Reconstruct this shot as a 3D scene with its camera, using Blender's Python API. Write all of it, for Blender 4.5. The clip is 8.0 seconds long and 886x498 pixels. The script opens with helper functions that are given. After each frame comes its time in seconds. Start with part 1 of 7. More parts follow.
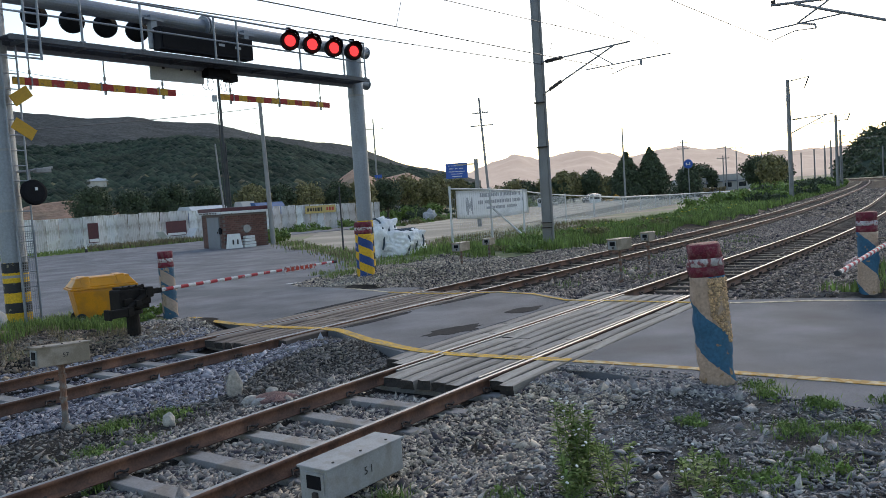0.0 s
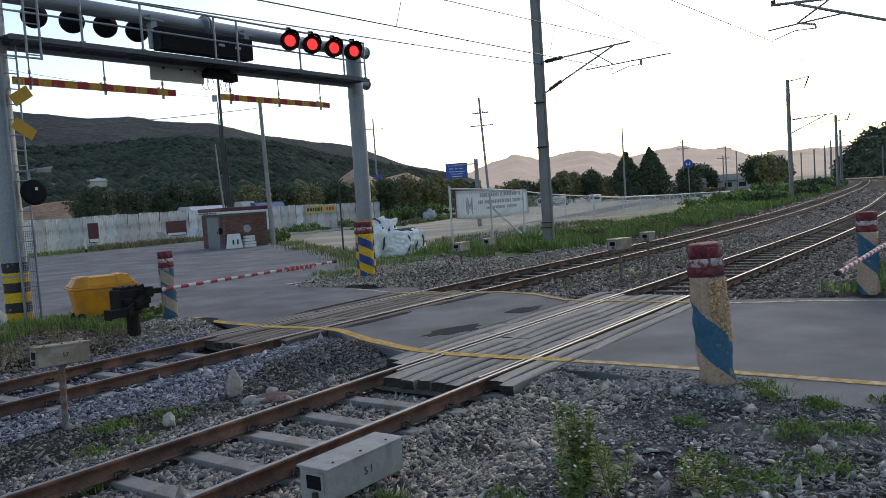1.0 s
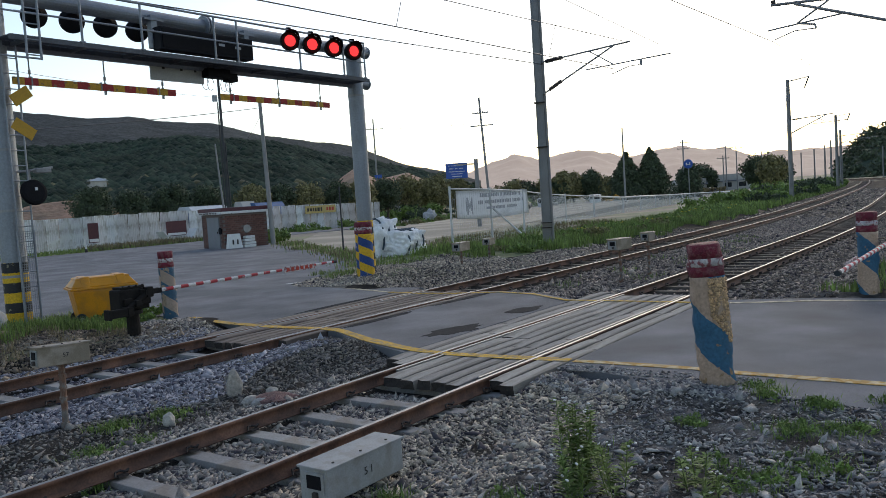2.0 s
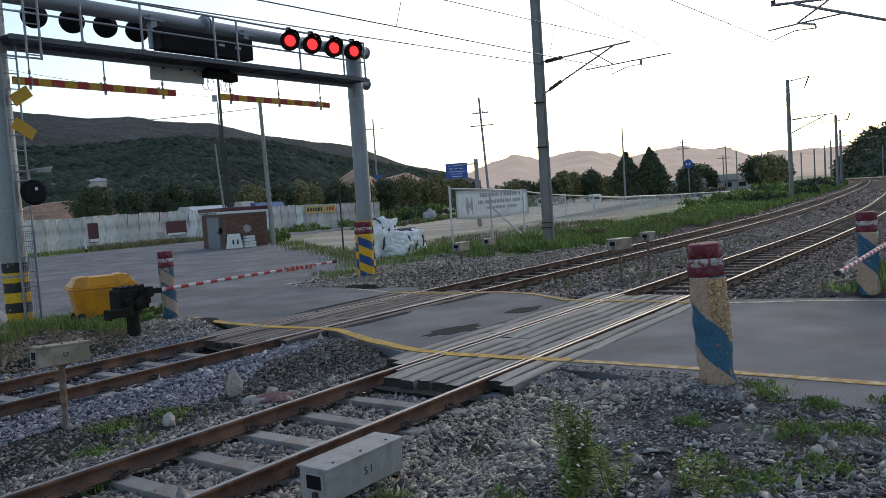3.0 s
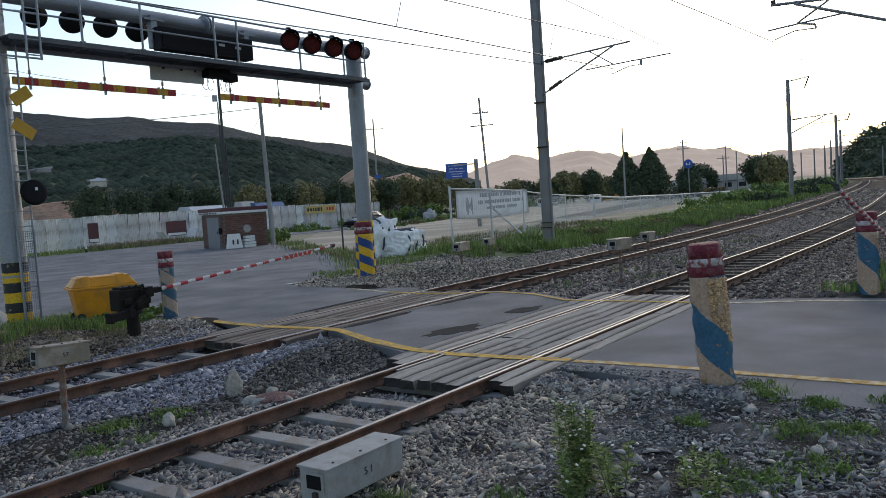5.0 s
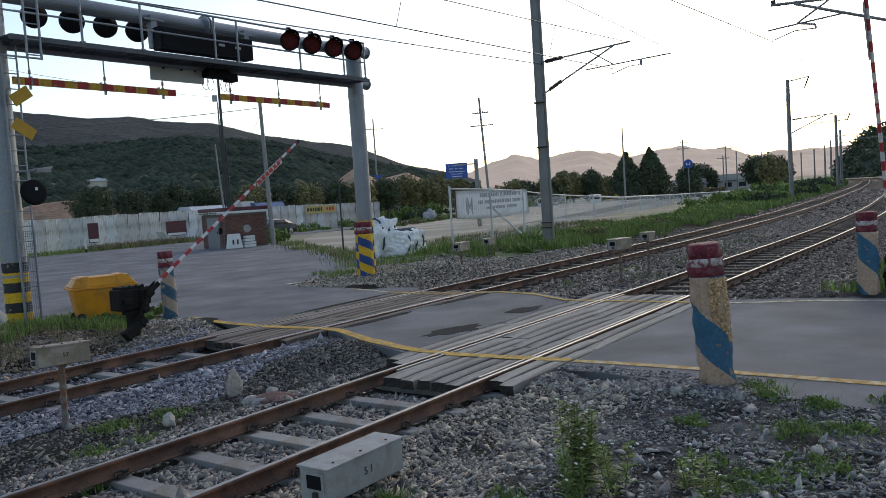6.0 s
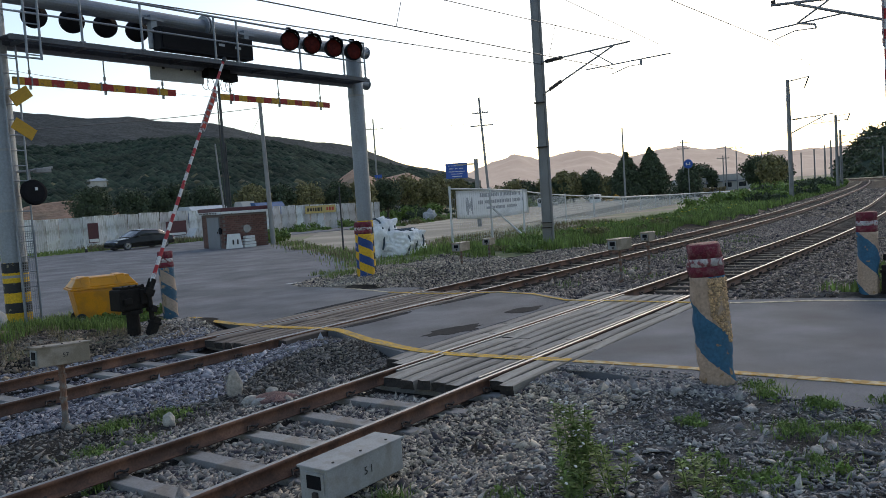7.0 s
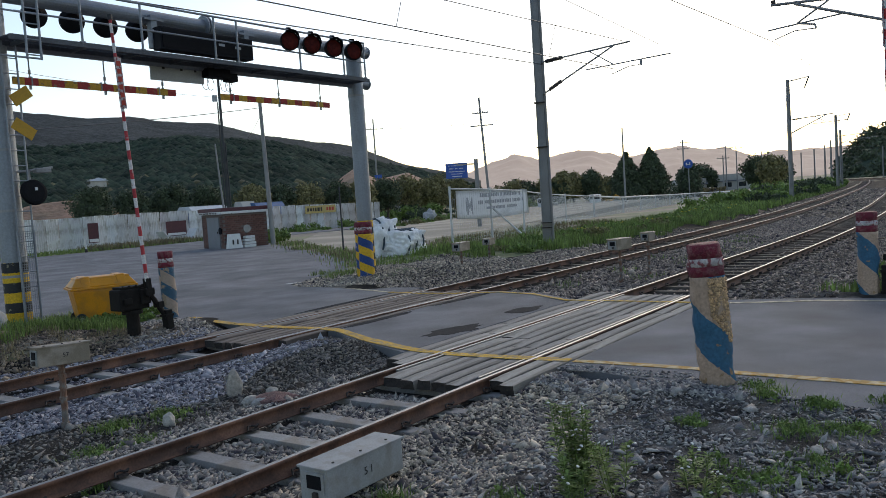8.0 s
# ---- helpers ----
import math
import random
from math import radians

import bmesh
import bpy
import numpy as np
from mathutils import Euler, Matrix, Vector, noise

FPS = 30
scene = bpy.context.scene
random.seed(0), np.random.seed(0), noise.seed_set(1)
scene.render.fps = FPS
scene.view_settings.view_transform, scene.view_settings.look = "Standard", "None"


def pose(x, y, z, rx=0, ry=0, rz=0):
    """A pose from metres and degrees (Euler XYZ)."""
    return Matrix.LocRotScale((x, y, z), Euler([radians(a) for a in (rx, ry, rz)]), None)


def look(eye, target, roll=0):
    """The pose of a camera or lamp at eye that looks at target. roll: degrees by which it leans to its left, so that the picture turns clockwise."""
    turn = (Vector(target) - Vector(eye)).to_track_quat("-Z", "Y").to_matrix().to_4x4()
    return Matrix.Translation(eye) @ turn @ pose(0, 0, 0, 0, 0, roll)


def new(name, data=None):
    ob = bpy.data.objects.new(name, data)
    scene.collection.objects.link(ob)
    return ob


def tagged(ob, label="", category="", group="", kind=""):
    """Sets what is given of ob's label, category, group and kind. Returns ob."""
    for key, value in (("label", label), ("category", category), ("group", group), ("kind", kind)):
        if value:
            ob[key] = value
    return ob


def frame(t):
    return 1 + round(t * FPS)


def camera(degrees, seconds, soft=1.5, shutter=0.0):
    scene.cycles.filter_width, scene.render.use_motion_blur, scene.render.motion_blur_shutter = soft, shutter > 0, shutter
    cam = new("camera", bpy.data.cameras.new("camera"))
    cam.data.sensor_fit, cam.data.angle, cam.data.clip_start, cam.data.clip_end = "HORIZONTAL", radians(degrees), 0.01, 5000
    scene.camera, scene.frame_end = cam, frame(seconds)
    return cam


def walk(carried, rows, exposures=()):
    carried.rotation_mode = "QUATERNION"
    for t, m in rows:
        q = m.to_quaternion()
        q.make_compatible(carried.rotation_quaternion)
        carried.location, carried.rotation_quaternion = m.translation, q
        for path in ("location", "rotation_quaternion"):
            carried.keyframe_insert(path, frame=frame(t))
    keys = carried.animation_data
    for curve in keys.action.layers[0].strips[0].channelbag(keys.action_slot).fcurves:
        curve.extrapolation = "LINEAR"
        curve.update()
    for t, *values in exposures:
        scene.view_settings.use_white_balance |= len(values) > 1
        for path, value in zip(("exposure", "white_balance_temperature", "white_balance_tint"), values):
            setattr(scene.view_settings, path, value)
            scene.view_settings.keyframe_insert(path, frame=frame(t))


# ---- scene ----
# ---------------------------------------------------------------- camera
EYE = (0.0, -5.35, 2.2)
cam = camera(57.71, 8.0, soft=0.8)
STAND = look(EYE, (8.075, 0.515, 1.579), -3.77)
walk(cam, [(0.0, STAND), (8.0, STAND)], exposures=[(0.0, 0.78, 7200, 10), (0.4, 0.56, 7200, 10), (1.2, 0.46, 7200, 10), (4.0, 0.43, 7200, 10), (8.0, 0.41, 7200, 10)])

# ---------------------------------------------------------------- world and sun
SUN_AZ, SUN_EL = radians(12), radians(30)      # from +x towards +y; low over the far hills
world = bpy.data.worlds.new("evening_sky")
scene.world = world
world.use_nodes = True
wn = world.node_tree.nodes
sky = wn.new("ShaderNodeTexSky")
sky.sky_type = "NISHITA"
sky.sun_disc = False
sky.sun_elevation = SUN_EL
sky.sun_rotation = radians(90) - SUN_AZ
sky.air_density, sky.dust_density, sky.ozone_density = 1.0, 1.0, 1.5
wn["Background"].inputs["Strength"].default_value = 0.15
world.node_tree.links.new(sky.outputs[0], wn["Background"].inputs["Color"])
sun_data = bpy.data.lights.new("sun", "SUN")
sun_data.energy, sun_data.angle, sun_data.color = 0.35, radians(30), (1.0, 0.92, 0.82)
sun = new("sun", sun_data)
to_sun = Vector((math.cos(SUN_EL) * math.cos(SUN_AZ), math.cos(SUN_EL) * math.sin(SUN_AZ), math.sin(SUN_EL)))
sun.matrix_world = Matrix.Translation((0, 0, 60)) @ to_sun.to_track_quat("Z", "Y").to_matrix().to_4x4()


# ---------------------------------------------------------------- materials
def mat(name, col, rough=0.8, metal=0.0, var=0.25, size=0.3, fine=0.03, bump=0.2, depth=0.01, second=None, amount=0.5,
        second_size=None, island=0.0, each=0.0, emit=0.0, emit_col=None, stretch=None, spec=0.5):
    """A surface with grain at two scales, an optional second colour in patches, and relief."""
    m = bpy.data.materials.new(name)
    m.use_nodes = True
    nt = m.node_tree
    n, link = nt.nodes, nt.links.new
    b = n["Principled BSDF"]
    b.inputs["Roughness"].default_value, b.inputs["Metallic"].default_value = rough, metal
    b.inputs["Specular IOR Level"].default_value = spec
    tc = n.new("ShaderNodeTexCoord")
    mp = n.new("ShaderNodeMapping")
    mp.inputs["Scale"].default_value = stretch or (1, 1, 1)
    link(tc.outputs["Object"], mp.inputs["Vector"])

    def noise_at(scale, detail=4.0):
        t = n.new("ShaderNodeTexNoise")
        t.inputs["Scale"].default_value, t.inputs["Detail"].default_value = 1.0 / scale, detail
        link(mp.outputs[0], t.inputs["Vector"])
        return t

    def value_mix(a, b_, fac, kind="MIX"):
        x = n.new("ShaderNodeMix")
        x.data_type, x.blend_type = "RGBA", kind
        for sock, v in ((x.inputs[6], a), (x.inputs[7], b_), (x.inputs[0], fac)):
            if isinstance(v, bpy.types.NodeSocket):
                link(v, sock)
            else:
                sock.default_value = v
        return x.outputs[2]

    def ramp(sock, lo, hi):
        r = n.new("ShaderNodeMapRange")
        r.inputs[1].default_value, r.inputs[2].default_value = lo, hi
        link(sock, r.inputs[0])
        return r.outputs[0]

    coarse, grain = noise_at(size), noise_at(fine, 3.0)
    c4 = (*col, 1)
    out = c4
    if second:
        out = value_mix(c4, (*second, 1), ramp(noise_at(second_size or size * 2, 6.0).outputs[0], 0.56 - 0.25 * amount, 0.66 - 0.2 * amount))
    dark = tuple(1 - var for _ in range(3)) + (1,)
    light = tuple(1 + var for _ in range(3)) + (1,)
    out = value_mix(out, value_mix(dark, light, ramp(coarse.outputs[0], 0.3, 0.7)), 1.0, "MULTIPLY")
    out = value_mix(out, value_mix(dark, light, ramp(grain.outputs[0], 0.3, 0.7)), 0.8, "MULTIPLY")
    if island or each:
        src = n.new("ShaderNodeNewGeometry").outputs["Random Per Island"] if island else n.new("ShaderNodeObjectInfo").outputs["Random"]
        k = island or each
        out = value_mix(out, value_mix((1 - k, 1 - k, 1 - k * 0.9, 1), (1 + k, 1 + k, 1 + k * 0.9, 1), src), 1.0, "MULTIPLY")
    link(out, b.inputs["Base Color"])
    if bump:
        bp = n.new("ShaderNodeBump")
        bp.inputs["Strength"].default_value, bp.inputs["Distance"].default_value = bump, depth
        link(grain.outputs[0], bp.inputs["Height"])
        link(bp.outputs[0], b.inputs["Normal"])
    rr = n.new("ShaderNodeMapRange")
    rr.inputs[3].default_value, rr.inputs[4].default_value = max(0.03, rough - 0.12), min(1, rough + 0.12)
    link(coarse.outputs[0], rr.inputs[0])
    link(rr.outputs[0], b.inputs["Roughness"])
    if emit:
        b.inputs["Emission Color"].default_value, b.inputs["Emission Strength"].default_value = (*(emit_col or col), 1), emit
    return m


def striped(name, cols, period, twist=0.0, offset=0.0, axis=2, wear=None, wear_amount=0.3, rough=0.7):
    """Painted stripes along an axis of the object, twisted round it (metres of rise for each turn), with worn patches."""
    m = mat(name, (0.5, 0.5, 0.5), rough=rough)
    nt = m.node_tree
    n, link = nt.nodes, nt.links.new
    tc, sep = n.new("ShaderNodeTexCoord"), n.new("ShaderNodeSeparateXYZ")
    link(tc.outputs["Object"], sep.inputs[0])

    def op(kind, a, b_=0.0):
        x = n.new("ShaderNodeMath")
        x.operation = kind
        for s, v in zip(x.inputs, (a, b_)):
            if isinstance(v, bpy.types.NodeSocket):
                link(v, s)
            else:
                s.default_value = v
        return x.outputs[0]

    v = op("ADD", sep.outputs[axis], offset)
    if twist:
        v = op("ADD", v, op("MULTIPLY", op("ARCTAN2", sep.outputs[1], sep.outputs[0]), twist / (2 * math.pi)))
    nz = n.new("ShaderNodeTexNoise")
    nz.inputs["Scale"].default_value = 14.0
    link(tc.outputs["Object"], nz.inputs["Vector"])
    v = op("ADD", v, op("MULTIPLY", op("SUBTRACT", nz.outputs[0], 0.5), 0.03 if wear else 0.0))
    fr = op("FRACT", op("DIVIDE", v, period))
    cr = n.new("ShaderNodeValToRGB")
    cr.color_ramp.interpolation = "CONSTANT"
    e = cr.color_ramp.elements
    while len(e) < len(cols):
        e.new(0.5)
    for i, c in enumerate(cols):
        e[i].position, e[i].color = i / len(cols), (*c, 1)
    link(fr, cr.inputs[0])
    out = cr.outputs[0]
    if wear:
        n2 = n.new("ShaderNodeTexNoise")
        n2.inputs["Scale"].default_value, n2.inputs["Detail"].default_value = 9.0, 8.0
        link(tc.outputs["Object"], n2.inputs["Vector"])
        mr = n.new("ShaderNodeMapRange")
        mr.inputs[1].default_value, mr.inputs[2].default_value = 0.66 - 0.2 * wear_amount, 0.70 - 0.2 * wear_amount
        link(n2.outputs[0], mr.inputs[0])
        x = n.new("ShaderNodeMix")
        x.data_type = "RGBA"
        link(mr.outputs[0], x.inputs[0]), link(out, x.inputs[6])
        x.inputs[7].default_value = (*wear, 1)
        out = x.outputs[2]
    g = n.new("ShaderNodeTexNoise")
    g.inputs["Scale"].default_value = 30.0
    link(tc.outputs["Object"], g.inputs["Vector"])
    mr = n.new("ShaderNodeMapRange")
    mr.inputs[3].default_value, mr.inputs[4].default_value = 0.45, 1.45
    link(g.outputs[0], mr.inputs[0])
    y = n.new("ShaderNodeMix")
    y.data_type, y.blend_type = "RGBA", "MULTIPLY"
    y.inputs[0].default_value = 1.0
    link(out, y.inputs[6]), link(mr.outputs[0], y.inputs[7])
    link(y.outputs[2], n["Principled BSDF"].inputs["Base Color"])
    return m


M = dict(
    soil=mat("soil", (0.17, 0.15, 0.12), 0.95, var=0.3, size=0.8, fine=0.05, bump=0.6, depth=0.02, second=(0.10, 0.13, 0.05), amount=0.5, second_size=3.0),
    # soil under the ballast, darkened to paint the shade in gaps between stones
    shaded_gravel_soil=mat("shaded_gravel_soil", (0.042, 0.037, 0.032), 0.95, spec=0.1, var=0.35, size=0.25, fine=0.025, bump=0.9, depth=0.03, second=(0.024, 0.021, 0.018), amount=0.6, second_size=0.5),
    shoulder=mat("shoulder", (0.145, 0.138, 0.13), 0.95, spec=0.1, var=0.35, size=0.25, fine=0.02, bump=1.0, depth=0.03, second=(0.045, 0.042, 0.04), amount=0.5, second_size=0.4),
    field=mat("field", (0.16, 0.165, 0.085), 0.95, var=0.35, size=6.0, fine=0.3, bump=0.5, depth=0.05, second=(0.24, 0.2, 0.15), amount=0.45, second_size=14.0),
    sand=mat("sand", (0.40, 0.34, 0.265), 0.95, var=0.15, size=2.5, fine=0.12, bump=0.4, depth=0.03, second=(0.25, 0.22, 0.17), amount=0.6, second_size=5.0),
    red_soil=mat("red_soil", (0.34, 0.20, 0.13), 0.95, var=0.25, size=6.0, fine=0.8, bump=0.6, depth=0.5, second=(0.19, 0.14, 0.09), amount=0.55, second_size=20.0),
    asphalt=mat("asphalt", (0.172, 0.173, 0.182), 0.9, spec=0.25, var=0.26, size=1.1, fine=0.012, bump=0.6, depth=0.008, second=(0.128, 0.131, 0.14), amount=0.45, second_size=2.6),
    patch=mat("patch", (0.022, 0.023, 0.026), 0.95, spec=0.1, var=0.2, size=0.3, fine=0.012, bump=0.5, depth=0.008),
    yellow_line=mat("yellow_line", (0.62, 0.36, 0.05), 0.8, spec=0.2, var=0.22, size=0.2, fine=0.012, bump=0.3, depth=0.004, second=(0.34, 0.25, 0.12), amount=0.4, second_size=0.10),
    worn_line=mat("worn_line", (0.50, 0.40, 0.24), 0.8, spec=0.2, var=0.2, size=0.2, fine=0.012, bump=0.3, depth=0.004, second=(0.42, 0.24, 0.06), amount=0.5, second_size=0.12),
    pale_line=mat("pale_line", (0.52, 0.45, 0.30), 0.75, var=0.15, size=0.3, fine=0.015, bump=0.2, depth=0.004, second=(0.28, 0.24, 0.17), amount=0.4, second_size=0.2),
    stone=mat("stone", (0.275, 0.245, 0.215), 0.9, var=0.3, size=0.05, fine=0.008, bump=0.8, depth=0.004, island=0.85),
    slate=mat("slate", (0.265, 0.252, 0.24), 0.9, var=0.3, size=0.05, fine=0.008, bump=0.8, depth=0.004, island=0.75),
    blue_stone=mat("blue_stone", (0.218, 0.217, 0.245), 0.9, var=0.22, size=0.08, fine=0.012, bump=0.5, depth=0.004, island=0.9),
    brown_stone=mat("brown_stone", (0.315, 0.272, 0.222), 0.9, var=0.22, size=0.08, fine=0.012, bump=0.5, depth=0.004, island=0.9),
    track_stone=mat("track_stone", (0.235, 0.192, 0.163), 0.9, var=0.22, size=0.08, fine=0.012, bump=0.5, depth=0.004, island=0.9),
    earth_stone=mat("earth_stone", (0.20, 0.155, 0.115), 0.95, var=0.25, size=0.1, fine=0.012, bump=0.6, depth=0.006, island=0.75),
    dark_grit=mat("dark_grit", (0.165, 0.15, 0.135), 0.95, var=0.25, size=0.1, fine=0.01, bump=0.5, depth=0.004, island=0.7),
    pale_stone=mat("pale_stone", (0.42, 0.38, 0.33), 0.9, var=0.15, size=0.1, fine=0.02, bump=0.4, depth=0.006),
    rail_rust=mat("rail_rust", (0.082, 0.039, 0.025), 0.8, var=0.3, size=0.5, fine=0.02, bump=0.3, depth=0.003, second=(0.15, 0.07, 0.042), amount=0.4, second_size=0.35),
    rail_top=mat("rail_top", (0.27, 0.262, 0.26), 0.48, 1.0, var=0.15, size=1.0, fine=0.02, bump=0.05, depth=0.001),
    dark_iron=mat("dark_iron", (0.045, 0.036, 0.032), 0.7, 0.3, var=0.25, size=0.1, fine=0.01),
    # plank ends: dark wet end grain, with their shade also in the colour
    plank_end_wet_shade=mat("plank_end_wet_shade", (0.035, 0.028, 0.024), 0.95, var=0.4, size=0.05, fine=0.01, bump=0.5),
    hedge=mat("hedge", (0.17, 0.13, 0.06), 0.85, var=0.3, size=0.8, fine=0.1, bump=0, island=0.4),
    sleeper=mat("sleeper", (0.31, 0.30, 0.285), 0.9, var=0.2, size=0.5, fine=0.02, bump=0.3, depth=0.004, each=0.15, second=(0.22, 0.19, 0.16), amount=0.4, second_size=0.4),
    sleeper_stained=mat("sleeper_stained", (0.175, 0.145, 0.12), 0.95, spec=0.15, var=0.25, size=0.5, fine=0.02, bump=0.3, depth=0.004, each=0.2, second=(0.11, 0.085, 0.07), amount=0.5, second_size=0.4),
    fence_pipe=mat("fence_pipe", (0.52, 0.53, 0.53), 0.6, var=0.1, size=0.5, fine=0.03),
    plank=mat("plank", (0.37, 0.34, 0.305), 0.95, spec=0.12, var=0.2, size=0.3, fine=0.012, bump=0.5, depth=0.005, each=0.16, stretch=(0.1, 1, 1), second=(0.20, 0.18, 0.155), amount=0.3, second_size=0.3),
    plank_brown=mat("plank_brown", (0.25, 0.212, 0.182), 0.95, spec=0.12, var=0.22, size=0.3, fine=0.012, bump=0.5, depth=0.005, each=0.2, stretch=(0.1, 1, 1), second=(0.12, 0.095, 0.08), amount=0.4, second_size=0.3),
    steel=mat("steel", (0.22, 0.24, 0.27), 0.5, 0.45, var=0.14, size=0.7, fine=0.04, bump=0.08, depth=0.002),
    mast_steel=mat("mast_steel", (0.25, 0.25, 0.255), 0.55, 0.4, var=0.16, size=0.9, fine=0.04, bump=0.1, depth=0.002),
    # walkway steel, its underside's shade painted in as a darker grey
    shaded_steel=mat("shaded_steel", (0.095, 0.10, 0.112), 0.65, 0.2, var=0.2, size=0.5, fine=0.04, bump=0.1, spec=0.3),
    black_paint=mat("black_paint", (0.008, 0.008, 0.010), 0.7, spec=0.12, var=0.25, size=0.2, fine=0.02, bump=0.1),
    sign_black=mat("sign_black", (0.008, 0.009, 0.014), 0.6, spec=0.15, var=0.15, size=0.2, fine=0.02, bump=0.05),
    white_paint=mat("white_paint", (0.68, 0.68, 0.66), 0.6, var=0.08, size=0.3, fine=0.02, bump=0.1),
    grey_plate=mat("grey_plate", (0.34, 0.35, 0.36), 0.55, 0.2, var=0.1, size=0.4, fine=0.03),
    box_grey=mat("box_grey", (0.28, 0.285, 0.285), 0.6, var=0.12, size=0.25, fine=0.012, bump=0.15, depth=0.002, second=(0.24, 0.235, 0.22), amount=0.35, second_size=0.16),
    box_beige=mat("box_beige", (0.235, 0.19, 0.14), 0.65, var=0.14, size=0.2, fine=0.012, bump=0.15, depth=0.002, second=(0.30, 0.25, 0.20), amount=0.4, second_size=0.2),
    rusty_post=mat("rusty_post", (0.19, 0.17, 0.155), 0.75, 0.2, var=0.25, size=0.1, fine=0.01, second=(0.17, 0.09, 0.06), amount=0.5, second_size=0.12),
    bin_yellow=mat("bin_yellow", (0.66, 0.265, 0.008), 0.45, var=0.08, size=0.4, fine=0.02, bump=0.05, second=(0.52, 0.22, 0.02), amount=0.3, second_size=0.3),
    rubber=mat("rubber", (0.03, 0.032, 0.035), 0.8, var=0.2),
    machine=mat("machine", (0.012, 0.010, 0.009), 0.75, spec=0.2, var=0.4, size=0.1, fine=0.02, bump=0.3),
    sign_yellow=mat("sign_yellow", (0.46, 0.25, 0.015), 0.6, var=0.12, size=0.2, fine=0.03),
    lamp_lit=mat("lamp_lit", (0.35, 0.015, 0.015), 0.4, spec=0.2, var=0.05, emit=0.95, emit_col=(1.0, 0.042, 0.05)),
    lamp_dark=mat("lamp_dark", (0.07, 0.008, 0.006), 0.6, spec=0.1, var=0.4, size=0.08, fine=0.03),
    bag=mat("bag", (0.80, 0.80, 0.80), 0.75, var=0.12, size=0.2, fine=0.02, bump=0.5, depth=0.02),
    strap=mat("strap", (0.05, 0.07, 0.09), 0.7),
    hoarding=mat("hoarding", (0.74, 0.75, 0.76), 0.55, 0.0, var=0.10, size=1.2, fine=0.06, each=0.1, second=(0.52, 0.51, 0.49), amount=0.25, second_size=0.8),
    brick=mat("brick", (0.15, 0.075, 0.06), 0.9, var=0.3, size=0.3, fine=0.02, bump=0.4, depth=0.005, each=0.2),
    mortar=mat("mortar", (0.16, 0.13, 0.12), 0.95, var=0.15, size=0.3, fine=0.02, bump=0.3),
    door_grey=mat("door_grey", (0.18, 0.19, 0.21), 0.5, var=0.1, size=0.5, fine=0.04),
    concrete=mat("concrete", (0.33, 0.32, 0.30), 0.9, var=0.15, size=0.6, fine=0.03, bump=0.2),
    pole=mat("pole", (0.25, 0.245, 0.24), 0.85, var=0.12, size=0.8, fine=0.04),
    dark_pole=mat("dark_pole", (0.045, 0.047, 0.05), 0.7, var=0.2, size=0.5, fine=0.04),
    wire=mat("wire", (0.06, 0.062, 0.066), 0.5, 0.3, var=0.1),
    insulator=mat("insulator", (0.05, 0.04, 0.04), 0.4, var=0.2),
    sign_blue=mat("sign_blue", (0.02, 0.09, 0.38), 0.5, var=0.08, size=0.4, fine=0.05),
    banner=mat("banner", (0.82, 0.83, 0.85), 0.8, var=0.06, size=0.5, fine=0.02, bump=0.2),
    banner_ink=mat("banner_ink", (0.30, 0.31, 0.34), 0.8, var=0.1),
    poster=mat("poster", (0.48, 0.36, 0.13), 0.7, var=0.1),
    red_ink=mat("red_ink", (0.45, 0.05, 0.03), 0.7, var=0.1),
    maroon=mat("maroon", (0.085, 0.02, 0.025), 0.6, var=0.2),
    blue_tarp=mat("blue_tarp", (0.06, 0.13, 0.27), 0.6, var=0.15, size=0.6),
    roof_white=mat("roof_white", (0.55, 0.57, 0.6), 0.6, var=0.1, size=0.7),
    house_wall=mat("house_wall", (0.45, 0.43, 0.40), 0.85, var=0.1, size=1.0, fine=0.1),
    roof_dark=mat("roof_dark", (0.10, 0.11, 0.13), 0.7, var=0.2, size=0.8, fine=0.1),
    glass=mat("glass", (0.03, 0.035, 0.04), 0.08, var=0.1, bump=0),
    car_black=mat("car_black", (0.006, 0.006, 0.007), 0.18, 0.0, spec=0.35, var=0.1, bump=0),
    car_white=mat("car_white", (0.6, 0.61, 0.62), 0.25, var=0.04, bump=0),
    car_grey=mat("car_grey", (0.22, 0.23, 0.25), 0.25, 0.4, var=0.05, bump=0),
    chrome=mat("chrome", (0.6, 0.6, 0.62), 0.2, 1.0, var=0.05, bump=0),
    tail_red=mat("tail_red", (0.3, 0.02, 0.02), 0.3, var=0.1, bump=0),
    excavator=mat("excavator", (0.55, 0.28, 0.03), 0.5, var=0.15),
    bark=mat("bark", (0.075, 0.06, 0.045), 0.95, var=0.3, size=0.2, fine=0.03, bump=0.6),
    leaf_dark=mat("leaf_dark", (0.058, 0.078, 0.04), 0.8, var=0.3, size=0.8, fine=0.1, bump=0, island=0.4),
    leaf_olive=mat("leaf_olive", (0.19, 0.172, 0.072), 0.8, var=0.3, size=0.8, fine=0.1, bump=0, island=0.4),
    leaf_fresh=mat("leaf_fresh", (0.145, 0.215, 0.05), 0.75, var=0.25, size=0.5, fine=0.05, bump=0, island=0.4),
    grass=mat("grass", (0.175, 0.24, 0.06), 0.8, var=0.3, size=0.6, fine=0.1, bump=0, island=0.45),
    dry_grass=mat("dry_grass", (0.22, 0.18, 0.10), 0.85, var=0.25, size=0.5, fine=0.1, bump=0, island=0.4),
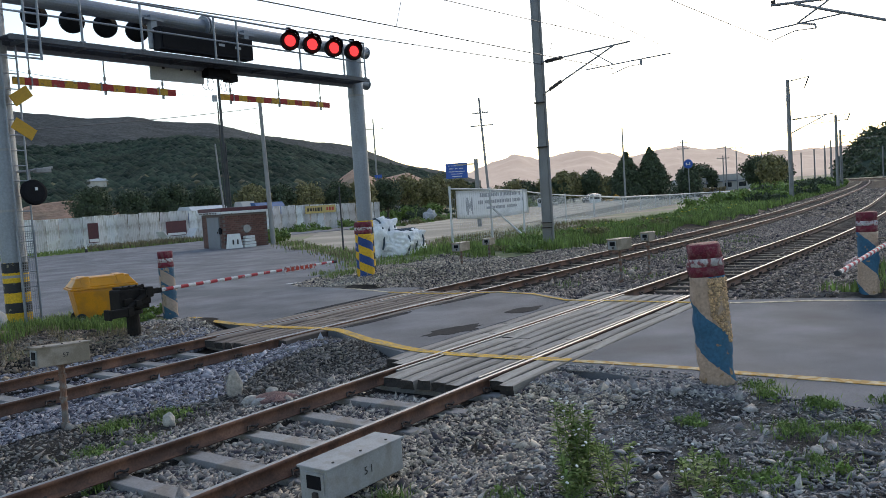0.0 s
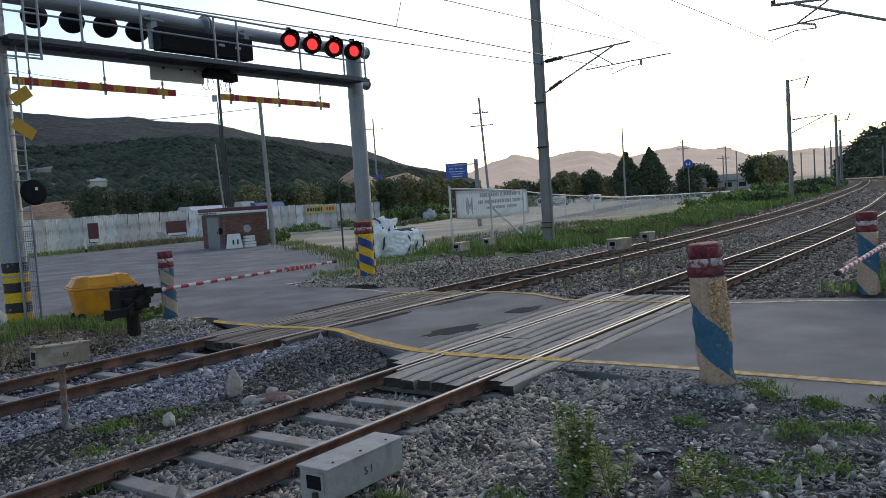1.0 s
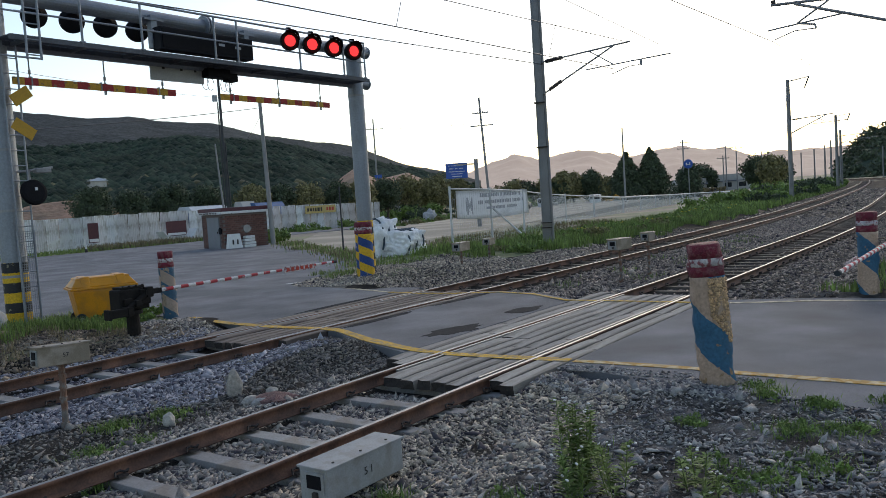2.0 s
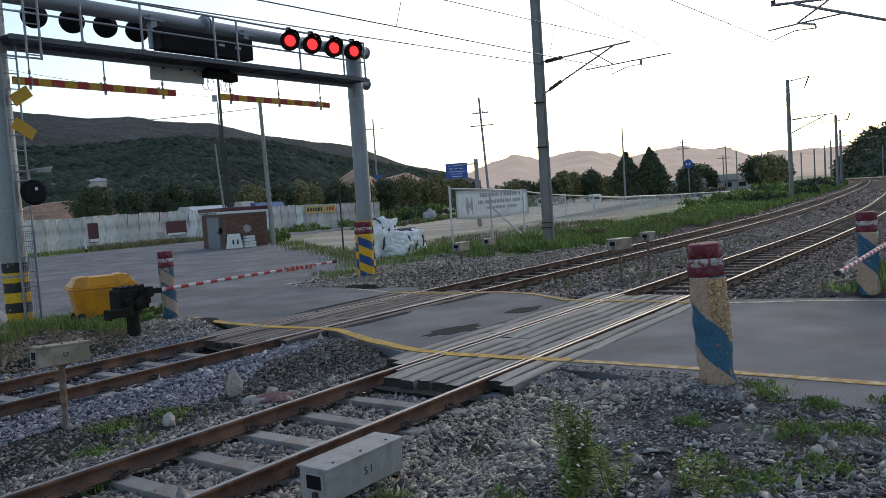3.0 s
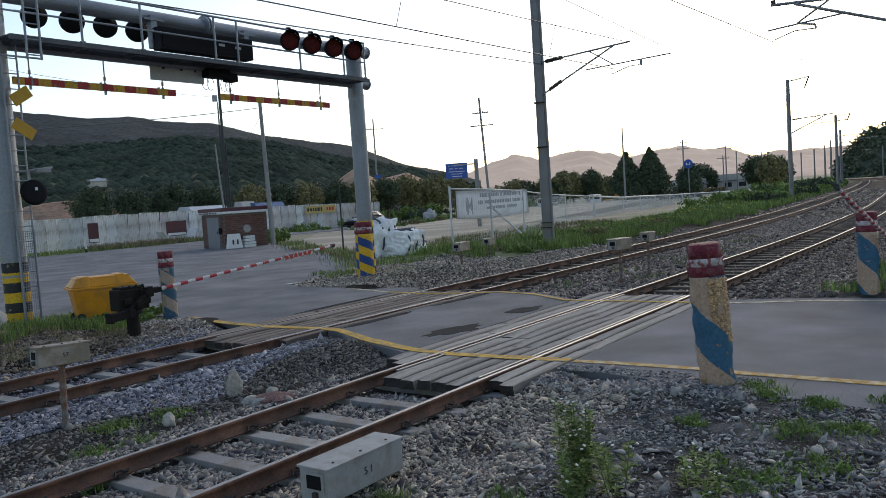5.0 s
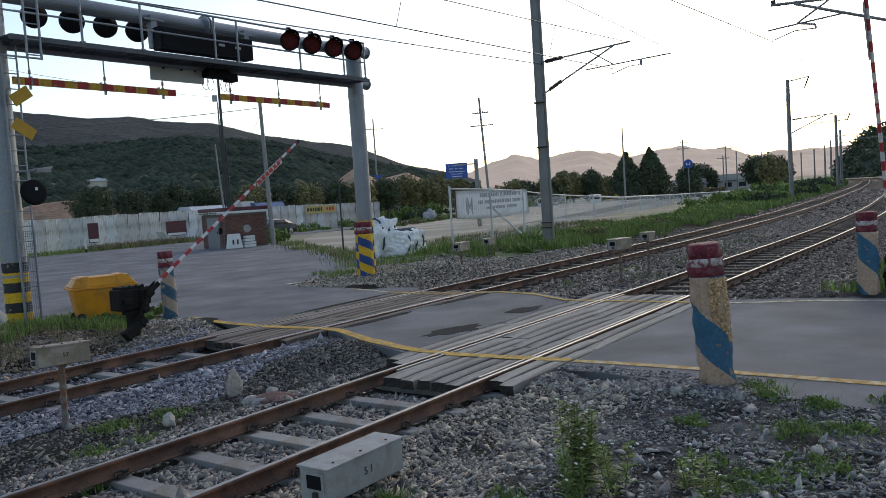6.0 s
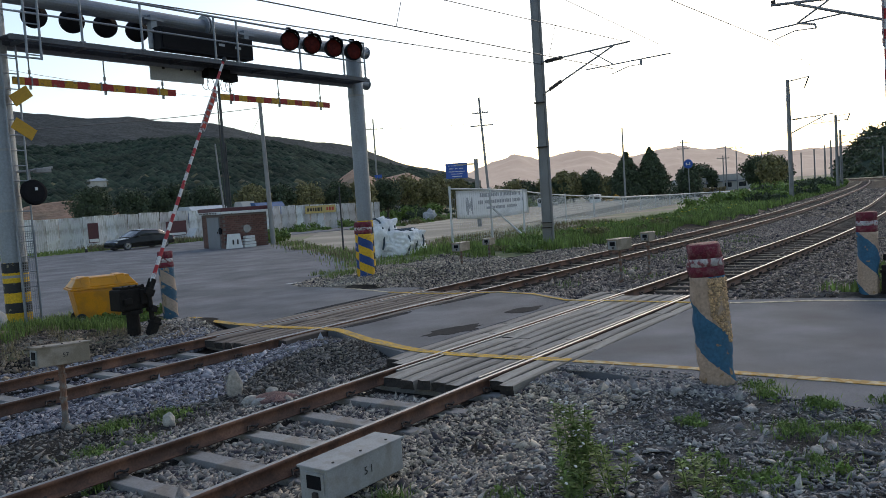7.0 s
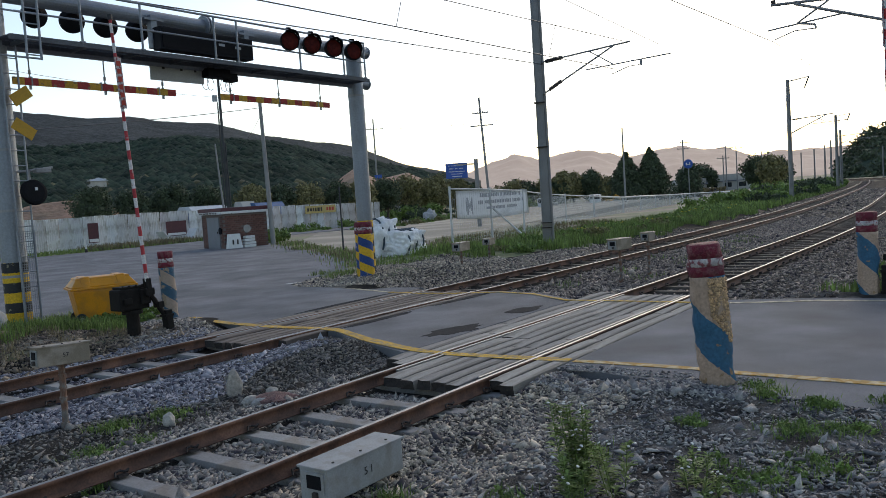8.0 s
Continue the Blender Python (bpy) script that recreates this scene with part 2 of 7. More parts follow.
    petal=mat("petal", (0.7, 0.7, 0.66), 0.7, var=0.05, bump=0),
    yellow_petal=mat("yellow_petal", (0.6, 0.45, 0.03), 0.7, var=0.1, bump=0),
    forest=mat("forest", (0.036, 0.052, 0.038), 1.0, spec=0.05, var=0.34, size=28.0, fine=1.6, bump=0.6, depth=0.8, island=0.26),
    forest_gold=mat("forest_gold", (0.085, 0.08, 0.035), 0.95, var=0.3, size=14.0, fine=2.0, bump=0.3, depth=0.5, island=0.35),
    # rear ridge: woods paled towards grey, distance haze mixed into the colour
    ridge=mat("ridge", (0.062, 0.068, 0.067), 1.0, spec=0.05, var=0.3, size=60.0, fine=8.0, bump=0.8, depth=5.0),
    # far mountains: distance haze put in as a pale warm emission
    far_hill_haze=mat("far_hill_haze", (0.12, 0.11, 0.11), 0.95, var=0.12, size=200.0, fine=30.0, bump=0.3, depth=5.0, emit=0.24, emit_col=(0.95, 0.80, 0.74)),
)


# ---------------------------------------------------------------- building helpers
def box(bm, size, at=(0, 0, 0), bevel=0.0, turn=None):
    """A box of that size centred at a place, its edges rounded."""
    made = bmesh.ops.create_cube(bm, size=1.0)["verts"]
    bmesh.ops.scale(bm, vec=size, verts=made)
    if bevel:
        edges = list({e for v in made for e in v.link_edges})
        out = bmesh.ops.bevel(bm, geom=edges, offset=bevel, segments=2, affect="EDGES", profile=0.6)
        made = list({v for f_ in out["faces"] for v in f_.verts} | {v for v in made if v.is_valid})
    m = Matrix.Translation(at) @ (turn or Matrix())
    bmesh.ops.transform(bm, matrix=m, verts=made)
    return made


def rod(bm, a, b, r0, r1=None, seg=10, caps=True):
    """A round bar from a to b."""
    a, b = Vector(a), Vector(b)
    d = b - a
    m = Matrix.Translation((a + b) / 2) @ d.to_track_quat("Z", "Y").to_matrix().to_4x4()
    return bmesh.ops.create_cone(bm, cap_ends=caps, segments=seg, radius1=r0, radius2=r0 if r1 is None else r1, depth=d.length, matrix=m)["verts"]


def path_rod(bm, pts, r, seg=6):
    for a, b in zip(pts, pts[1:]):
        rod(bm, a, b, r, seg=seg)


def lathe(bm, rings, seg=20, m=None):
    """A turned body from (radius, height) rings."""
    loops = []
    for r, z in rings:
        loops.append([bm.verts.new((m or Matrix()) @ Vector((r * math.cos(2 * math.pi * i / seg), r * math.sin(2 * math.pi * i / seg), z))) for i in range(seg)])
    for lo, hi in zip(loops, loops[1:]):
        for i in range(seg):
            bm.faces.new((lo[i], lo[(i + 1) % seg], hi[(i + 1) % seg], hi[i]))
    bm.faces.new(loops[0][::-1]), bm.faces.new(loops[-1])
    return loops


def part(name, bm, material, parent=None, label="", smooth=False):
    """Links a bmesh as one mesh object under a thing or a part."""
    me = bpy.data.meshes.new(name)
    bmesh.ops.recalc_face_normals(bm, faces=bm.faces)
    bm.to_mesh(me)
    bm.free()
    for m in (material if isinstance(material, (list, tuple)) else [material]):
        me.materials.append(m)
    if smooth:
        for p in me.polygons:
            p.use_smooth = True
    ob = new(name, me)
    if parent:
        ob.parent = parent
    if label:
        ob["label"] = label
    return ob


def mesh_from(name, verts, faces, material, parent=None, ids=None):
    """A mesh from arrays: verts (n, 3), faces (k, 3 or 4)."""
    verts, faces = np.asarray(verts, np.float32), np.asarray(faces, np.int32)
    me = bpy.data.meshes.new(name)
    k, w = faces.shape
    me.vertices.add(len(verts)), me.loops.add(k * w), me.polygons.add(k)
    me.vertices.foreach_set("co", verts.ravel())
    me.loops.foreach_set("vertex_index", faces.ravel())
    me.polygons.foreach_set("loop_start", np.arange(0, k * w, w, dtype=np.int32))
    for m in (material if isinstance(material, (list, tuple)) else [material]):
        me.materials.append(m)
    if ids is not None:
        me.polygons.foreach_set("material_index", np.asarray(ids, np.int32))
    me.update(calc_edges=True)
    ob = new(name, me)
    if parent:
        ob.parent = parent
    return ob


def thing(name, place, label, category, group="", rz=0.0, tilt=(0, 0)):
    e = new(name)
    e.empty_display_size = 0.2
    e.matrix_basis = pose(*place, tilt[0], tilt[1], rz)
    return tagged(e, label, category, group)


def setting(ob, label, category):
    return tagged(ob, label, category, kind="structure")


def bars(name, rows, width, height, material, parent, at, normal_turn, seed=1, gap=0.25, label=""):
    """Lines of small plain bars in place of writing, on a plane (local x along, z up)."""
    rnd = random.Random(seed)
    bm = bmesh.new()
    lh = height / rows
    for i in range(rows):
        x = 0.0
        while x < width - lh * 0.5:
            w = lh * rnd.uniform(0.45, 0.8)
            if rnd.random() > 0.12:
                box(bm, (w * 0.8, 0.004, lh * rnd.uniform(0.5, 0.7)), (x + w / 2 - width / 2, 0, height / 2 - lh * (i + 0.5)))
            x += w + lh * gap * 0.3
    ob = part(name, bm, material, parent, label)
    ob["kind"] = "stuff"
    ob.matrix_basis = Matrix.Translation(at) @ normal_turn
    return ob


# ---------------------------------------------------------------- the lie of the land
def smooth(a, b, x):
    t = np.clip((x - a) / (b - a), 0, 1)
    return t * t * (3 - 2 * t)


# the railway's line: straight, a first bend to the left, a long easy reach, a sharper bend
LINE_X, LINE_Y, _h = [-40.0], [0.0], 0.0
for _i in range(1200):
    s_ = -40 + _i * 0.5
    _k = 0.0 if s_ < 26 else (1 / 420 if s_ < 62 else (1 / 2600 if s_ < 215 else 1 / 260))
    _h = min(_h + 0.5 * _k, 1.0)
    LINE_X.append(LINE_X[-1] + 0.5 * math.cos(_h)), LINE_Y.append(LINE_Y[-1] + 0.5 * math.sin(_h))
LINE_X, LINE_Y = np.array(LINE_X), np.array(LINE_Y)


def bend(x):
    """How far the railway has swung to the left at x."""
    return np.interp(x, LINE_X, LINE_Y)


T1, T2 = 0.75, 5.85          # middles of the two tracks, at y; rail tops at z = 0


def lump(x, y, cx, cy, rx, ry, h):
    return h * np.exp(-((x - cx) / rx) ** 2 - ((y - cy) / ry) ** 2)


def road_start(v):
    """Where the crossing's paving begins, along x."""
    return np.interp(v, [-0.5, 1.8, 2.4, 4.3, 7.2, 7.5], [8.85, 8.85, 9.32, 10.12, 10.7, 11.0])


def ground_z(x, y):
    """Height of the bare ground, below rail tops at 0."""
    x, y = np.asarray(x, float), np.asarray(y, float)
    v = y - bend(x)
    z = -0.24 + 0 * x
    z = z + 0.16 * smooth(-1.0, -2.4, v)                        # shoulder on the camera's side
    z = z + 0.05 * smooth(2.2, 3.4, v) * smooth(4.7, 4.0, v)
    z = z + 0.20 * smooth(7.3, 9.0, v)
    z = z - 0.55 * smooth(12, 30, v) * smooth(45, 90, x)
    for side, mid_, w in ((-0.55, 1, 0.35), (2.05, 1, 0.3), (4.55, 2, 0.28), (7.15, 2, 0.3)):     # shoulders of ballast over the sleepers' ends
        z = z + 0.09 * np.exp(-((v - side) / w) ** 2)
    z = z + lump(x, y, 9.4, 3.9, 0.9, 0.8, 0.12)                 # heaps of ballast by the crossing
    z = z + lump(x, y, 8.2, 4.0, 1.4, 0.7, 0.08)
    z = z + lump(x, y, 19.6, 10.1, 2.2, 1.6, 0.22)
    z = z + lump(x, y, 24.5, 12.2, 3.0, 1.6, 0.25)
    z = z + lump(x, y, 7.0, 10.0, 1.5, 1.1, 0.34)                # earth mound by the barrier
    z = z + 0.13 * np.exp(-((x - 8.45) / 0.55) ** 2) * smooth(-0.3, -0.7, v) * smooth(-2.9, -1.2, v) + 0.05 * np.exp(-((x - 8.4) / 0.5) ** 2) * smooth(-1.5, -2.5, v)
    z = z + lump(x, y, 9.35, 3.2, 0.7, 0.7, 0.11) + lump(x, y, 9.9, 8.3, 1.0, 0.8, 0.16) + lump(x, y, 9.0, 7.6, 0.8, 0.5, 0.12)
    z = z + 0.12 * np.exp(-((x - 15.9) / 0.6) ** 2) * smooth(-0.8, -1.5, v) * smooth(-6, -2.4, v) + lump(x, y, 15.8, 8.6, 0.7, 1.2, 0.12)
    z = z + lump(x, y, 15.3, 3.6, 0.8, 0.8, 0.14) + lump(x, y, 9.0, 3.0, 0.45, 0.8, 0.03)
    start = road_start(v)
    crossing = smooth(start - 0.05, start + 0.4, x) * smooth(16.0, 15.2, x) * smooth(60, 40, np.abs(y))
    return z * (1 - crossing) + np.minimum(z, -0.22) * crossing


# ---------------------------------------------------------------- ground, road, lot
def ground():
    xs = np.concatenate([-np.geomspace(4000, 12, 24), np.arange(-11, 34, 0.3), np.geomspace(34, 4300, 70)])
    ys = np.concatenate([-np.geomspace(4000, 10, 24), np.arange(-9.5, 15, 0.25), np.geomspace(15, 4300, 60)])
    X, Y = np.meshgrid(xs, ys, indexing="ij")
    rough_ = np.array([noise.noise((x * 1.3, y * 1.3, 0)) for x, y in zip(X.ravel(), Y.ravel())]).reshape(X.shape)
    near = smooth(60, 30, np.abs(X)) * smooth(40, 16, np.abs(Y))
    Z = ground_z(X, Y) + 0.03 * rough_ * near * np.where((X > 8.2) & (X < 16.2), 0.2, 1)
    n1, n2 = X.shape
    idx = np.arange(n1 * n2).reshape(n1, n2)
    f_ = np.stack([idx[:-1, :-1], idx[1:, :-1], idx[1:, 1:], idx[:-1, 1:]], -1).reshape(-1, 4)
    cx, cy = X[:-1, :-1].ravel(), Y[:-1, :-1].ravel()
    v = cy - bend(cx)
    kind = np.where((v > -7.5) & (v < 9.5) & (cx < 330), 1, np.where((cy > 12) | (v < -12), 2, 0))
    kind = np.where((v > 8.4) & (v < 11) & (cx < 9.4), 0, kind)
    kind = np.where((v > -7.5) & (v < -1.5) & (cx < 16), 3, kind)
    ob = mesh_from("ground", np.stack([X, Y, Z], -1).reshape(-1, 3), f_, [M["soil"], M["shaded_gravel_soil"], M["field"], M["shoulder"]], ids=kind)
    for p in ob.data.polygons:
        p.use_smooth = True
    setting(ob, "earth and gravel ground with weeds reaching the hills", "ground")


def slab(name, outline, top, thick, material, label, category):
    """A flat slab with that outline, seen from above."""
    bm = bmesh.new()
    up = [bm.verts.new((x, y, top)) for x, y in outline]
    face = bm.faces.new(up)
    out = bmesh.ops.extrude_face_region(bm, geom=[face])["geom"]
    bmesh.ops.translate(bm, vec=(0, 0, -thick), verts=[g for g in out if isinstance(g, bmesh.types.BMVert)])
    return setting(part(name, bm, material), label, category)


def ribbon(name, pts, width, top, material, label, category, seed=0, parent=None):
    """A painted line along a bent course, 3 mm thick, with a slightly uneven edge."""
    rnd = random.Random(seed)
    fine = []
    for (ax, ay), (bx, by) in zip(pts, pts[1:]):
        k = max(1, int(math.hypot(bx - ax, by - ay) / 0.25))
        fine += [(ax + (bx - ax) * i / k, ay + (by - ay) * i / k) for i in range(k)]
    fine.append(pts[-1])
    bm = bmesh.new()
    rows_ = []
    for i, (x, y) in enumerate(fine):
        a, b = fine[max(0, i - 1)], fine[min(len(fine) - 1, i + 1)]
        d = Vector((b[0] - a[0], b[1] - a[1])).normalized()
        w = width / 2 * rnd.uniform(0.85, 1.1)
        rows_.append((bm.verts.new((x - d.y * w, y + d.x * w, top)), bm.verts.new((x + d.y * w, y - d.x * w, top))))
    for a, b in zip(rows_, rows_[1:]):
        bm.faces.new((a[0], a[1], b[1], b[0]))
    out = bmesh.ops.extrude_face_region(bm, geom=list(bm.faces))["geom"]
    bmesh.ops.translate(bm, vec=(0, 0, -0.006), verts=[g for g in out if isinstance(g, bmesh.types.BMVert)])
    return setting(part(name, bm, material), label, category)


ROAD_TOP = -0.02


def roads():
    slab("road_yard", [(10.42, 7.11), (16.2, 7.11), (16.0, 9.6), (16.9, 11.3), (17.6, 11.7), (20.8, 13.8), (25.4, 18.6), (28.8, 23.4), (31.3, 27.6), (36.5, 34.5), (44, 45), (48, 51.5),
                       (20, 51.0), (-30, 52), (-30, 24), (4, 16.0), (9.6, 12.9), (10.9, 11.0), (10.6, 9.3)], ROAD_TOP, 0.2, M["asphalt"], "worn grey asphalt yard beside the railway", "road")
    slab("road_middle", [(9.12, 2.11), (14.75, 2.11), (15.6, 3.45), (15.75, 4.4), (15.7, 4.80), (10.3, 4.80), (10.22, 4.5), (9.9, 3.95), (9.62, 3.4), (9.25, 2.44)], ROAD_TOP, 0.2, M["asphalt"], "patched asphalt between the two tracks", "road")
    slab("road_near", [(8.95, -0.535), (15.0, -0.535), (15.6, -2.4), (15.7, -4.6), (15.9, -40), (7.6, -40), (8.2, -4.6), (8.5, -3.0), (8.75, -1.6)], ROAD_TOP, 0.2, M["asphalt"],
         "grey asphalt road crossing the railway", "road")
    slab("lot", [(20.6, 15.2), (24.5, 14.3), (28, 20), (38, 22), (60, 27), (95, 36), (130, 44), (120, 62), (70, 48), (50, 44), (39, 35), (32.5, 27.3), (27, 20.2)], -0.032, 0.8, M["sand"], "pale trodden earth of an empty lot", "ground")
    slab("lane", [(46, 46.0), (66, 46.4), (90, 50.0), (135, 52), (135, 57), (88, 54.6), (66, 51.6), (47, 51.2)], -0.04, 0.8, M["asphalt"], "narrow asphalt lane behind the lot", "road")
    # darker patches in the asphalt
    def blot(cx, cy, rx, ry, rot, seed):
        rnd = random.Random(seed)
        pts = []
        for i in range(22):
            a = 2 * math.pi * i / 22
            k = rnd.uniform(0.75, 1.15)
            x, y = rx * k * math.cos(a), ry * k * math.sin(a)
            pts.append((cx + x * math.cos(rot) - y * math.sin(rot), cy + x * math.sin(rot) + y * math.cos(rot)))
        slab("patch", pts, ROAD_TOP + 0.005, 0.02, M["patch"], "dark worn tar patch in the asphalt", "patch")
    blot(10.95, 2.48, 0.66, 0.28, -0.2, 1)
    blot(13.25, 2.45, 0.5, 0.24, -0.2, 2)
    blot(14.5, 4.68, 1.05, 0.12, -0.04, 3)
    blot(13.5, 7.22, 1.9, 0.09, 0.03, 4)
    blot(11.6, 4.68, 1.0, 0.11, 0.0, 5)
    ribbon("white_mark", [(16.53, 12.46), (16.95, 12.32)], 0.14, ROAD_TOP + 0.004, M["white_paint"], "worn white paint mark on the yard", "road marking", 9)
    top = ROAD_TOP + 0.009
    ribbon("yellow_line", [(10.84, 9.4), (10.66, 8.7), (10.42, 7.5)], 0.2, top, M["yellow_line"], "worn yellow edge line across the crossing", "road marking", 1)
    ribbon("yellow_line", [(10.41, 7.4), (10.35, 6.6), (10.35, 5.9), (10.45, 5.1), (10.38, 4.6), (10.08, 4.0), (9.80, 3.45), (9.42, 2.45), (9.25, 1.9), (9.20, 1.3), (9.24, 0.6), (9.33, -0.5)], 0.2, -0.005, M["yellow_line"], "worn yellow edge line painted over the planks", "road marking", 2)
    ribbon("yellow_line", [(9.33, -0.56), (9.38, -1.3), (9.38, -2.1), (9.32, -2.7), (9.29, -4.2), (9.15, -9.0)], 0.16, top, M["worn_line"], "worn yellow edge line of the road", "road marking", 3)
    ribbon("yellow_line", [(16.3, 10.8), (15.6, 8.66), (15.25, 7.5)], 0.12, top, M["pale_line"], "faded yellow edge line of the yard", "road marking", 4)
    ribbon("yellow_line", [(15.2, 7.4), (15.07, 6.4), (15.2, 5.4), (15.55, 4.4), (15.35, 3.45), (14.55, 2.2), (14.6, 1.05), (14.62, -0.5)], 0.12, -0.005, M["yellow_line"], "worn yellow edge line painted over the planks", "road marking", 5)
    ribbon("yellow_line", [(14.7, -1.0), (14.84, -1.5), (15.2, -2.4), (15.33, -3.4), (15.4, -9)], 0.12, top, M["pale_line"], "faded yellow edge line of the road", "road marking", 6)


# ---------------------------------------------------------------- tracks
def along(mid, x0, x1, step):
    """Places on a track's middle line and its heading, from x0 to x1."""
    out, x = [], x0
    while x < x1:
        dy = float(bend(x + 0.25) - bend(x - 0.25)) / 0.5
        h = math.atan(dy)
        out.append((x - math.sin(h) * mid, mid * math.cos(h) + float(bend(x)), h))
        x += step * math.cos(h)
    return out


RAIL_PROFILE = [(-0.0625, -0.155), (0.0625, -0.155), (0.0625, -0.142), (0.012, -0.122), (0.009, -0.045), (0.034, -0.032), (0.036, -0.008), (0.026, 0.0), (-0.026, 0.0), (-0.036, -0.008), (-0.034, -0.032), (-0.009, -0.045), (-0.012, -0.122), (-0.0625, -0.142)]


def rail(parent, mid, side):
    pts = along(mid, -25, 24, 7.0) + along(mid, 24, 230, 2.0) + along(mid, 230, 420, 2.0)
    vs, fs, ids = [], [], []
    k = len(RAIL_PROFILE)
    for x, y, h in pts:
        for u, z in RAIL_PROFILE:
            o = side * 0.75 + u
            vs.append((x - math.sin(h) * o, y + math.cos(h) * o, z))
    for i in range(len(pts) - 1):
        for j in range(k):
            a, b = i * k + j, i * k + (j + 1) % k
            fs.append((a, b, b + k, a + k))
            ids.append(1 if j == 7 else 0)
    return mesh_from("rail", vs, fs, [M["rail_rust"], M["rail_top"]], parent, ids)


def sleeper_mesh():
    bm = bmesh.new()
    vs = box(bm, (0.24, 2.4, 0.2), (0, 0, -0.27), 0.012)
    for v in vs:
        if v.co.z > -0.2:
            v.co.x *= 0.84
    me = bpy.data.meshes.new("sleeper")
    bm.to_mesh(me), bm.free()
    me.materials.append(M["sleeper"])
    return me


def clip_mesh():
    bm = bmesh.new()
    path_rod(bm, [(-0.07, 0, 0.0), (-0.05, 0.03, 0.035), (0.0, 0.035, 0.04), (0.02, -0.01, 0.03), (0.06, -0.01, 0.045), (0.07, 0.03, 0.01)], 0.011, 5)
    box(bm, (0.1, 0.06, 0.02), (0, 0.0, 0.0))
    me = bpy.data.meshes.new("clip")
    bm.to_mesh(me), bm.free()
    me.materials.append(M["dark_iron"])
    return me


def track(name, mid, planks, wood, first, lanes):
    t = thing(name, (0, mid, 0), "rusty steel rails on concrete sleepers in ballast", "railway track")
    t.matrix_basis = pose(0, 0, 0)
    t["kind"] = "structure"
    for s in (-1, 1):
        rail(t, mid, s)
    sm, cm = sleeper_mesh(), clip_mesh()
    stained = sm.copy()
    stained.materials[0] = M["sleeper_stained"]
    far_v, far_f = [], []
    base = np.array([v.co[:] for v in sm.vertices])
    base_f = [tuple(p.vertices) for p in sm.polygons]
    for i, (x, y, h) in enumerate(along(mid, first - 0.78 * 12, 330, 0.78)):
        if x < 75:
            ob = new("sleeper", sm if x < 12 else stained)
            ob.parent, ob.matrix_basis = t, pose(x, y, 0.004 * math.sin(i * 7.1), 0, 0, math.degrees(h) + 0.6 * math.sin(i * 3.7))
            if x < 34 and not (planks[0] + 0.3 < x < planks[1] - 0.3):
                for s in (-1, 1):
                    for q in (-1, 1):
                        c = new("clip", cm)
                        o = s * 0.75 + q * 0.085
                        c.parent, c.matrix_basis = t, pose(x - math.sin(h) * o, y + math.cos(h) * o, -0.14, 0, 0, math.degrees(h) + (0 if q < 0 else 180))
        else:
            c, s = math.cos(h), math.sin(h)
            o = len(far_v) * len(base)
            far_v.append(np.stack([x + base[:, 0] * c - base[:, 1] * s, y + base[:, 0] * s + base[:, 1] * c, base[:, 2]], -1))
            far_f += [[o + f_[0], o + f_[1], o + f_[2], o + f_[3]] for f_ in base_f if len(f_) == 4]
    tagged(mesh_from("far_sleepers", np.concatenate(far_v), far_f, M["sleeper_stained"], t), kind="stuff")
    for s in (-1, 1):
        bm = bmesh.new()
        box(bm, (planks[1] - planks[0] - 0.5, 0.036, 0.1), ((planks[0] + planks[1]) / 2 + 0.1, mid + s * 0.645, -0.056), 0.006)
        part("guard_rail", bm, M["rail_top"], t, "worn bright steel guard rail")
    # crossing planks between and beside the rails, each with worn edges
    rnd = random.Random(int(mid * 100))
    for lo, hi, late in lanes:
        x = planks[0] + late + rnd.uniform(-0.035, 0.03)
        stop = planks[1] + rnd.uniform(-0.2, 0.2)
        while x < stop - 0.3:
            ln = min(rnd.uniform(2.2, 3.4), stop - x)
            if stop - x - ln < 0.8:
                ln = stop - x
            bm = bmesh.new()
            seg, w = 9, (hi - lo - 0.02) / 2
            rows_ = []
            for k in range(seg + 1):
                px = -ln / 2 + 0.006 + (ln - 0.012) * k / seg
                e = 0.03 if k in (0, seg) else 0.0
                ring = [(-w, -0.115), (-w, -0.007), (-w + 0.008, 0.0), (0, 0.0), (w - 0.008, 0.0), (w, -0.007), (w, -0.115)]
                rows_.append([bm.verts.new((px + rnd.uniform(-e, e), y_ + rnd.uniform(-0.004, 0.004), z_ + rnd.uniform(-0.0012, 0.0012) - e * 0.3)) for y_, z_ in ring])
            for a, b in zip(rows_, rows_[1:]):
                for k in range(6):
                    bm.faces.new((a[k], a[k + 1], b[k + 1], b[k]))
                bm.faces.new((a[6], a[0], b[0], b[6]))
            for end in (rows_[0], rows_[-1]):
                bm.faces.new(end).material_index = 1
            ob = part("plank", bm, [wood, M["plank_end_wet_shade"]], t)
            ob.matrix_basis = pose(x + ln / 2, mid + (lo + hi) / 2, -0.014 + rnd.uniform(-0.007, 0.004), rnd.uniform(-0.35, 0.35), 0, rnd.uniform(-0.15, 0.15))
            x += ln
    return t


# ---------------------------------------------------------------- stones
def icosa():
    bm = bmesh.new()
    bmesh.ops.create_icosphere(bm, subdivisions=1, radius=1.0)
    v = np.array([v.co[:] for v in bm.verts])
    f_ = np.array([[q.index for q in p.verts] for p in bm.faces])
    bm.free()
    return v, f_


ICO_V, ICO_F = icosa()
CUBE_V = np.array([[x, y, z] for x in (-1, 1) for y in (-1, 1) for z in (-1, 1)], float) * 0.72
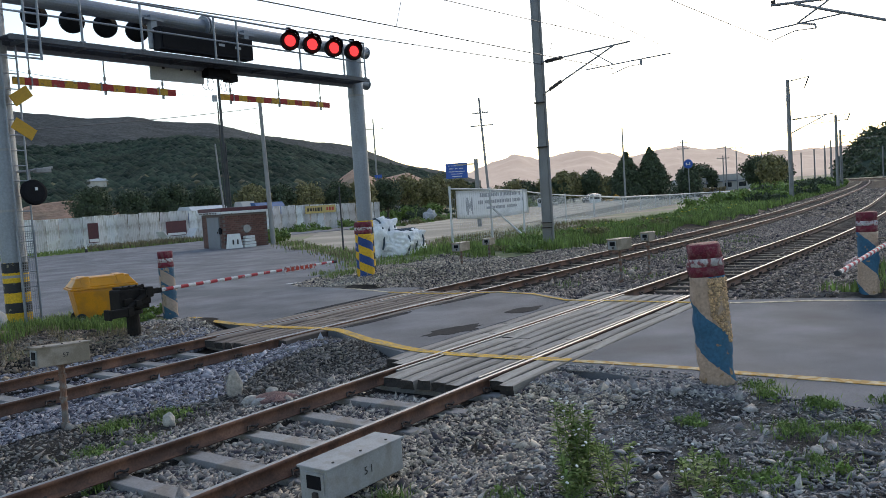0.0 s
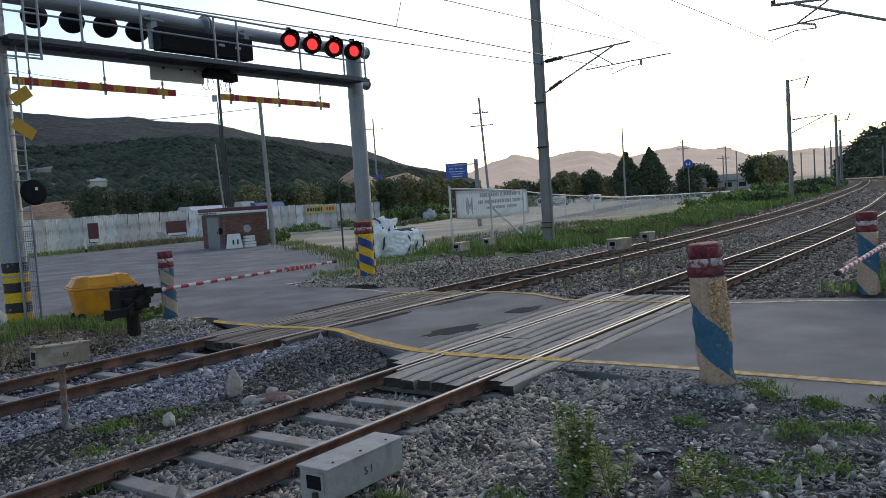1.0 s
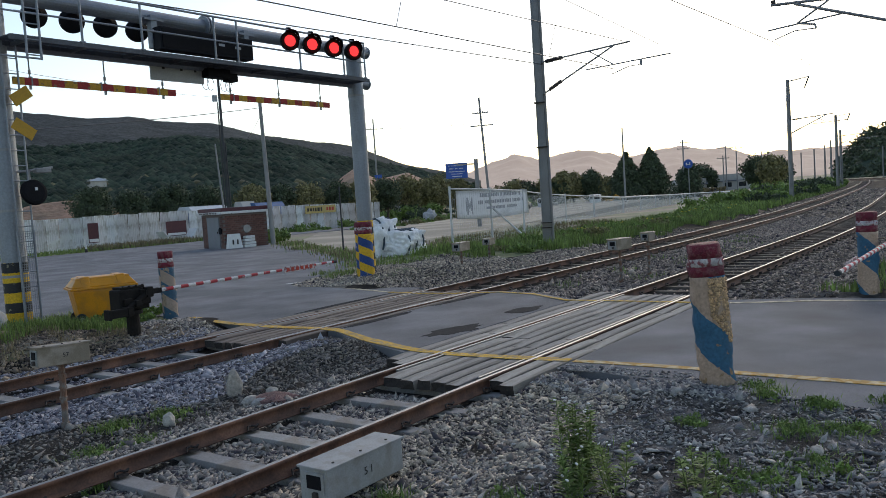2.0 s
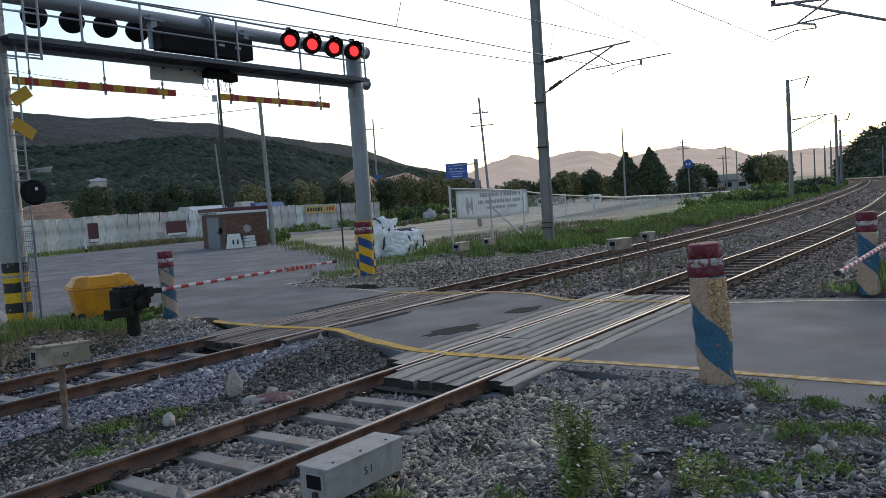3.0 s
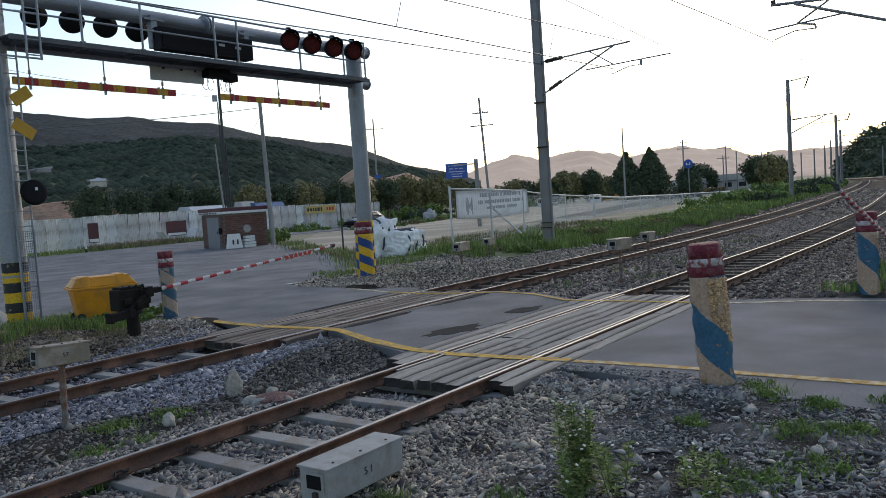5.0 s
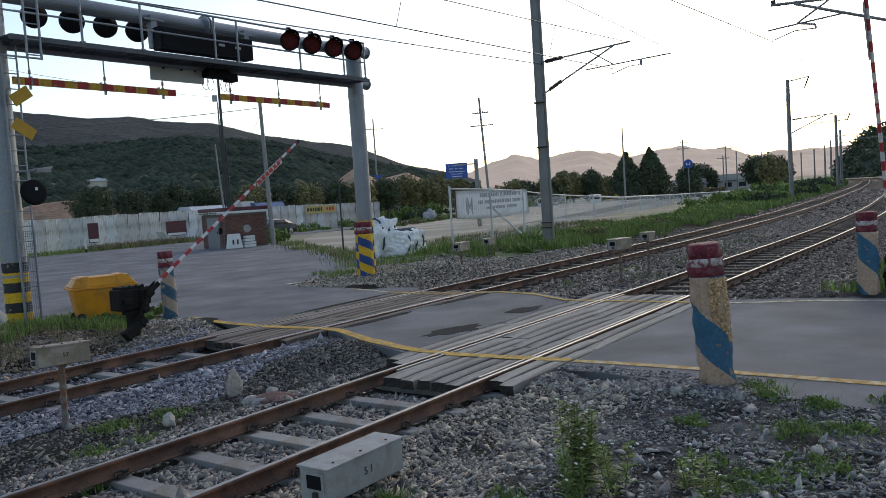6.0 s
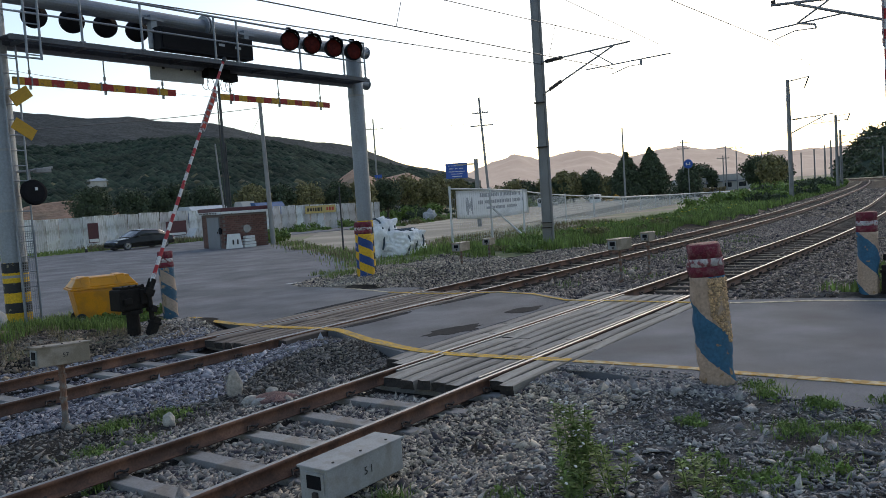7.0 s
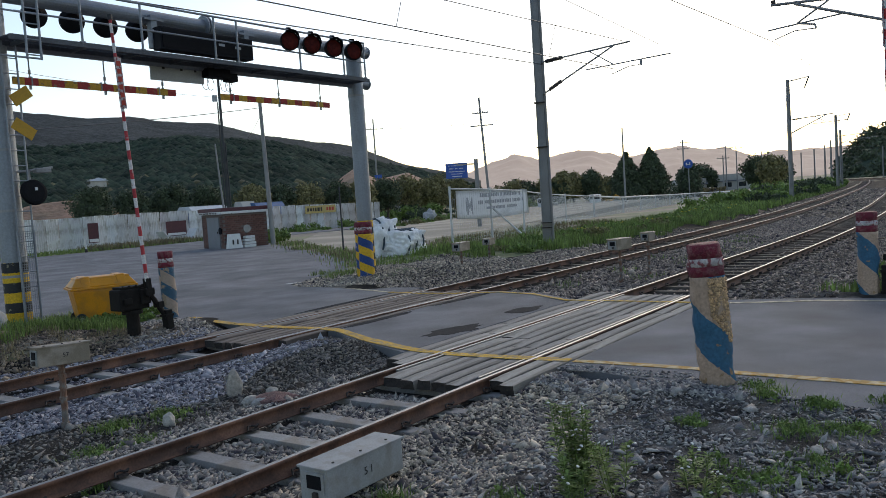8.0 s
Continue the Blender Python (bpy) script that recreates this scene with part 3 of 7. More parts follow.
CUBE_F = np.array([[0, 1, 3], [0, 3, 2], [4, 6, 7], [4, 7, 5], [0, 4, 5], [0, 5, 1], [2, 3, 7], [2, 7, 6], [0, 2, 6], [0, 6, 4], [1, 5, 7], [1, 7, 3]])


OCTA_V = np.array([[1.2, 0, 0], [0, 1.2, 0], [-1.2, 0, 0], [0, -1.2, 0], [0.25, 0.15, 0.85], [-0.1, -0.2, -0.9]])
OCTA_F = np.array([[0, 1, 4], [1, 2, 4], [2, 3, 4], [3, 0, 4], [1, 0, 5], [2, 1, 5], [3, 2, 5], [0, 3, 5]])


def stones(name, xy, size, material, label, seed=0, flat=0.65, lift=0.25, parent=None, zs=None):
    """Broken stones strewn at those places, each of its own shape and turn."""
    rng = np.random.default_rng(seed)
    n_, k = len(xy), len(OCTA_V)
    r = size * rng.lognormal(0, 0.42, n_)
    v = OCTA_V[None] + rng.normal(0, 0.25, (n_, k, 3))
    v = v * np.stack([rng.uniform(0.85, 1.5, n_), rng.uniform(0.65, 1.05, n_), rng.uniform(0.38, 0.8, n_) * flat / 0.65], -1)[:, None]
    tilt = rng.normal(0, 0.55, n_)
    c, s = np.cos(tilt)[:, None], np.sin(tilt)[:, None]
    v = np.stack([v[..., 0] * c - v[..., 2] * s, v[..., 1], v[..., 0] * s + v[..., 2] * c], -1)
    a = rng.uniform(0, 6.28, n_)
    c, s = np.cos(a)[:, None], np.sin(a)[:, None]
    v = np.stack([v[..., 0] * c - v[..., 1] * s, v[..., 0] * s + v[..., 1] * c, v[..., 2]], -1) * r[:, None, None]
    z = ground_z(xy[:, 0], xy[:, 1]) if zs is None else zs
    v[..., 0] += xy[:, 0:1]
    v[..., 1] += xy[:, 1:2]
    v[..., 2] += (z + r * lift)[:, None]
    f_ = (OCTA_F[None] + (np.arange(n_) * k)[:, None, None]).reshape(-1, 3)
    return tagged(mesh_from(name, v.reshape(-1, 3), f_, material, parent), label, "stones", kind="stuff")


def scatter(rng, n_, x0, x1, y0, y1, keep=None):
    x, v = rng.uniform(x0, x1, n_), rng.uniform(y0, y1, n_)
    y = v + bend(x)
    p = np.stack([x, y], -1)
    ok = np.ones(n_, bool)
    ok &= ~((x > road_start(v) + 0.05) & (x < 15.6 + 0.35 * (v > 7.4)))
    for mid in (T1, T2):
        for s in (-0.75, 0.75):
            ok &= np.abs(v - mid - s) > 0.075
        in_planks = (x > (7.65 if mid == T1 else 8.7) + np.where(np.abs(v - mid) > 0.8, 0.15 if mid == T1 else 0.5, 0)) & (x < 15.8) & (np.abs(v - mid) < np.where(v < mid, 1.3 if mid == T1 else 1.06, 1.36 if mid == T1 else 1.26))
        ok &= ~in_planks
        on_sleeper = (np.abs(v - mid) < 1.2) & (np.abs((x - 4.07 + (0.3 if mid == T2 else 0) + 0.39) % 0.78 - 0.39) < 0.125)
        ok &= ~(on_sleeper & (np.abs(v - mid) < 0.7)) | (rng.random(n_) < 0.04)
    if keep is not None:
        ok &= keep(x, v)
    return p[ok]


def ballast():
    rng = np.random.default_rng(5)
    st = stones
    # bluish fresh ballast between the tracks and round the far track
    st("ballast", scatter(rng, 92000, 2.5, 10.0, 2.55, 7.9, lambda x, v: (v > 3.55 + 0.35 * np.sin(x * 1.7)) & ~((x > 9.3) & (v < 4.5))), 0.0165, M["blue_stone"], "blue-grey broken ballast stones along the far track", 1)
    st("ballast", scatter(rng, 13000, 2.5, 9.2, 1.7, 4.4, lambda x, v: v < 3.8), 0.0155, M["dark_grit"], "grey-brown grit and small stones between the tracks", 2)
    st("ballast", scatter(rng, 16000, 2.0, 8.0, 0.05, 1.45), 0.020, M["stone"], "grey ballast stones between the rails", 3)
    st("ballast", scatter(rng, 11000, 2.0, 8.2, 1.45, 2.6), 0.016, M["stone"], "grey ballast stones beside the rail", 8)
    st("ballast", scatter(rng, 36000, 2.0, 8.9, -1.9, -0.02, lambda x, v: rng.random(len(x)) < np.clip(1.3 + v * 0.35, 0.3, 1)), 0.016, M["brown_stone"], "mixed grey and brown stones beside the near rail", 4)
    st("ballast", scatter(rng, 30000, 3.0, 8.9, -4.9, -1.0, lambda x, v: (x < 8.45 + 0.15 * np.sin(v * 5)) & (x > 3) & (rng.random(len(x)) < 0.35 + 0.65 * (np.sin(x * 3.1 + 1) * np.sin(v * 2.7) > -0.1))), 0.0125, M["slate"], "dark grey slaty stones on trodden ground", 6, 0.4)
    st("ballast", scatter(rng, 1300, 3.0, 8.7, -4.8, -0.9), 0.026, M["slate"], "larger flat grey stones on trodden ground", 7, 0.4)
    edge = scatter(rng, 9000, 8.2, 8.84, -3.0, -0.5)
    st("ballast", edge, 0.016, M["slate"], "dark broken stones heaped against the edge of the road", 18)
    x, v = 8.84 + 0.30 * rng.random(900) ** 2.2, rng.uniform(-2.9, -0.56, 900)
    st("ballast", np.stack([x, v], -1), 0.013, M["slate"], "loose grey grit strewn over the road's edge", 19, 0.5, 0.2, None, np.full(900, -0.02))
    # beyond the crossing
    st("ballast", scatter(rng, 38000, 15.6, 48, 1.7, 4.95), 0.022, M["track_stone"], "brown-grey ballast between the tracks beyond the crossing", 10)
    st("ballast", scatter(rng, 30000, 15.6, 48, -2.6, 1.45), 0.022, M["track_stone"], "brown-grey ballast of the near track beyond the crossing", 11)
    st("ballast", scatter(rng, 18000, 15.6, 40, 5.0, 8.6), 0.022, M["track_stone"], "brown-grey ballast of the far track", 12)
    st("ballast", scatter(rng, 34000, 15.8, 30, 7.4, 13.0, lambda x, v: (v < 9.2) | (np.hypot((x - 20) / 4.5, (v - 10.5) / 2.6) < 1)), 0.02, M["brown_stone"], "heap of brownish gravel beside the far track", 13)
    st("ballast", scatter(rng, 9000, 48, 120, -2.6, 8.0), 0.065, M["track_stone"], "far brown-grey ballast of the curving tracks", 14, 0.5, 0.0)
    st("ballast", scatter(rng, 12000, 4.5, 9.6, 7.4, 11.6, lambda x, v: (v < 9.0) | (x < 9.0)), 0.022, M["earth_stone"], "brown stones and earth clods by the barrier", 15)
    st("ballast", scatter(rng, 13000, 7.6, 10.75, 7.4, 10.2, lambda x, v: (x > 8.0 + (v - 7.4) * 0.7) & (x < 10.28)), 0.019, M["stone"], "grey gravel by the barrier post", 16)
    st("ballast", scatter(rng, 9000, 7.6, 10.3, 1.9, 4.5, lambda x, v: x > 7.9 + 0.3 * np.sin(v * 4)), 0.011, M["dark_grit"], "dark grit and crumbled asphalt at the edge of the crossing", 17, 0.5)


# ---------------------------------------------------------------- plants
def blades(name, xy, height, width, material, label, category, seed=0, lean=0.35, zs=None, parent=None, kind="stuff"):
    """Tapered, bent blades of grass, three joints each."""
    rng = np.random.default_rng(seed)
    n_ = len(xy)
    h = height * rng.uniform(0.45, 1.25, n_)
    a, l = rng.uniform(0, 6.28, n_), np.abs(rng.normal(0, lean, n_)) * h
    w = width * rng.uniform(0.7, 1.3, n_)
    d = np.stack([np.cos(a), np.sin(a)], -1)
    p = np.stack([-d[:, 1], d[:, 0]], -1)
    z0 = (ground_z(xy[:, 0], xy[:, 1]) if zs is None else zs) - 0.02
    vs = np.zeros((n_, 5, 3))
    for j, (t, ww) in enumerate(((0, 1), (0, -1), (0.55, 0.8), (0.55, -0.8), (1, 0))):
        vs[:, j, :2] = xy + d * (l * t ** 2)[:, None] + p * (w * ww / 2)[:, None]
        vs[:, j, 2] = z0 + h * t * (1 - 0.18 * t * l / h)
    f_ = np.array([[0, 1, 3], [0, 3, 2], [2, 3, 4]])[None] + (np.arange(n_) * 5)[:, None, None]
    ob = mesh_from(name, vs.reshape(-1, 3), f_.reshape(-1, 3), material, parent)
    return tagged(ob, label, category, kind=kind)


def tufts(rng, centres, per, spread):
    c = np.repeat(np.asarray(centres, float), per, 0)
    return c + rng.normal(0, 1, c.shape) * spread


def leaf_cloud(rng, clumps, per, leaf, squash=1.0):
    """Leaf cards (each a bent pair of triangles) gathered in clumps: (x, y, z, radius)."""
    clumps = np.asarray(clumps, float)
    c = np.repeat(clumps, per, 0)
    n_ = len(c)
    d = rng.normal(0, 1, (n_, 3))
    d /= np.linalg.norm(d, axis=1, keepdims=True)
    p = c[:, :3] + d * (c[:, 3] * rng.uniform(0.45, 1.08, n_))[:, None] * np.array([1, 1, squash])
    a = rng.normal(0, 1, (n_, 3))
    a /= np.linalg.norm(a, axis=1, keepdims=True)
    b = np.cross(a, d)
    b /= np.linalg.norm(b, axis=1, keepdims=True) + 1e-9
    s = leaf * rng.uniform(0.6, 1.4, n_)[:, None]
    v = np.stack([p - a * s, p + b * s * 0.55, p + a * s, p - b * s * 0.55 + d * s * 0.2], 1)
    f_ = np.arange(n_ * 4).reshape(n_, 4)
    return v.reshape(-1, 3), f_


def tree(name, place, height, width, material, label, seed, trunk=0.25, leaf=0.3, clumps=26, per=60, conic=False, category="tree", group=""):
    rng = np.random.default_rng(seed)
    t = thing(name, place, label, category, group)
    bm = bmesh.new()
    top = height * (0.9 if conic else 0.6)
    rod(bm, (0, 0, -0.1), (0.05 * width, 0, top * 0.5), 0.045 * height ** 0.8, 0.03 * height ** 0.8, 8)
    rod(bm, (0.05 * width, 0, top * 0.5), (0.02, 0.03, top), 0.03 * height ** 0.8, 0.01 * height ** 0.8, 8)
    cl = []
    for i in range(clumps):
        if conic:
            z = rng.uniform(0.08, 1.0)
            rr = width / 2 * (1 - z) ** 0.75 * rng.uniform(0.5, 1.0) + 0.1
            a = rng.uniform(0, 6.28)
            cl.append((rr * 0.8 * math.cos(a), rr * 0.8 * math.sin(a), z * height, max(0.25, 0.28 * width * (1.05 - z))))
        else:
            u = rng.uniform(-1, 1)
            a = rng.uniform(0, 6.28)
            ring = math.sqrt(max(0, 1 - u * u)) * rng.uniform(0.3, 1.0)
            cl.append((ring * width * 0.36 * math.cos(a), ring * width * 0.36 * math.sin(a), height * (trunk + (1 - trunk) * (0.5 + 0.36 * u)), width * rng.uniform(0.13, 0.24)))
            if i % 4 == 0:
                rod(bm, (0.03 * width, 0, top * rng.uniform(0.4, 0.9)), cl[-1][:3], 0.012 * height ** 0.8, 0.004 * height, 5)
    part("trunk", bm, M["bark"], t)
    v, f_ = leaf_cloud(rng, cl, per, leaf)
    mesh_from("crown", v, f_, material, t)
    return t


def bush(place, w, h, material, label, seed, leaf=0.2, n_clumps=14, per=50, name="bush", category="bush", group=""):
    rng = np.random.default_rng(seed)
    t = thing(name, place, label, category, group)
    cl = [(rng.uniform(-0.5, 0.5) * w * 0.8, rng.uniform(-0.5, 0.5) * w * 0.8, h * rng.uniform(0.2, 0.75), min(w, h) * rng.uniform(0.18, 0.34)) for _ in range(n_clumps)]
    bm = bmesh.new()
    for c in cl[::2]:
        rod(bm, (c[0] * 0.2, c[1] * 0.2, -0.1), c[:3], 0.02 * h, 0.008 * h, 5)
    part("stem", bm, M["bark"], t)
    v, f_ = leaf_cloud(rng, cl, per, leaf)
    mesh_from("foliage", v, f_, material, t)
    return t


# ---------------------------------------------------------------- hills
def ridge_band(name, az, elev, r0, r1, material, label, base=-4, rough_=0.0, scale=0.02, seed=0, steps=26, cols=220):
    """A hill seen over an arc: crest heights by bearing, rising from r0 to r1 metres out."""
    az, elev = zip(*sorted(zip(az, elev)))
    A = np.linspace(az[0], az[-1], cols)
    E = np.interp(A, az, elev)
    ker = np.hanning(9)
    E = np.convolve(np.pad(E, 4, "edge"), ker / ker.sum(), "valid")
    vs = np.zeros((cols, steps + 4, 3))
    for i, (a, e) in enumerate(zip(np.radians(A), E)):
        crest = math.tan(math.radians(e)) * r1 + 2.2
        for j in range(steps + 4):
            t = min(j / (steps - 1), 1.0)
            r = r0 + (r1 - r0) * j / (steps - 1)
            z = base + (crest - base) * (t ** 0.8 if j < steps else 1.0 - 0.25 * (j - steps + 1))
            x, y = r * math.cos(a), r * math.sin(a) + EYE[1]
            nz = noise.fractal((x * scale, y * scale, seed), 1.0, 2.0, 5)
            vs[i, j] = (x, y, z + rough_ * nz * (0.25 + 0.75 * t))
    idx = np.arange(cols * (steps + 4)).reshape(cols, -1)
    f_ = np.stack([idx[:-1, :-1], idx[1:, :-1], idx[1:, 1:], idx[:-1, 1:]], -1).reshape(-1, 4)
    ob = mesh_from(name, vs.reshape(-1, 3), f_, material)
    for p in ob.data.polygons:
        p.use_smooth = True
    setting(ob, label, "hill")
    return vs


def canopy(name, hill, count, size, material, label, seed, lo=0.0, hi=1.0, sink=0.45):
    """Tree crowns over a hillside, too many to count."""
    rng = np.random.default_rng(seed)
    c, s, _ = hill.shape
    i, j = rng.uniform(0, c - 1.01, count), rng.uniform(lo, hi, count) * (s - 5)
    i0, j0 = i.astype(int), j.astype(int)
    fi, fj = (i - i0)[:, None], (j - j0)[:, None]
    p = (hill[i0, j0] * (1 - fi) * (1 - fj) + hill[i0 + 1, j0] * fi * (1 - fj) + hill[i0, j0 + 1] * (1 - fi) * fj + hill[i0 + 1, j0 + 1] * fi * fj)
    r = size * rng.uniform(0.5, 1.3, count)
    k = len(ICO_V)
    v = ICO_V[None] * (1 + rng.normal(0, 0.12, (count, k, 1))) * r[:, None, None] * np.array([1, 1, 0.8]) + p[:, None] + np.array([0, 0, size * -sink])
    f_ = (ICO_F[None] + (np.arange(count) * k)[:, None, None]).reshape(-1, 3)
    ob = mesh_from(name, v.reshape(-1, 3), f_, material)
    ob.data.polygons.foreach_set("use_smooth", np.ones(len(f_), bool))
    return tagged(ob, label, "woods", kind="stuff")


def hills():
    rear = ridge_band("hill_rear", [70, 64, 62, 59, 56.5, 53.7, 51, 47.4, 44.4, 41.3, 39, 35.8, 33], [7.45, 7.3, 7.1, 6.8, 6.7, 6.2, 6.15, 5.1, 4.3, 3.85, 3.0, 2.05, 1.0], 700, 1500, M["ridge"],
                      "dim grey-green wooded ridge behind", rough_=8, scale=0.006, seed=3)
    front = ridge_band("hill_front", [72, 62, 57, 53, 50, 46, 42.5, 40, 37.5, 35, 33.5], [5.0, 4.7, 4.9, 5.4, 5.0, 4.3, 3.3, 2.7, 2.0, 1.5, 0.6], 230, 620, M["forest"],
                       "dark wooded hillside behind the fields", rough_=5, scale=0.014, seed=9)
    canopy("woods", front, 15000, 4.0, M["forest"], "dark green wooded hillside", 42)
    canopy("golden_woods", front, 200, 4.0, M["forest_gold"], "yellowish trees low on the hillside", 43, 0.05, 0.3)
    bank = ridge_band("bank", [45.5, 43.5, 41.8, 40.3, 38.2, 36.6, 35.6], [0.6, 1.7, 2.7, 1.7, 2.1, 1.2, 0.3], 150, 225, M["red_soil"], "bare reddish earth cut in the hillside", rough_=1.5, scale=0.03, seed=5, cols=90)
    ridge_band("bank_low", [66, 63, 60.5, 59, 57], [0.3, 1.3, 1.5, 1.2, 0.3], 84, 104, M["red_soil"], "low bank of bare reddish earth", rough_=0.4, scale=0.06, seed=6, cols=50)
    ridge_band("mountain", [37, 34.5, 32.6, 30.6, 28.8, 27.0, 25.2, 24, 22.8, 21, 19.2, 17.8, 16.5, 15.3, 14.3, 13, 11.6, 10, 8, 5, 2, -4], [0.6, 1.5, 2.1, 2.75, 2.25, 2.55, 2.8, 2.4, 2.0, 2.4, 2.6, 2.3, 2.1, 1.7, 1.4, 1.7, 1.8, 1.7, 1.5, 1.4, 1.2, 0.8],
               3000, 4000, M["far_hill_haze"], "pale hazy mountains on the horizon", base=-10, rough_=22, scale=0.006, seed=2)
    side = ridge_band("hill_side", [9.6, 8.9, 8.3, 7.3, 6.0, 3.0, -2, -10], [0.4, 1.5, 2.3, 2.7, 3.0, 3.3, 3.4, 3.2], 330, 420, M["forest"], "dark wooded knoll beside the railway", rough_=2, scale=0.03, seed=4, cols=90)
    rng = np.random.default_rng(44)
    c, k, _ = side.shape
    pick = side[rng.integers(0, c, 620), rng.integers(0, k - 4, 620)]
    clumps = np.concatenate([pick + np.array([0, 0, 0.6]), rng.uniform(1.6, 4.2, (620, 1))], 1)
    v, f_ = leaf_cloud(rng, clumps, 55, 0.75, 0.8)
    tagged(mesh_from("knoll_woods", v, f_, M["leaf_dark"]), "dark leafy trees on the knoll beside the railway", "woods", kind="stuff")


ground()
roads()
INNER = [(-0.605, -0.40, 0), (-0.385, -0.17, 0), (-0.155, 0.06, 0), (0.075, 0.30, 0), (0.315, 0.61, 0)]
track("track_near", T1, (7.72, 15.7), M["plank"], 4.07, [(-1.27, -1.05, 0.15), (-1.03, -0.82, 0.3)] + INNER + [(0.82, 1.06, 0.75), (1.08, 1.34, 0.95)])
track("track_far", T2, (8.85, 15.7), M["plank_brown"], 3.77, [(-1.03, -0.82, 0.5)] + INNER + [(0.82, 1.03, 0.1), (1.05, 1.24, 0.5)])
ballast()
hills()


# ---------------------------------------------------------------- gantry over the road
MOVERS = {}
GX0, GX1, GY = 7.95, 18.55, 11.0


def gantry():
    g = thing("crossing_gantry", (0, 0, 0), "grey steel tube gantry with walkway spanning the crossing road", "gantry")
    for x in (GX0, GX1):
        bm = bmesh.new()
        rod(bm, (x, GY, -0.1), (x, GY, 6.95), 0.235, seg=24)
        rod(bm, (x, GY, -0.1), (x, GY, -0.02), 0.36, seg=24)
        leg = part("leg", bm, M["steel"], g, smooth=False)
        for z in (1.2, 2.5, 3.7, 4.9) if x == GX0 else (5.45,):
            bm = bmesh.new()
            rod(bm, (x, GY, z), (x, GY, z + 0.05), 0.245, seg=24)
            part("band", bm, M["mast_steel"], leg)
    for z, r, a, b in ((6.82, 0.165, GX0 - 1.0, GX1 + 0.55), (5.86, 0.15, GX0 - 0.9, GX1 + 0.5)):
        bm = bmesh.new()
        rod(bm, (a, GY, z), (b, GY, z), r, seg=20)
        rod(bm, (b, GY, z), (b + 0.04, GY, z), r + 0.02, seg=20)
        for fx in (13.1,):
            if z > 6.5:
                rod(bm, (fx - 0.06, GY, z), (fx - 0.02, GY, z), r + 0.1, seg=20)
                rod(bm, (fx + 0.02, GY, z), (fx + 0.06, GY, z), r + 0.1, seg=20)
        part("cross_tube", bm, M["steel"], g)
    # walkway on the side of the near track
    bm = bmesh.new()
    for y in (GY - 0.2, GY - 0.82):
        box(bm, (10.4, 0.05, 0.09), (13.05, y, 5.81))
    for i in range(9):
        box(bm, (0.05, 0.66, 0.07), (8.2 + i * 1.23, GY - 0.5, 5.79))
    part("walkway_frame", bm, M["shaded_steel"], g)
    bm = bmesh.new()
    for i in range(15):
        box(bm, (10.3, 0.006, 0.025), (13.05, GY - 0.24 - i * 0.039, 5.868))
    for i in range(104):
        box(bm, (0.006, 0.57, 0.012), (7.95 + i * 0.0985, GY - 0.51, 5.878))
    part("grating", bm, M["shaded_steel"], g)
    y = GY - 0.82
    for z, r in ((6.87, 0.026), (6.31, 0.022)):
        bm = bmesh.new()
        rod(bm, (8.0, y, z), (18.12, y, z), r, seg=8)
        part("handrail", bm, M["steel"], g)
    for x in (9.35, 10.75, 12.72, 13.4, 15.5, 17.2, 18.1):
        bm = bmesh.new()
        rod(bm, (x, y, 5.78), (x, y, 6.88), 0.026, seg=8)
        box(bm, (0.1, 0.06, 0.02), (x, y, 5.88))
        part("railing_post", bm, M["steel"], g)
    # ladder and its head at the first leg
    bm = bmesh.new()
    for x in (8.17, 8.45):
        rod(bm, (x, y - 0.02, 5.42), (x, y - 0.02, 7.5), 0.025, seg=8)
    for i in range(7):
        rod(bm, (8.17, y - 0.02, 5.5 + i * 0.3), (8.45, y - 0.02, 5.5 + i * 0.3), 0.014, seg=6)
    path_rod(bm, [(8.45, y - 0.02, 5.44), (7.6, y - 0.02, 5.44)], 0.02)
    path_rod(bm, [(8.45, y - 0.02, 6.3), (7.6, y - 0.02, 6.3)], 0.02)
    path_rod(bm, [(8.45, y - 0.02, 6.75), (7.6, y - 0.02, 6.75)], 0.02)
    part("ladder_head", bm, M["steel"], g)
    bm = bmesh.new()
    for o in (-0.03, 0.27):
        rod(bm, (GX0 + o, GY - 0.32, 0.3), (GX0 + o, GY - 0.32, 5.9), 0.018, seg=6)
    for i in range(16):
        rod(bm, (GX0 - 0.03, GY - 0.32, 1.0 + i * 0.3), (GX0 + 0.27, GY - 0.32, 1.0 + i * 0.3), 0.012, seg=6)
    part("ladder", bm, M["steel"], g)
    bm = bmesh.new()
    for k in range(9):
        rod(bm, (GX0 - 0.06 + 0.04 * k, GY - 0.34, 0.0), (GX0 - 0.06 + 0.04 * k, GY - 0.34, 2.1), 0.005, seg=4)
    for k in range(43):
        rod(bm, (GX0 - 0.07, GY - 0.34, 0.05 * k), (GX0 + 0.28, GY - 0.34, 0.05 * k), 0.004, seg=4)
    for k in (-0.06, 0.27):
        rod(bm, (GX0 + k, GY - 0.34, -0.1), (GX0 + k, GY - 0.34, 2.12), 0.018, seg=8)
    part("ladder_guard", bm, M["steel"], g, "grey mesh panel shutting off the ladder")
    # reflective sleeves on the legs
    for x, h in ((GX0, 1.55), (GX1, 1.75)):
        bm = bmesh.new()
        rod(bm, (0, 0, 0), (0, 0, h), 0.24, seg=24)
        s = part("warning_sleeve", bm, M["hazard"], g, "yellow and black striped warning sleeve")
        s.matrix_basis = pose(x, GY, -0.05)
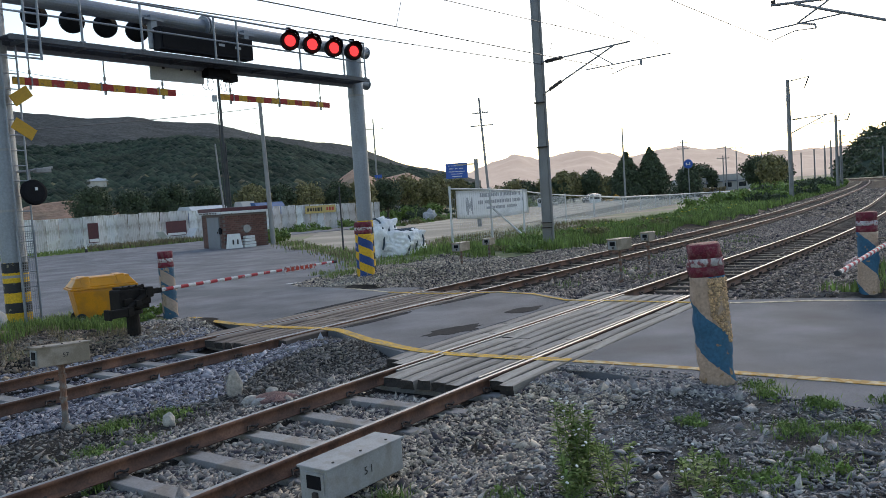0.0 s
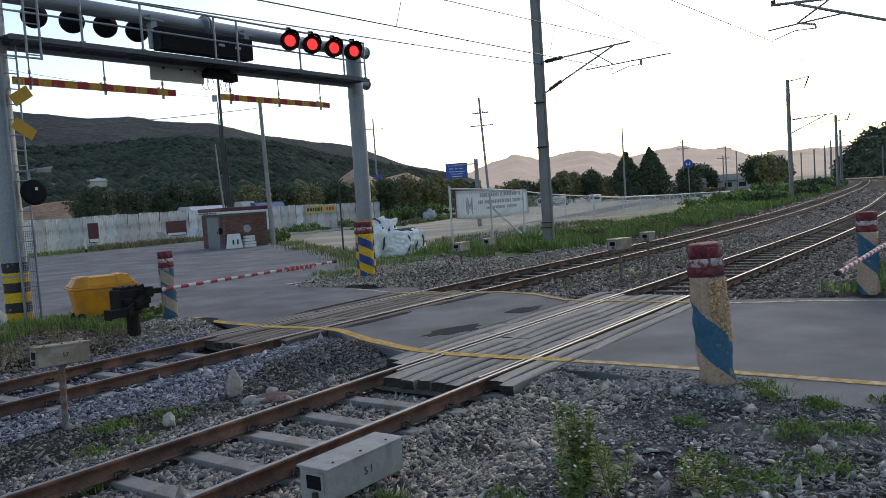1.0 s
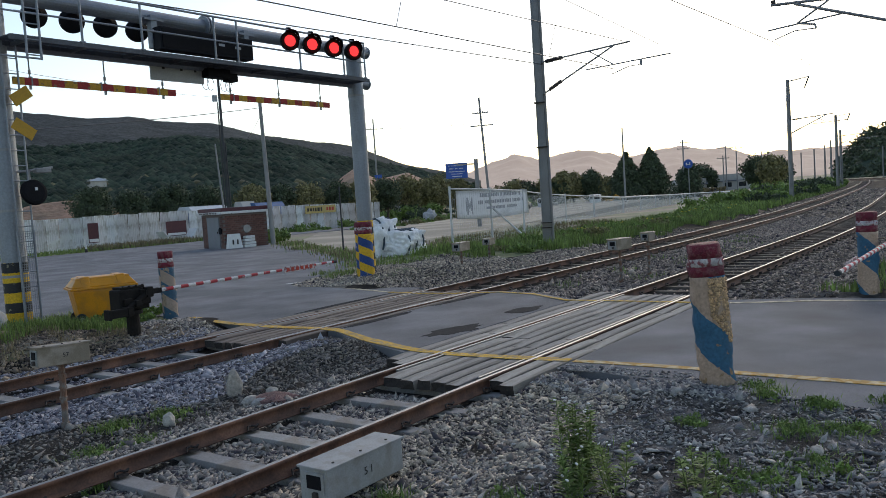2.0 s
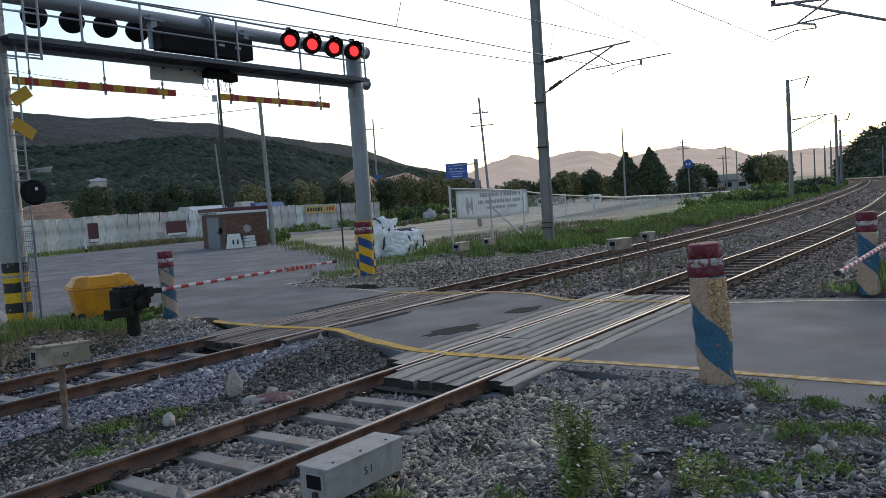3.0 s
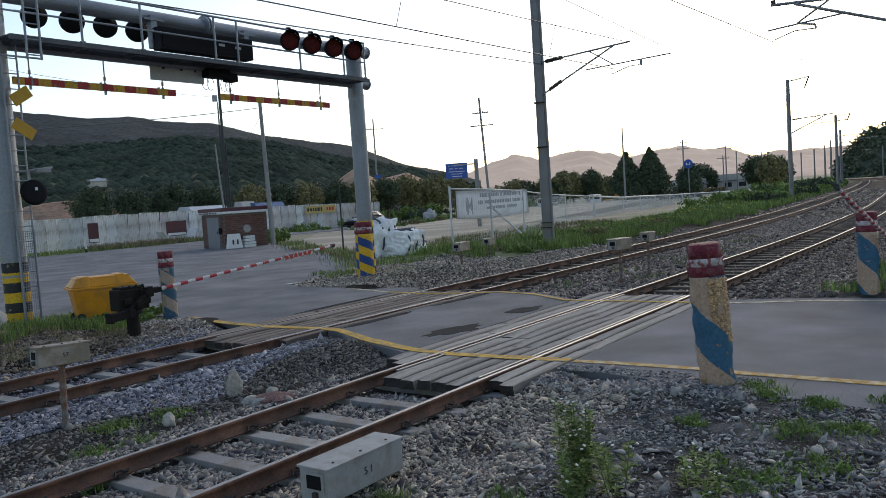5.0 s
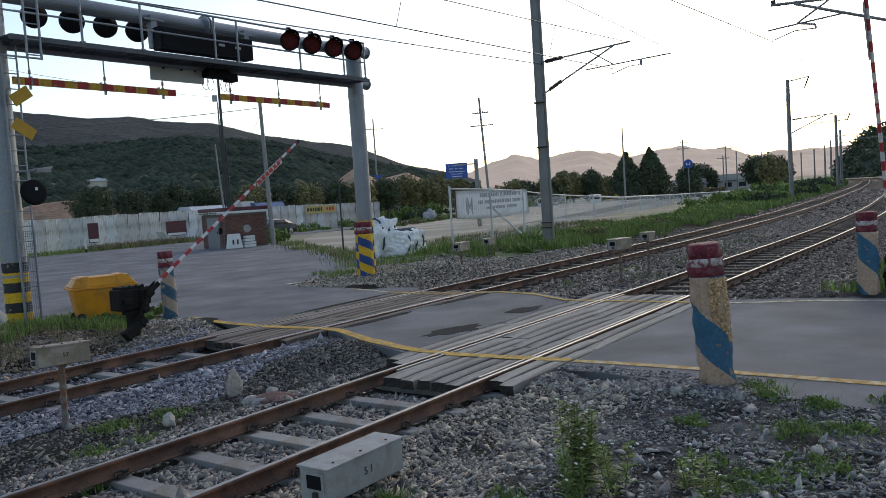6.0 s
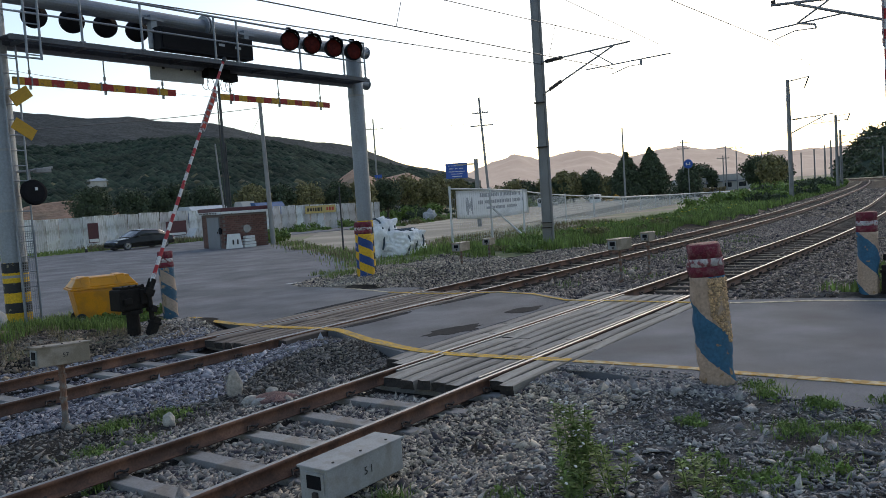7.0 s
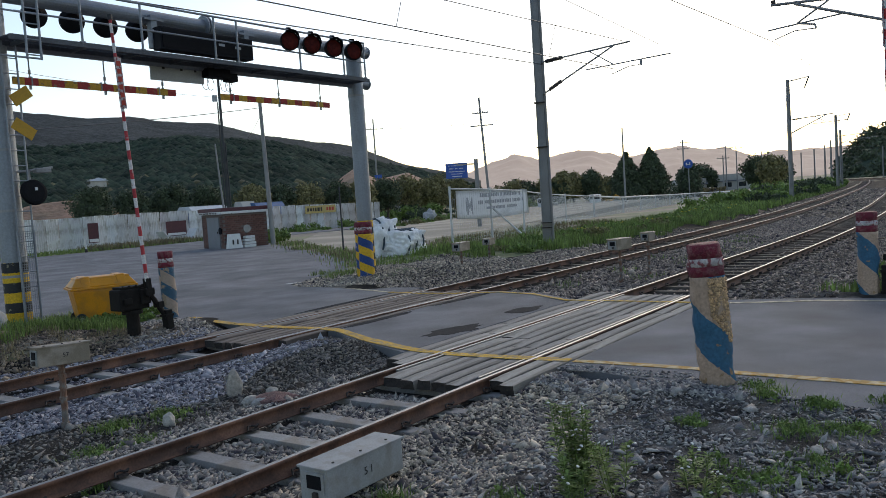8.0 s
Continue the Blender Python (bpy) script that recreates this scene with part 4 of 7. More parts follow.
    # hangers over the boards
    for x in (8.62, 10.28, 11.75, 13.75, 15.4, 17.0):
        bm = bmesh.new()
        rod(bm, (x, GY, 5.8), (x, GY, 5.0), 0.014, seg=6)
        rod(bm, (x, GY, 5.36), (x, GY, 5.28), 0.028, seg=8)
        box(bm, (0.03, 0.06, 0.26), (x, GY, 5.1))
        part("hanger", bm, M["mast_steel"], g)
    return g


def height_board(x0, x1):
    t = thing("height_limit_board", ((x0 + x1) / 2, GY - 0.05, 5.03), "red and yellow striped height limit board on hangers", "warning board", "height limit boards")
    bm = bmesh.new()
    box(bm, (x1 - x0, 0.05, 0.15), (0, 0, 0.09), 0.006)
    part("board", bm, M["red_yellow"], t)
    for o in (-0.4, 0.0, 0.38):
        bm = bmesh.new()
        box(bm, (0.03, 0.065, 0.18), ((x1 - x0) * o, 0, 0.1))
        part("bracket", bm, M["mast_steel"], t)


def message_sign():
    t = thing("message_sign", (12.75, GY - 0.42, 6.0), "black electronic message sign box on the gantry", "sign")
    bm = bmesh.new()
    box(bm, (2.7, 0.32, 0.52), (0, 0, 0.27), 0.02)
    part("body", bm, M["sign_black"], t)
    bm = bmesh.new()
    box(bm, (2.62, 0.02, 0.42), (0, -0.165, 0.27))
    part("screen", bm, M["black_paint"], t)
    for o in (-1.3, 1.42):
        bm = bmesh.new()
        box(bm, (0.16, 0.16, 0.75), (o, 0.2, 0.45), 0.01)
        box(bm, (0.5, 0.3, 0.05), (o, 0.25, 0.72))
        rod(bm, (o - 0.12, 0.1, 0.45), (o + 0.12, 0.1, 0.45), 0.04)
        part("mount", bm, M["steel"], t)
    for i in range(2):
        bm = bmesh.new()
        box(bm, (0.18, 0.01, 0.06), (0.35 + i * 0.5, -0.18, 0.28 - i * 0.02))
        part("label_plate", bm, M["grey_plate"], t)
    p = thing("hanging_plate", (12.2, GY + 0.0, 5.4), "plain grey metal plate hanging under the gantry", "plate")
    bm = bmesh.new()
    box(bm, (1.5, 0.03, 0.36), (0, 0, 0.18), 0.004)
    part("plate", bm, M["grey_plate"], p)
    for o in (-0.4, 0.1, 0.5):
        bm = bmesh.new()
        box(bm, (0.05, 0.03, 0.08), (o, -0.02, 0.31))
        part("bolt", bm, M["dark_iron"], p)
    j = thing("junction_box", (13.35, GY, 5.35), "dark cable junction box with loose cables under the gantry", "junction box")
    bm = bmesh.new()
    box(bm, (0.7, 0.3, 0.22), (-0.1, -0.1, 0.32), 0.02)
    box(bm, (0.3, 0.25, 0.2), (0.35, -0.1, 0.25), 0.02)
    part("case", bm, M["black_paint"], j)
    for k, o in enumerate((-0.35, -0.18, 0.25, 0.42)):
        bm = bmesh.new()
        path_rod(bm, [(o + 0.11 * math.cos(a / 8 * 6.28), 0.02 * k, 0.08 + 0.16 * math.sin(a / 8 * 6.28)) for a in range(8)], 0.008, 5)
        part("cable", bm, M["wire"], j)


def lamps():
    """Round flashing lamps: four face the near side, four the yard."""
    for i, x in enumerate((15.14, 15.95, 16.8, 17.62)):
        t = thing("signal_lamp", (x, GY - 0.85, 6.62), "black hooded red crossing signal lamp on the gantry", "signal lamp", "red crossing lamps")
        t.matrix_basis = pose(x, GY - 0.85, 6.58, 0, 0, -26 + 3 * i)
        bm = bmesh.new()
        lathe(bm, [(0.10, 0.24), (0.2, 0.2), (0.245, 0.08), (0.25, -0.04), (0.236, -0.05), (0.23, 0.06), (0.19, 0.16), (0.09, 0.2)], 28, Matrix.Rotation(radians(90), 4, "X") @ Matrix.Rotation(radians(180), 4, "X"))
        part("housing", bm, M["black_paint"], t)
        bm = bmesh.new()
        lo, hi = [], []
        for k in range(13):
            a = radians(5 + 170 * k / 12)
            lo.append(bm.verts.new((0.255 * math.cos(a), -0.03, 0.255 * math.sin(a))))
            hi.append(bm.verts.new((0.262 * math.cos(a), -0.05 - 0.16 * math.sin(a), 0.268 * math.sin(a))))
        for k in range(12):
            bm.faces.new((lo[k], lo[k + 1], hi[k + 1], hi[k]))
        bmesh.ops.solidify(bm, geom=list(bm.faces), thickness=0.008)
        part("hood", bm, M["black_paint"], t)
        bm = bmesh.new()
        box(bm, (0.12, 0.1, 0.16), (0.0, 0.06, 0.28), 0.01)
        part("bracket", bm, M["black_paint"], t)
        # the lens turns over when the lamps go out: lit face to the road, then the dark face
        bm = bmesh.new()
        lathe(bm, [(0.05, -0.03), (0.12, -0.027), (0.168, -0.019), (0.224, -0.004), (0.226, 0.004), (0.15, 0.022), (0.05, 0.03)], 28, Matrix.Rotation(radians(90), 4, "X"))
        for f_ in bm.faces:
            c_ = f_.calc_center_median()
            f_.material_index = 0 if c_.y < 0 and math.hypot(c_.x, c_.z) < 0.172 else 1
        lens = part("lens", bm, [M["lamp_lit"], M["lamp_dark"]], t, "red lamp lens")
        MOVERS.setdefault("lens", []).append(lens)
    for i, x in enumerate((9.0, 9.83, 10.62, 11.42)):
        t = thing("signal_lamp", (x, GY + 0.32, 6.57), "black round crossing lamp facing away, under the gantry tube", "signal lamp", "yard side crossing lamps")
        t.matrix_basis = pose(x, GY + 0.32, 6.57, 0, 0, 180 - 26)
        bm = bmesh.new()
        lathe(bm, [(0.05, 0.16), (0.14, 0.14), (0.25, 0.03), (0.262, 0.0), (0.262, -0.03), (0.24, -0.03)], 28, Matrix.Rotation(radians(-90), 4, "X"))
        part("housing", bm, M["black_paint"], t)
        bm = bmesh.new()
        lathe(bm, [(0.18, 0.0), (0.18, 0.02)], 24, Matrix.Translation((0, -0.035, 0)) @ Matrix.Rotation(radians(90), 4, "X"))
        part("lens", bm, M["lamp_dark"], t)
        bm = bmesh.new()
        box(bm, (0.1, 0.08, 0.14), (0, 0.05, 0.25), 0.008)
        part("bracket", bm, M["mast_steel"], t)


def leg_signs():
    s = thing("crossbuck_sign", (8.03, GY - 0.36, 4.5), "yellow crossing sign boards on the gantry leg", "sign")
    for dz, rz_, ln in ((0.27, 33, 0.42), (-0.38, -33, 0.46)):
        bm = bmesh.new()
        box(bm, (ln, 0.02, 0.24), (0, 0, 0), 0.004)
        b = part("board", bm, M["sign_yellow"], s)
        b.matrix_basis = pose(0.19, 0, dz, 0, -rz_, 0)
    d = thing("bell_lamp", (8.30, GY - 0.35, 2.62), "black round lamp back on a bracket of the gantry leg", "signal lamp")
    bm = bmesh.new()
    lathe(bm, [(0.20, 0.05), (0.25, 0.035), (0.265, 0.0), (0.265, -0.03)], 28, Matrix.Translation((0, 0, 0.25)) @ Matrix.Rotation(radians(78), 4, "X"))
    part("housing", bm, M["black_paint"], d)
    bm = bmesh.new()
    box(bm, (0.05, 0.01, 0.06), (-0.02, -0.14, 0.31))
    part("label_plate", bm, M["white_paint"], d)
    bm = bmesh.new()
    path_rod(bm, [(-0.3, 0.2, 0.66), (0.0, 0.05, 0.68), (0.42, 0.0, 0.74)], 0.025)
    box(bm, (0.3, 0.16, 0.1), (0.22, 0.02, 0.68), 0.02)
    rod(bm, (-0.05, 0.05, 0.5), (-0.05, 0.05, 0.68), 0.03)
    part("bracket", bm, M["mast_steel"], d)
    c = thing("control_cabinet", (7.1, 10.35, -0.05), "pale curved metal cabinet beside the gantry leg", "cabinet")
    bm = bmesh.new()
    lathe(bm, [(0.22, 0.0), (0.27, 0.05), (0.3, 0.4), (0.26, 0.62), (0.12, 0.74)], 20)
    part("case", bm, M["box_grey"], c, smooth=True)


# ---------------------------------------------------------------- bollards
def bollard(place, h, r, paint, label, tilt, lumpy=0.012, rz=0.0, lean=0.0):
    t = thing("bollard", place, label, "bollard", "painted concrete bollards")
    t.matrix_basis = Matrix.Translation(place) @ Matrix.Rotation(radians(lean), 4, Vector((0.81, 0.59, 0))) @ pose(0, 0, 0, tilt[0], tilt[1], rz)

    def shaft(name, z0, z1, rr, material):
        bm = bmesh.new()
        n_ = max(2, int((z1 - z0) / 0.06))
        lathe(bm, [(rr, z0 + (z1 - z0) * k / n_) for k in range(n_ + 1)] + ([(rr * 0.9, z1 + 0.012)] if z1 > h - 0.05 else []), 28)
        for v in bm.verts:
            q = 1 + lumpy * noise.noise(v.co * 7 + Vector(place)) / r * 2 + 0.4 * lumpy * noise.noise(v.co * 25) / r * 2
            v.co.x *= q
            v.co.y *= q
        return part(name, bm, material, t, smooth=True)

    sh = shaft("shaft", -0.08, h - 0.34, r, paint)
    shaft("cap_band", h - 0.34, h - 0.23, r * 1.005, M["maroon_paint"])
    shaft("cap_band", h - 0.23, h - 0.14, r * 1.0, M["white_worn"])["label"] = "worn white band"
    shaft("cap_band", h - 0.14, h, r * 1.005, M["maroon_paint"])
    return t


M["hazard"] = striped("hazard", [(0.64, 0.38, 0.012), (0.02, 0.02, 0.022)], 0.40, 0.0, 0.05, wear=(0.2, 0.18, 0.12), wear_amount=0.1)
M["red_yellow"] = striped("red_yellow", [(0.36, 0.03, 0.03), (0.52, 0.28, 0.03)], 0.56, axis=0, wear=(0.25, 0.16, 0.08), wear_amount=0.25)
M["red_white"] = striped("red_white", [(0.42, 0.035, 0.045), (0.62, 0.60, 0.60)], 0.36, axis=0, wear=(0.4, 0.3, 0.28), wear_amount=0.2)
M["blue_pink"] = striped("blue_pink", [(0.42, 0.29, 0.21), (0.022, 0.105, 0.185)], 0.98, 1.0, 0.15, wear=(0.30, 0.19, 0.10), wear_amount=0.12)
M["blue_pink_b"] = striped("blue_pink_b", [(0.36, 0.27, 0.21), (0.034, 0.095, 0.15)], 0.55, 0.75, 0.1, wear=(0.3, 0.22, 0.15), wear_amount=0.4)
M["blue_yellow"] = striped("blue_yellow", [(0.66, 0.38, 0.012), (0.014, 0.055, 0.21)], 0.5, 0.75, 0.1, wear=(0.3, 0.26, 0.18), wear_amount=0.1)
M["maroon_paint"] = mat("maroon_paint", (0.15, 0.010, 0.026), 0.75, var=0.3, size=0.15, fine=0.02, bump=0.8, depth=0.02, second=(0.17, 0.05, 0.055), amount=0.3, second_size=0.08)
M["white_worn"] = mat("white_worn", (0.50, 0.46, 0.46), 0.8, var=0.25, size=0.1, fine=0.02, bump=0.5, depth=0.01, second=(0.22, 0.06, 0.07), amount=0.4, second_size=0.05)


def chipped_face(owner, r):
    """Bare orange-brown aggregate where the bollard's skin has broken away."""
    rng = np.random.default_rng(77)
    n_ = 900
    a = rng.uniform(-0.75, 0.75, n_)
    z = 0.80 + rng.uniform(-0.36, 0.36, n_)
    ok = (z > 0.82 - 0.42 * (a + 0.75) / 1.5 - 0.05) & (np.abs(a) < 0.8)
    a, z = a[ok] + radians(93), z[ok]
    n_ = len(a)
    v = CUBE_V[None] + rng.normal(0, 0.3, (n_, 8, 3))
    v = v * (0.012 * rng.uniform(0.6, 1.4, n_))[:, None, None]
    v = v + np.stack([r * np.cos(a), r * np.sin(a), z], -1)[:, None]
    f_ = (CUBE_F[None] + (np.arange(n_) * 8)[:, None, None]).reshape(-1, 3)
    tagged(mesh_from("bare_aggregate", v.reshape(-1, 3), f_, mat("aggregate", (0.50, 0.33, 0.19), 0.95, var=0.2, size=0.05, fine=0.01, island=0.45), owner), "bare orange-brown aggregate", kind="stuff")


# ---------------------------------------------------------------- barrier machines
def barrier(place, turn, key):
    t = thing("barrier_machine", place, "black road barrier machine on a post with a striped arm", "barrier", "level crossing barriers")
    t.matrix_basis = pose(*place, 0, 0, turn)
    bm = bmesh.new()
    rod(bm, (0, 0, -0.3), (0, 0, 0.5), 0.13, 0.12, 16)
    rod(bm, (0, 0, 0.42), (0, 0, 0.5), 0.19, seg=16)
    part("post", bm, M["machine"], t)
    bm = bmesh.new()
    box(bm, (0.62, 0.36, 0.4), (-0.04, 0.0, 0.71), 0.03)
    box(bm, (0.5, 0.3, 0.06), (-0.04, 0.0, 0.93), 0.02)
    box(bm, (0.2, 0.1, 0.28), (0.16, -0.2, 0.74), 0.02)
    box(bm, (0.16, 0.08, 0.12), (-0.2, -0.2, 0.68), 0.02)
    for k in range(4):
        rod(bm, (-0.26 + 0.14 * k, -0.16, 0.95), (-0.26 + 0.14 * k, -0.16, 0.98), 0.02, seg=6)
    part("gear_case", bm, M["machine"], t)
    bm = bmesh.new()
    rod(bm, (0.22, -0.24, 0.8), (0.22, 0.24, 0.8), 0.06, seg=14)
    part("shaft", bm, M["dark_iron"], t)
    arm = new("arm")
    arm.empty_display_size = 0.1
    arm.parent, arm.matrix_basis = t, pose(0.22, -0.24, 0.82)
    bm = bmesh.new()
    rod(bm, (0.2, 0, 0), (5.15, 0, 0), 0.037, 0.027, 12)
    part("boom", bm, M["red_white"], arm, "red and white banded barrier boom")
    bm = bmesh.new()
    for s in (-0.05, 0.05):
        box(bm, (0.36, 0.03, 0.1), (0.08, s, 0), 0.008)
    box(bm, (0.14, 0.14, 0.2), (0.0, 0, 0), 0.02)
    rod(bm, (-0.6, -0.03, -0.32), (0, 0, 0), 0.05, seg=10)
    box(bm, (0.12, 0.2, 0.12), (-0.28, -0.01, -0.18), 0.01)
    part("yoke", bm, M["machine"], arm)
    bm = bmesh.new()
    box(bm, (0.5, 0.17, 0.15), (-0.66, -0.04, -0.31), 0.02)
    box(bm, (0.05, 0.2, 0.19), (-0.90, -0.04, -0.31), 0.01)
    box(bm, (0.05, 0.2, 0.19), (-0.52, -0.04, -0.31), 0.01)
    part("counterweight", bm, M["machine"], arm)
    bm = bmesh.new()
    vs = box(bm, (0.95, 0.02, 0.13), (3.95, -0.035, -0.01), 0.004)
    for v in vs:
        v.co.z += 0.012 * math.sin(v.co.x * 17)
    brd = part("board", bm, M["white_worn"], arm, "ragged board with worn red letters")
    for k in range(6):
        bm = bmesh.new()
        box(bm, (0.09, 0.006, 0.08), (3.58 + k * 0.145, -0.048, -0.01))
        part("letter_bar", bm, M["red_ink"], brd)
    bm = bmesh.new()
    rod(bm, (5.1, 0, 0), (5.2, 0, 0), 0.04, seg=10)
    part("tip", bm, M["rubber"], arm)
    MOVERS[key] = arm


# ---------------------------------------------------------------- trackside boxes
def writing(text, size, material, parent, m):
    c = bpy.data.curves.new("text", "FONT")
    c.body, c.size, c.extrude, c.align_x, c.align_y = text, size, 0.001, "CENTER", "CENTER"
    tmp = bpy.data.objects.new("text", c)
    scene.collection.objects.link(tmp)
    me = bpy.data.meshes.new_from_object(tmp.evaluated_get(bpy.context.evaluated_depsgraph_get()))
    bpy.data.objects.remove(tmp)
    me.materials.append(material)
    ob = new("number", me)
    ob.parent, ob.matrix_basis = parent, m
    return tagged(ob, kind="stuff")


def trackside_box(place, size, post, rz, material, label, lean=(0, 0), text=None, n_posts=1):
    t = thing("trackside_box", place, label, "signal box", "trackside boxes")
    t.matrix_basis = pose(*place, lean[0], lean[1], rz)
    L, D, H = size
    bm = bmesh.new()
    box(bm, (L, D, H), (0, 0, post + H / 2), 0.012)
    body = part("case", bm, material, t)
    bm = bmesh.new()
    box(bm, (L + 0.03, D + 0.03, 0.02), (0, 0, post + H + 0.008), 0.006)
    lid = part("lid", bm, material, t)
    for sx in (-0.35, 0.0, 0.35):
        bm = bmesh.new()
        rod(bm, (L * sx, -D * 0.3, post + H + 0.012), (L * sx, -D * 0.3, post + H + 0.026), 0.012, seg=6)
        part("rivet", bm, M["dark_iron"], lid)
    bm = bmesh.new()
    box(bm, (0.012, D * 0.8, H * 0.82), (-L / 2 - 0.004, 0, post + H / 2), 0.004)
    door = part("end_door", bm, M["box_grey"], t)
    bm = bmesh.new()
    box(bm, (0.012, D * 0.5, H * 0.4), (-L / 2 - 0.012, -D * 0.05, post + H * 0.62), 0.004)
    part("vent", bm, M["black_paint"], door)
    bm = bmesh.new()
    box(bm, (0.03, 0.05, 0.05), (-L / 2 - 0.02, -D * 0.1, post + H * 0.25), 0.006)
    part("latch", bm, M["dark_iron"], door)
    for k in range(n_posts):
        x = 0 if n_posts == 1 else (-0.3 + 0.6 * k) * L
        bm = bmesh.new()
        rod(bm, (x, 0, -0.25), (x, 0, post), 0.036, seg=12)
        rod(bm, (x, 0, -0.25), (x, 0, 0.07), 0.06, 0.05, seg=12)
        for zz in (0.45, 0.62, 0.8):
            if post > 0.3:
                rod(bm, (x, 0, post * zz), (x, 0, post * zz + 0.03), 0.05, seg=8)
        box(bm, (0.16, 0.14, 0.02), (x, 0, post - 0.005))
        part("post", bm, M["rusty_post"], t)
    if text:
        writing(text, H * 0.34, M["dark_iron"], body, Matrix.Translation((0.02 * L, -D / 2 - 0.003, post + H * 0.5)) @ Matrix.Rotation(radians(90), 4, "X"))
    return t


def grit_bin():
    t = thing("grit_bin", (9.95, 11.35, -0.02), "yellow plastic grit bin with ribbed lid on wheels", "bin")
    t.matrix_basis = pose(9.95, 11.35, -0.02, 0, 0, -20) @ Matrix.Diagonal((0.97, 0.97, 1.17, 1))
    bm = bmesh.new()
    vs = box(bm, (1.32, 0.8, 0.58), (0, 0, 0.36), 0.04)
    for v in vs:
        k = 0.82 + 0.18 * (v.co.z - 0.07) / 0.58
        v.co.x *= k
        v.co.y *= k
    part("tub", bm, M["bin_yellow"], t)
    bm = bmesh.new()
    box(bm, (1.44, 0.9, 0.04), (0, 0, 0.67), 0.015)
    vs = box(bm, (1.38, 0.84, 0.2), (0, 0, 0.77), 0.04)
    for v in vs:
        if v.co.z > 0.8:
            v.co.x *= 0.84
            v.co.y *= 0.7
    lid = part("lid", bm, M["bin_yellow"], t)
    for o in (-0.38, 0.38):
        bm = bmesh.new()
        vs = box(bm, (0.2, 0.86, 0.225), (o, 0, 0.775), 0.03)
        for v in vs:
            if v.co.z > 0.8:
                v.co.y *= 0.7
        part("rib", bm, M["bin_yellow"], lid)
    for sx in (-0.52, 0.5):
        for sy in (-0.33, 0.33):
            bm = bmesh.new()
            rod(bm, (sx, sy - 0.04, 0.1), (sx, sy + 0.04, 0.1), 0.12, seg=16)
            w = part("wheel", bm, M["rubber"], t)
            bm = bmesh.new()
            rod(bm, (sx, sy - 0.045, 0.1), (sx, sy + 0.045, 0.1), 0.05, seg=10)
            part("hub", bm, M["grey_plate"], w)


def bulk_bags():
    for i, (x, y, w, h, lab) in enumerate(((25.6, 16.55, 1.35, 1.55, "upright crumpled white bulk bag with dark straps"), (26.2, 15.75, 1.6, 1.05, "slumped white bulk bag with dark straps"))):
        t = thing("bulk_bag", (x, y, 0.0), lab, "bag", "dumped bulk bags")
        rng = random.Random(i)
        bm = bmesh.new()
        bmesh.ops.create_icosphere(bm, subdivisions=5, radius=1.0)
        for v in bm.verts:
            c = v.co.copy()
            k = max(abs(c.x), abs(c.y), abs(c.z)) ** 0.6
            c = c / k
            c *= 1 + 0.26 * noise.noise(v.co * 1.8 + Vector((i * 9, 0, 0))) + 0.24 * abs(noise.noise(v.co * 4.0 + Vector((i * 5, 3, 0)))) + 0.10 * abs(noise.noise(v.co * 9.0))
            v.co = Vector((c.x * w * 0.5, c.y * w * 0.45, (c.z + 0.9) * h * 0.5))
        part("sack", bm, M["bag"], t, smooth=True)
        for s in (-0.3, -0.02, 0.27):
            bm = bmesh.new()
            pts = [(w * s + 0.1 * math.sin(a), -w * 0.50 * math.cos(a * 0.9), h * 0.45 + h * 0.56 * math.sin(a)) for a in np.linspace(-0.5, 2.6, 9)]
            path_rod(bm, pts, 0.04, 6)
            part("strap", bm, M["strap"], t)


gantry()
height_board(8.24, 12.06)
height_board(13.4, 17.3)
message_sign()
lamps()
leg_signs()
BOL = bollard((8.81, -2.575, 0.0), 1.52, 0.182, M["blue_pink"], "thick chipped leaning concrete bollard with spiral blue and cream paint", (0, 0), 0.018, 150, -3.4)
bollard((10.77, 10.04, 0.0), 1.44, 0.165, M["blue_pink_b"], "concrete bollard painted in blue and cream spirals by the barrier", (0, -1), 0.008)
bollard((16.08, -3.06, 0.0), 1.46, 0.175, M["blue_pink"], "weathered blue and cream bollard at the road edge", (0, 0), 0.012, 245)
bollard((18.0, 10.62, 0.0), 1.66, 0.26, M["blue_yellow"], "large bollard with blue and yellow stripes before the gantry leg", (0, 0.5), 0.01)
barrier((8.85, 8.5, -0.02), 0, "arm_far")
barrier((16.62, -3.64, 0.1), 180, "arm_near")
trackside_box((4.88, 3.85, -0.2), (0.60, 0.22, 0.22), 0.76, -6, M["box_beige"], "beige trackside box on a leaning post in ballast", (-2, 2), "57")
trackside_box((4.8, -0.80, -0.14), (0.93, 0.30, 0.27), 0.03, 0, M["box_grey"], "grey metal trackside box beside the rail", (0, 0), "5 1", 2)
trackside_box((21.0, 9.2, -0.1), (0.75, 0.3, 0.25), 0.62, 10, M["box_beige"], "weathered beige trackside box by the gravel heap")
trackside_box((23.9, 10.0, -0.1), (0.5, 0.28, 0.22), 0.58, 10, M["box_beige"], "small beige trackside box by the grass")
trackside_box((19.0, 2.95, -0.14), (0.68, 0.3, 0.26), 0.78, -8, M["box_beige"], "beige trackside box between the tracks")
trackside_box((20.65, 2.85, -0.14), (0.34, 0.26, 0.22), 0.86, -8, M["box_beige"], "short beige trackside box between the tracks")
grit_bin()
bulk_bags()
chipped_face(BOL, 0.185)


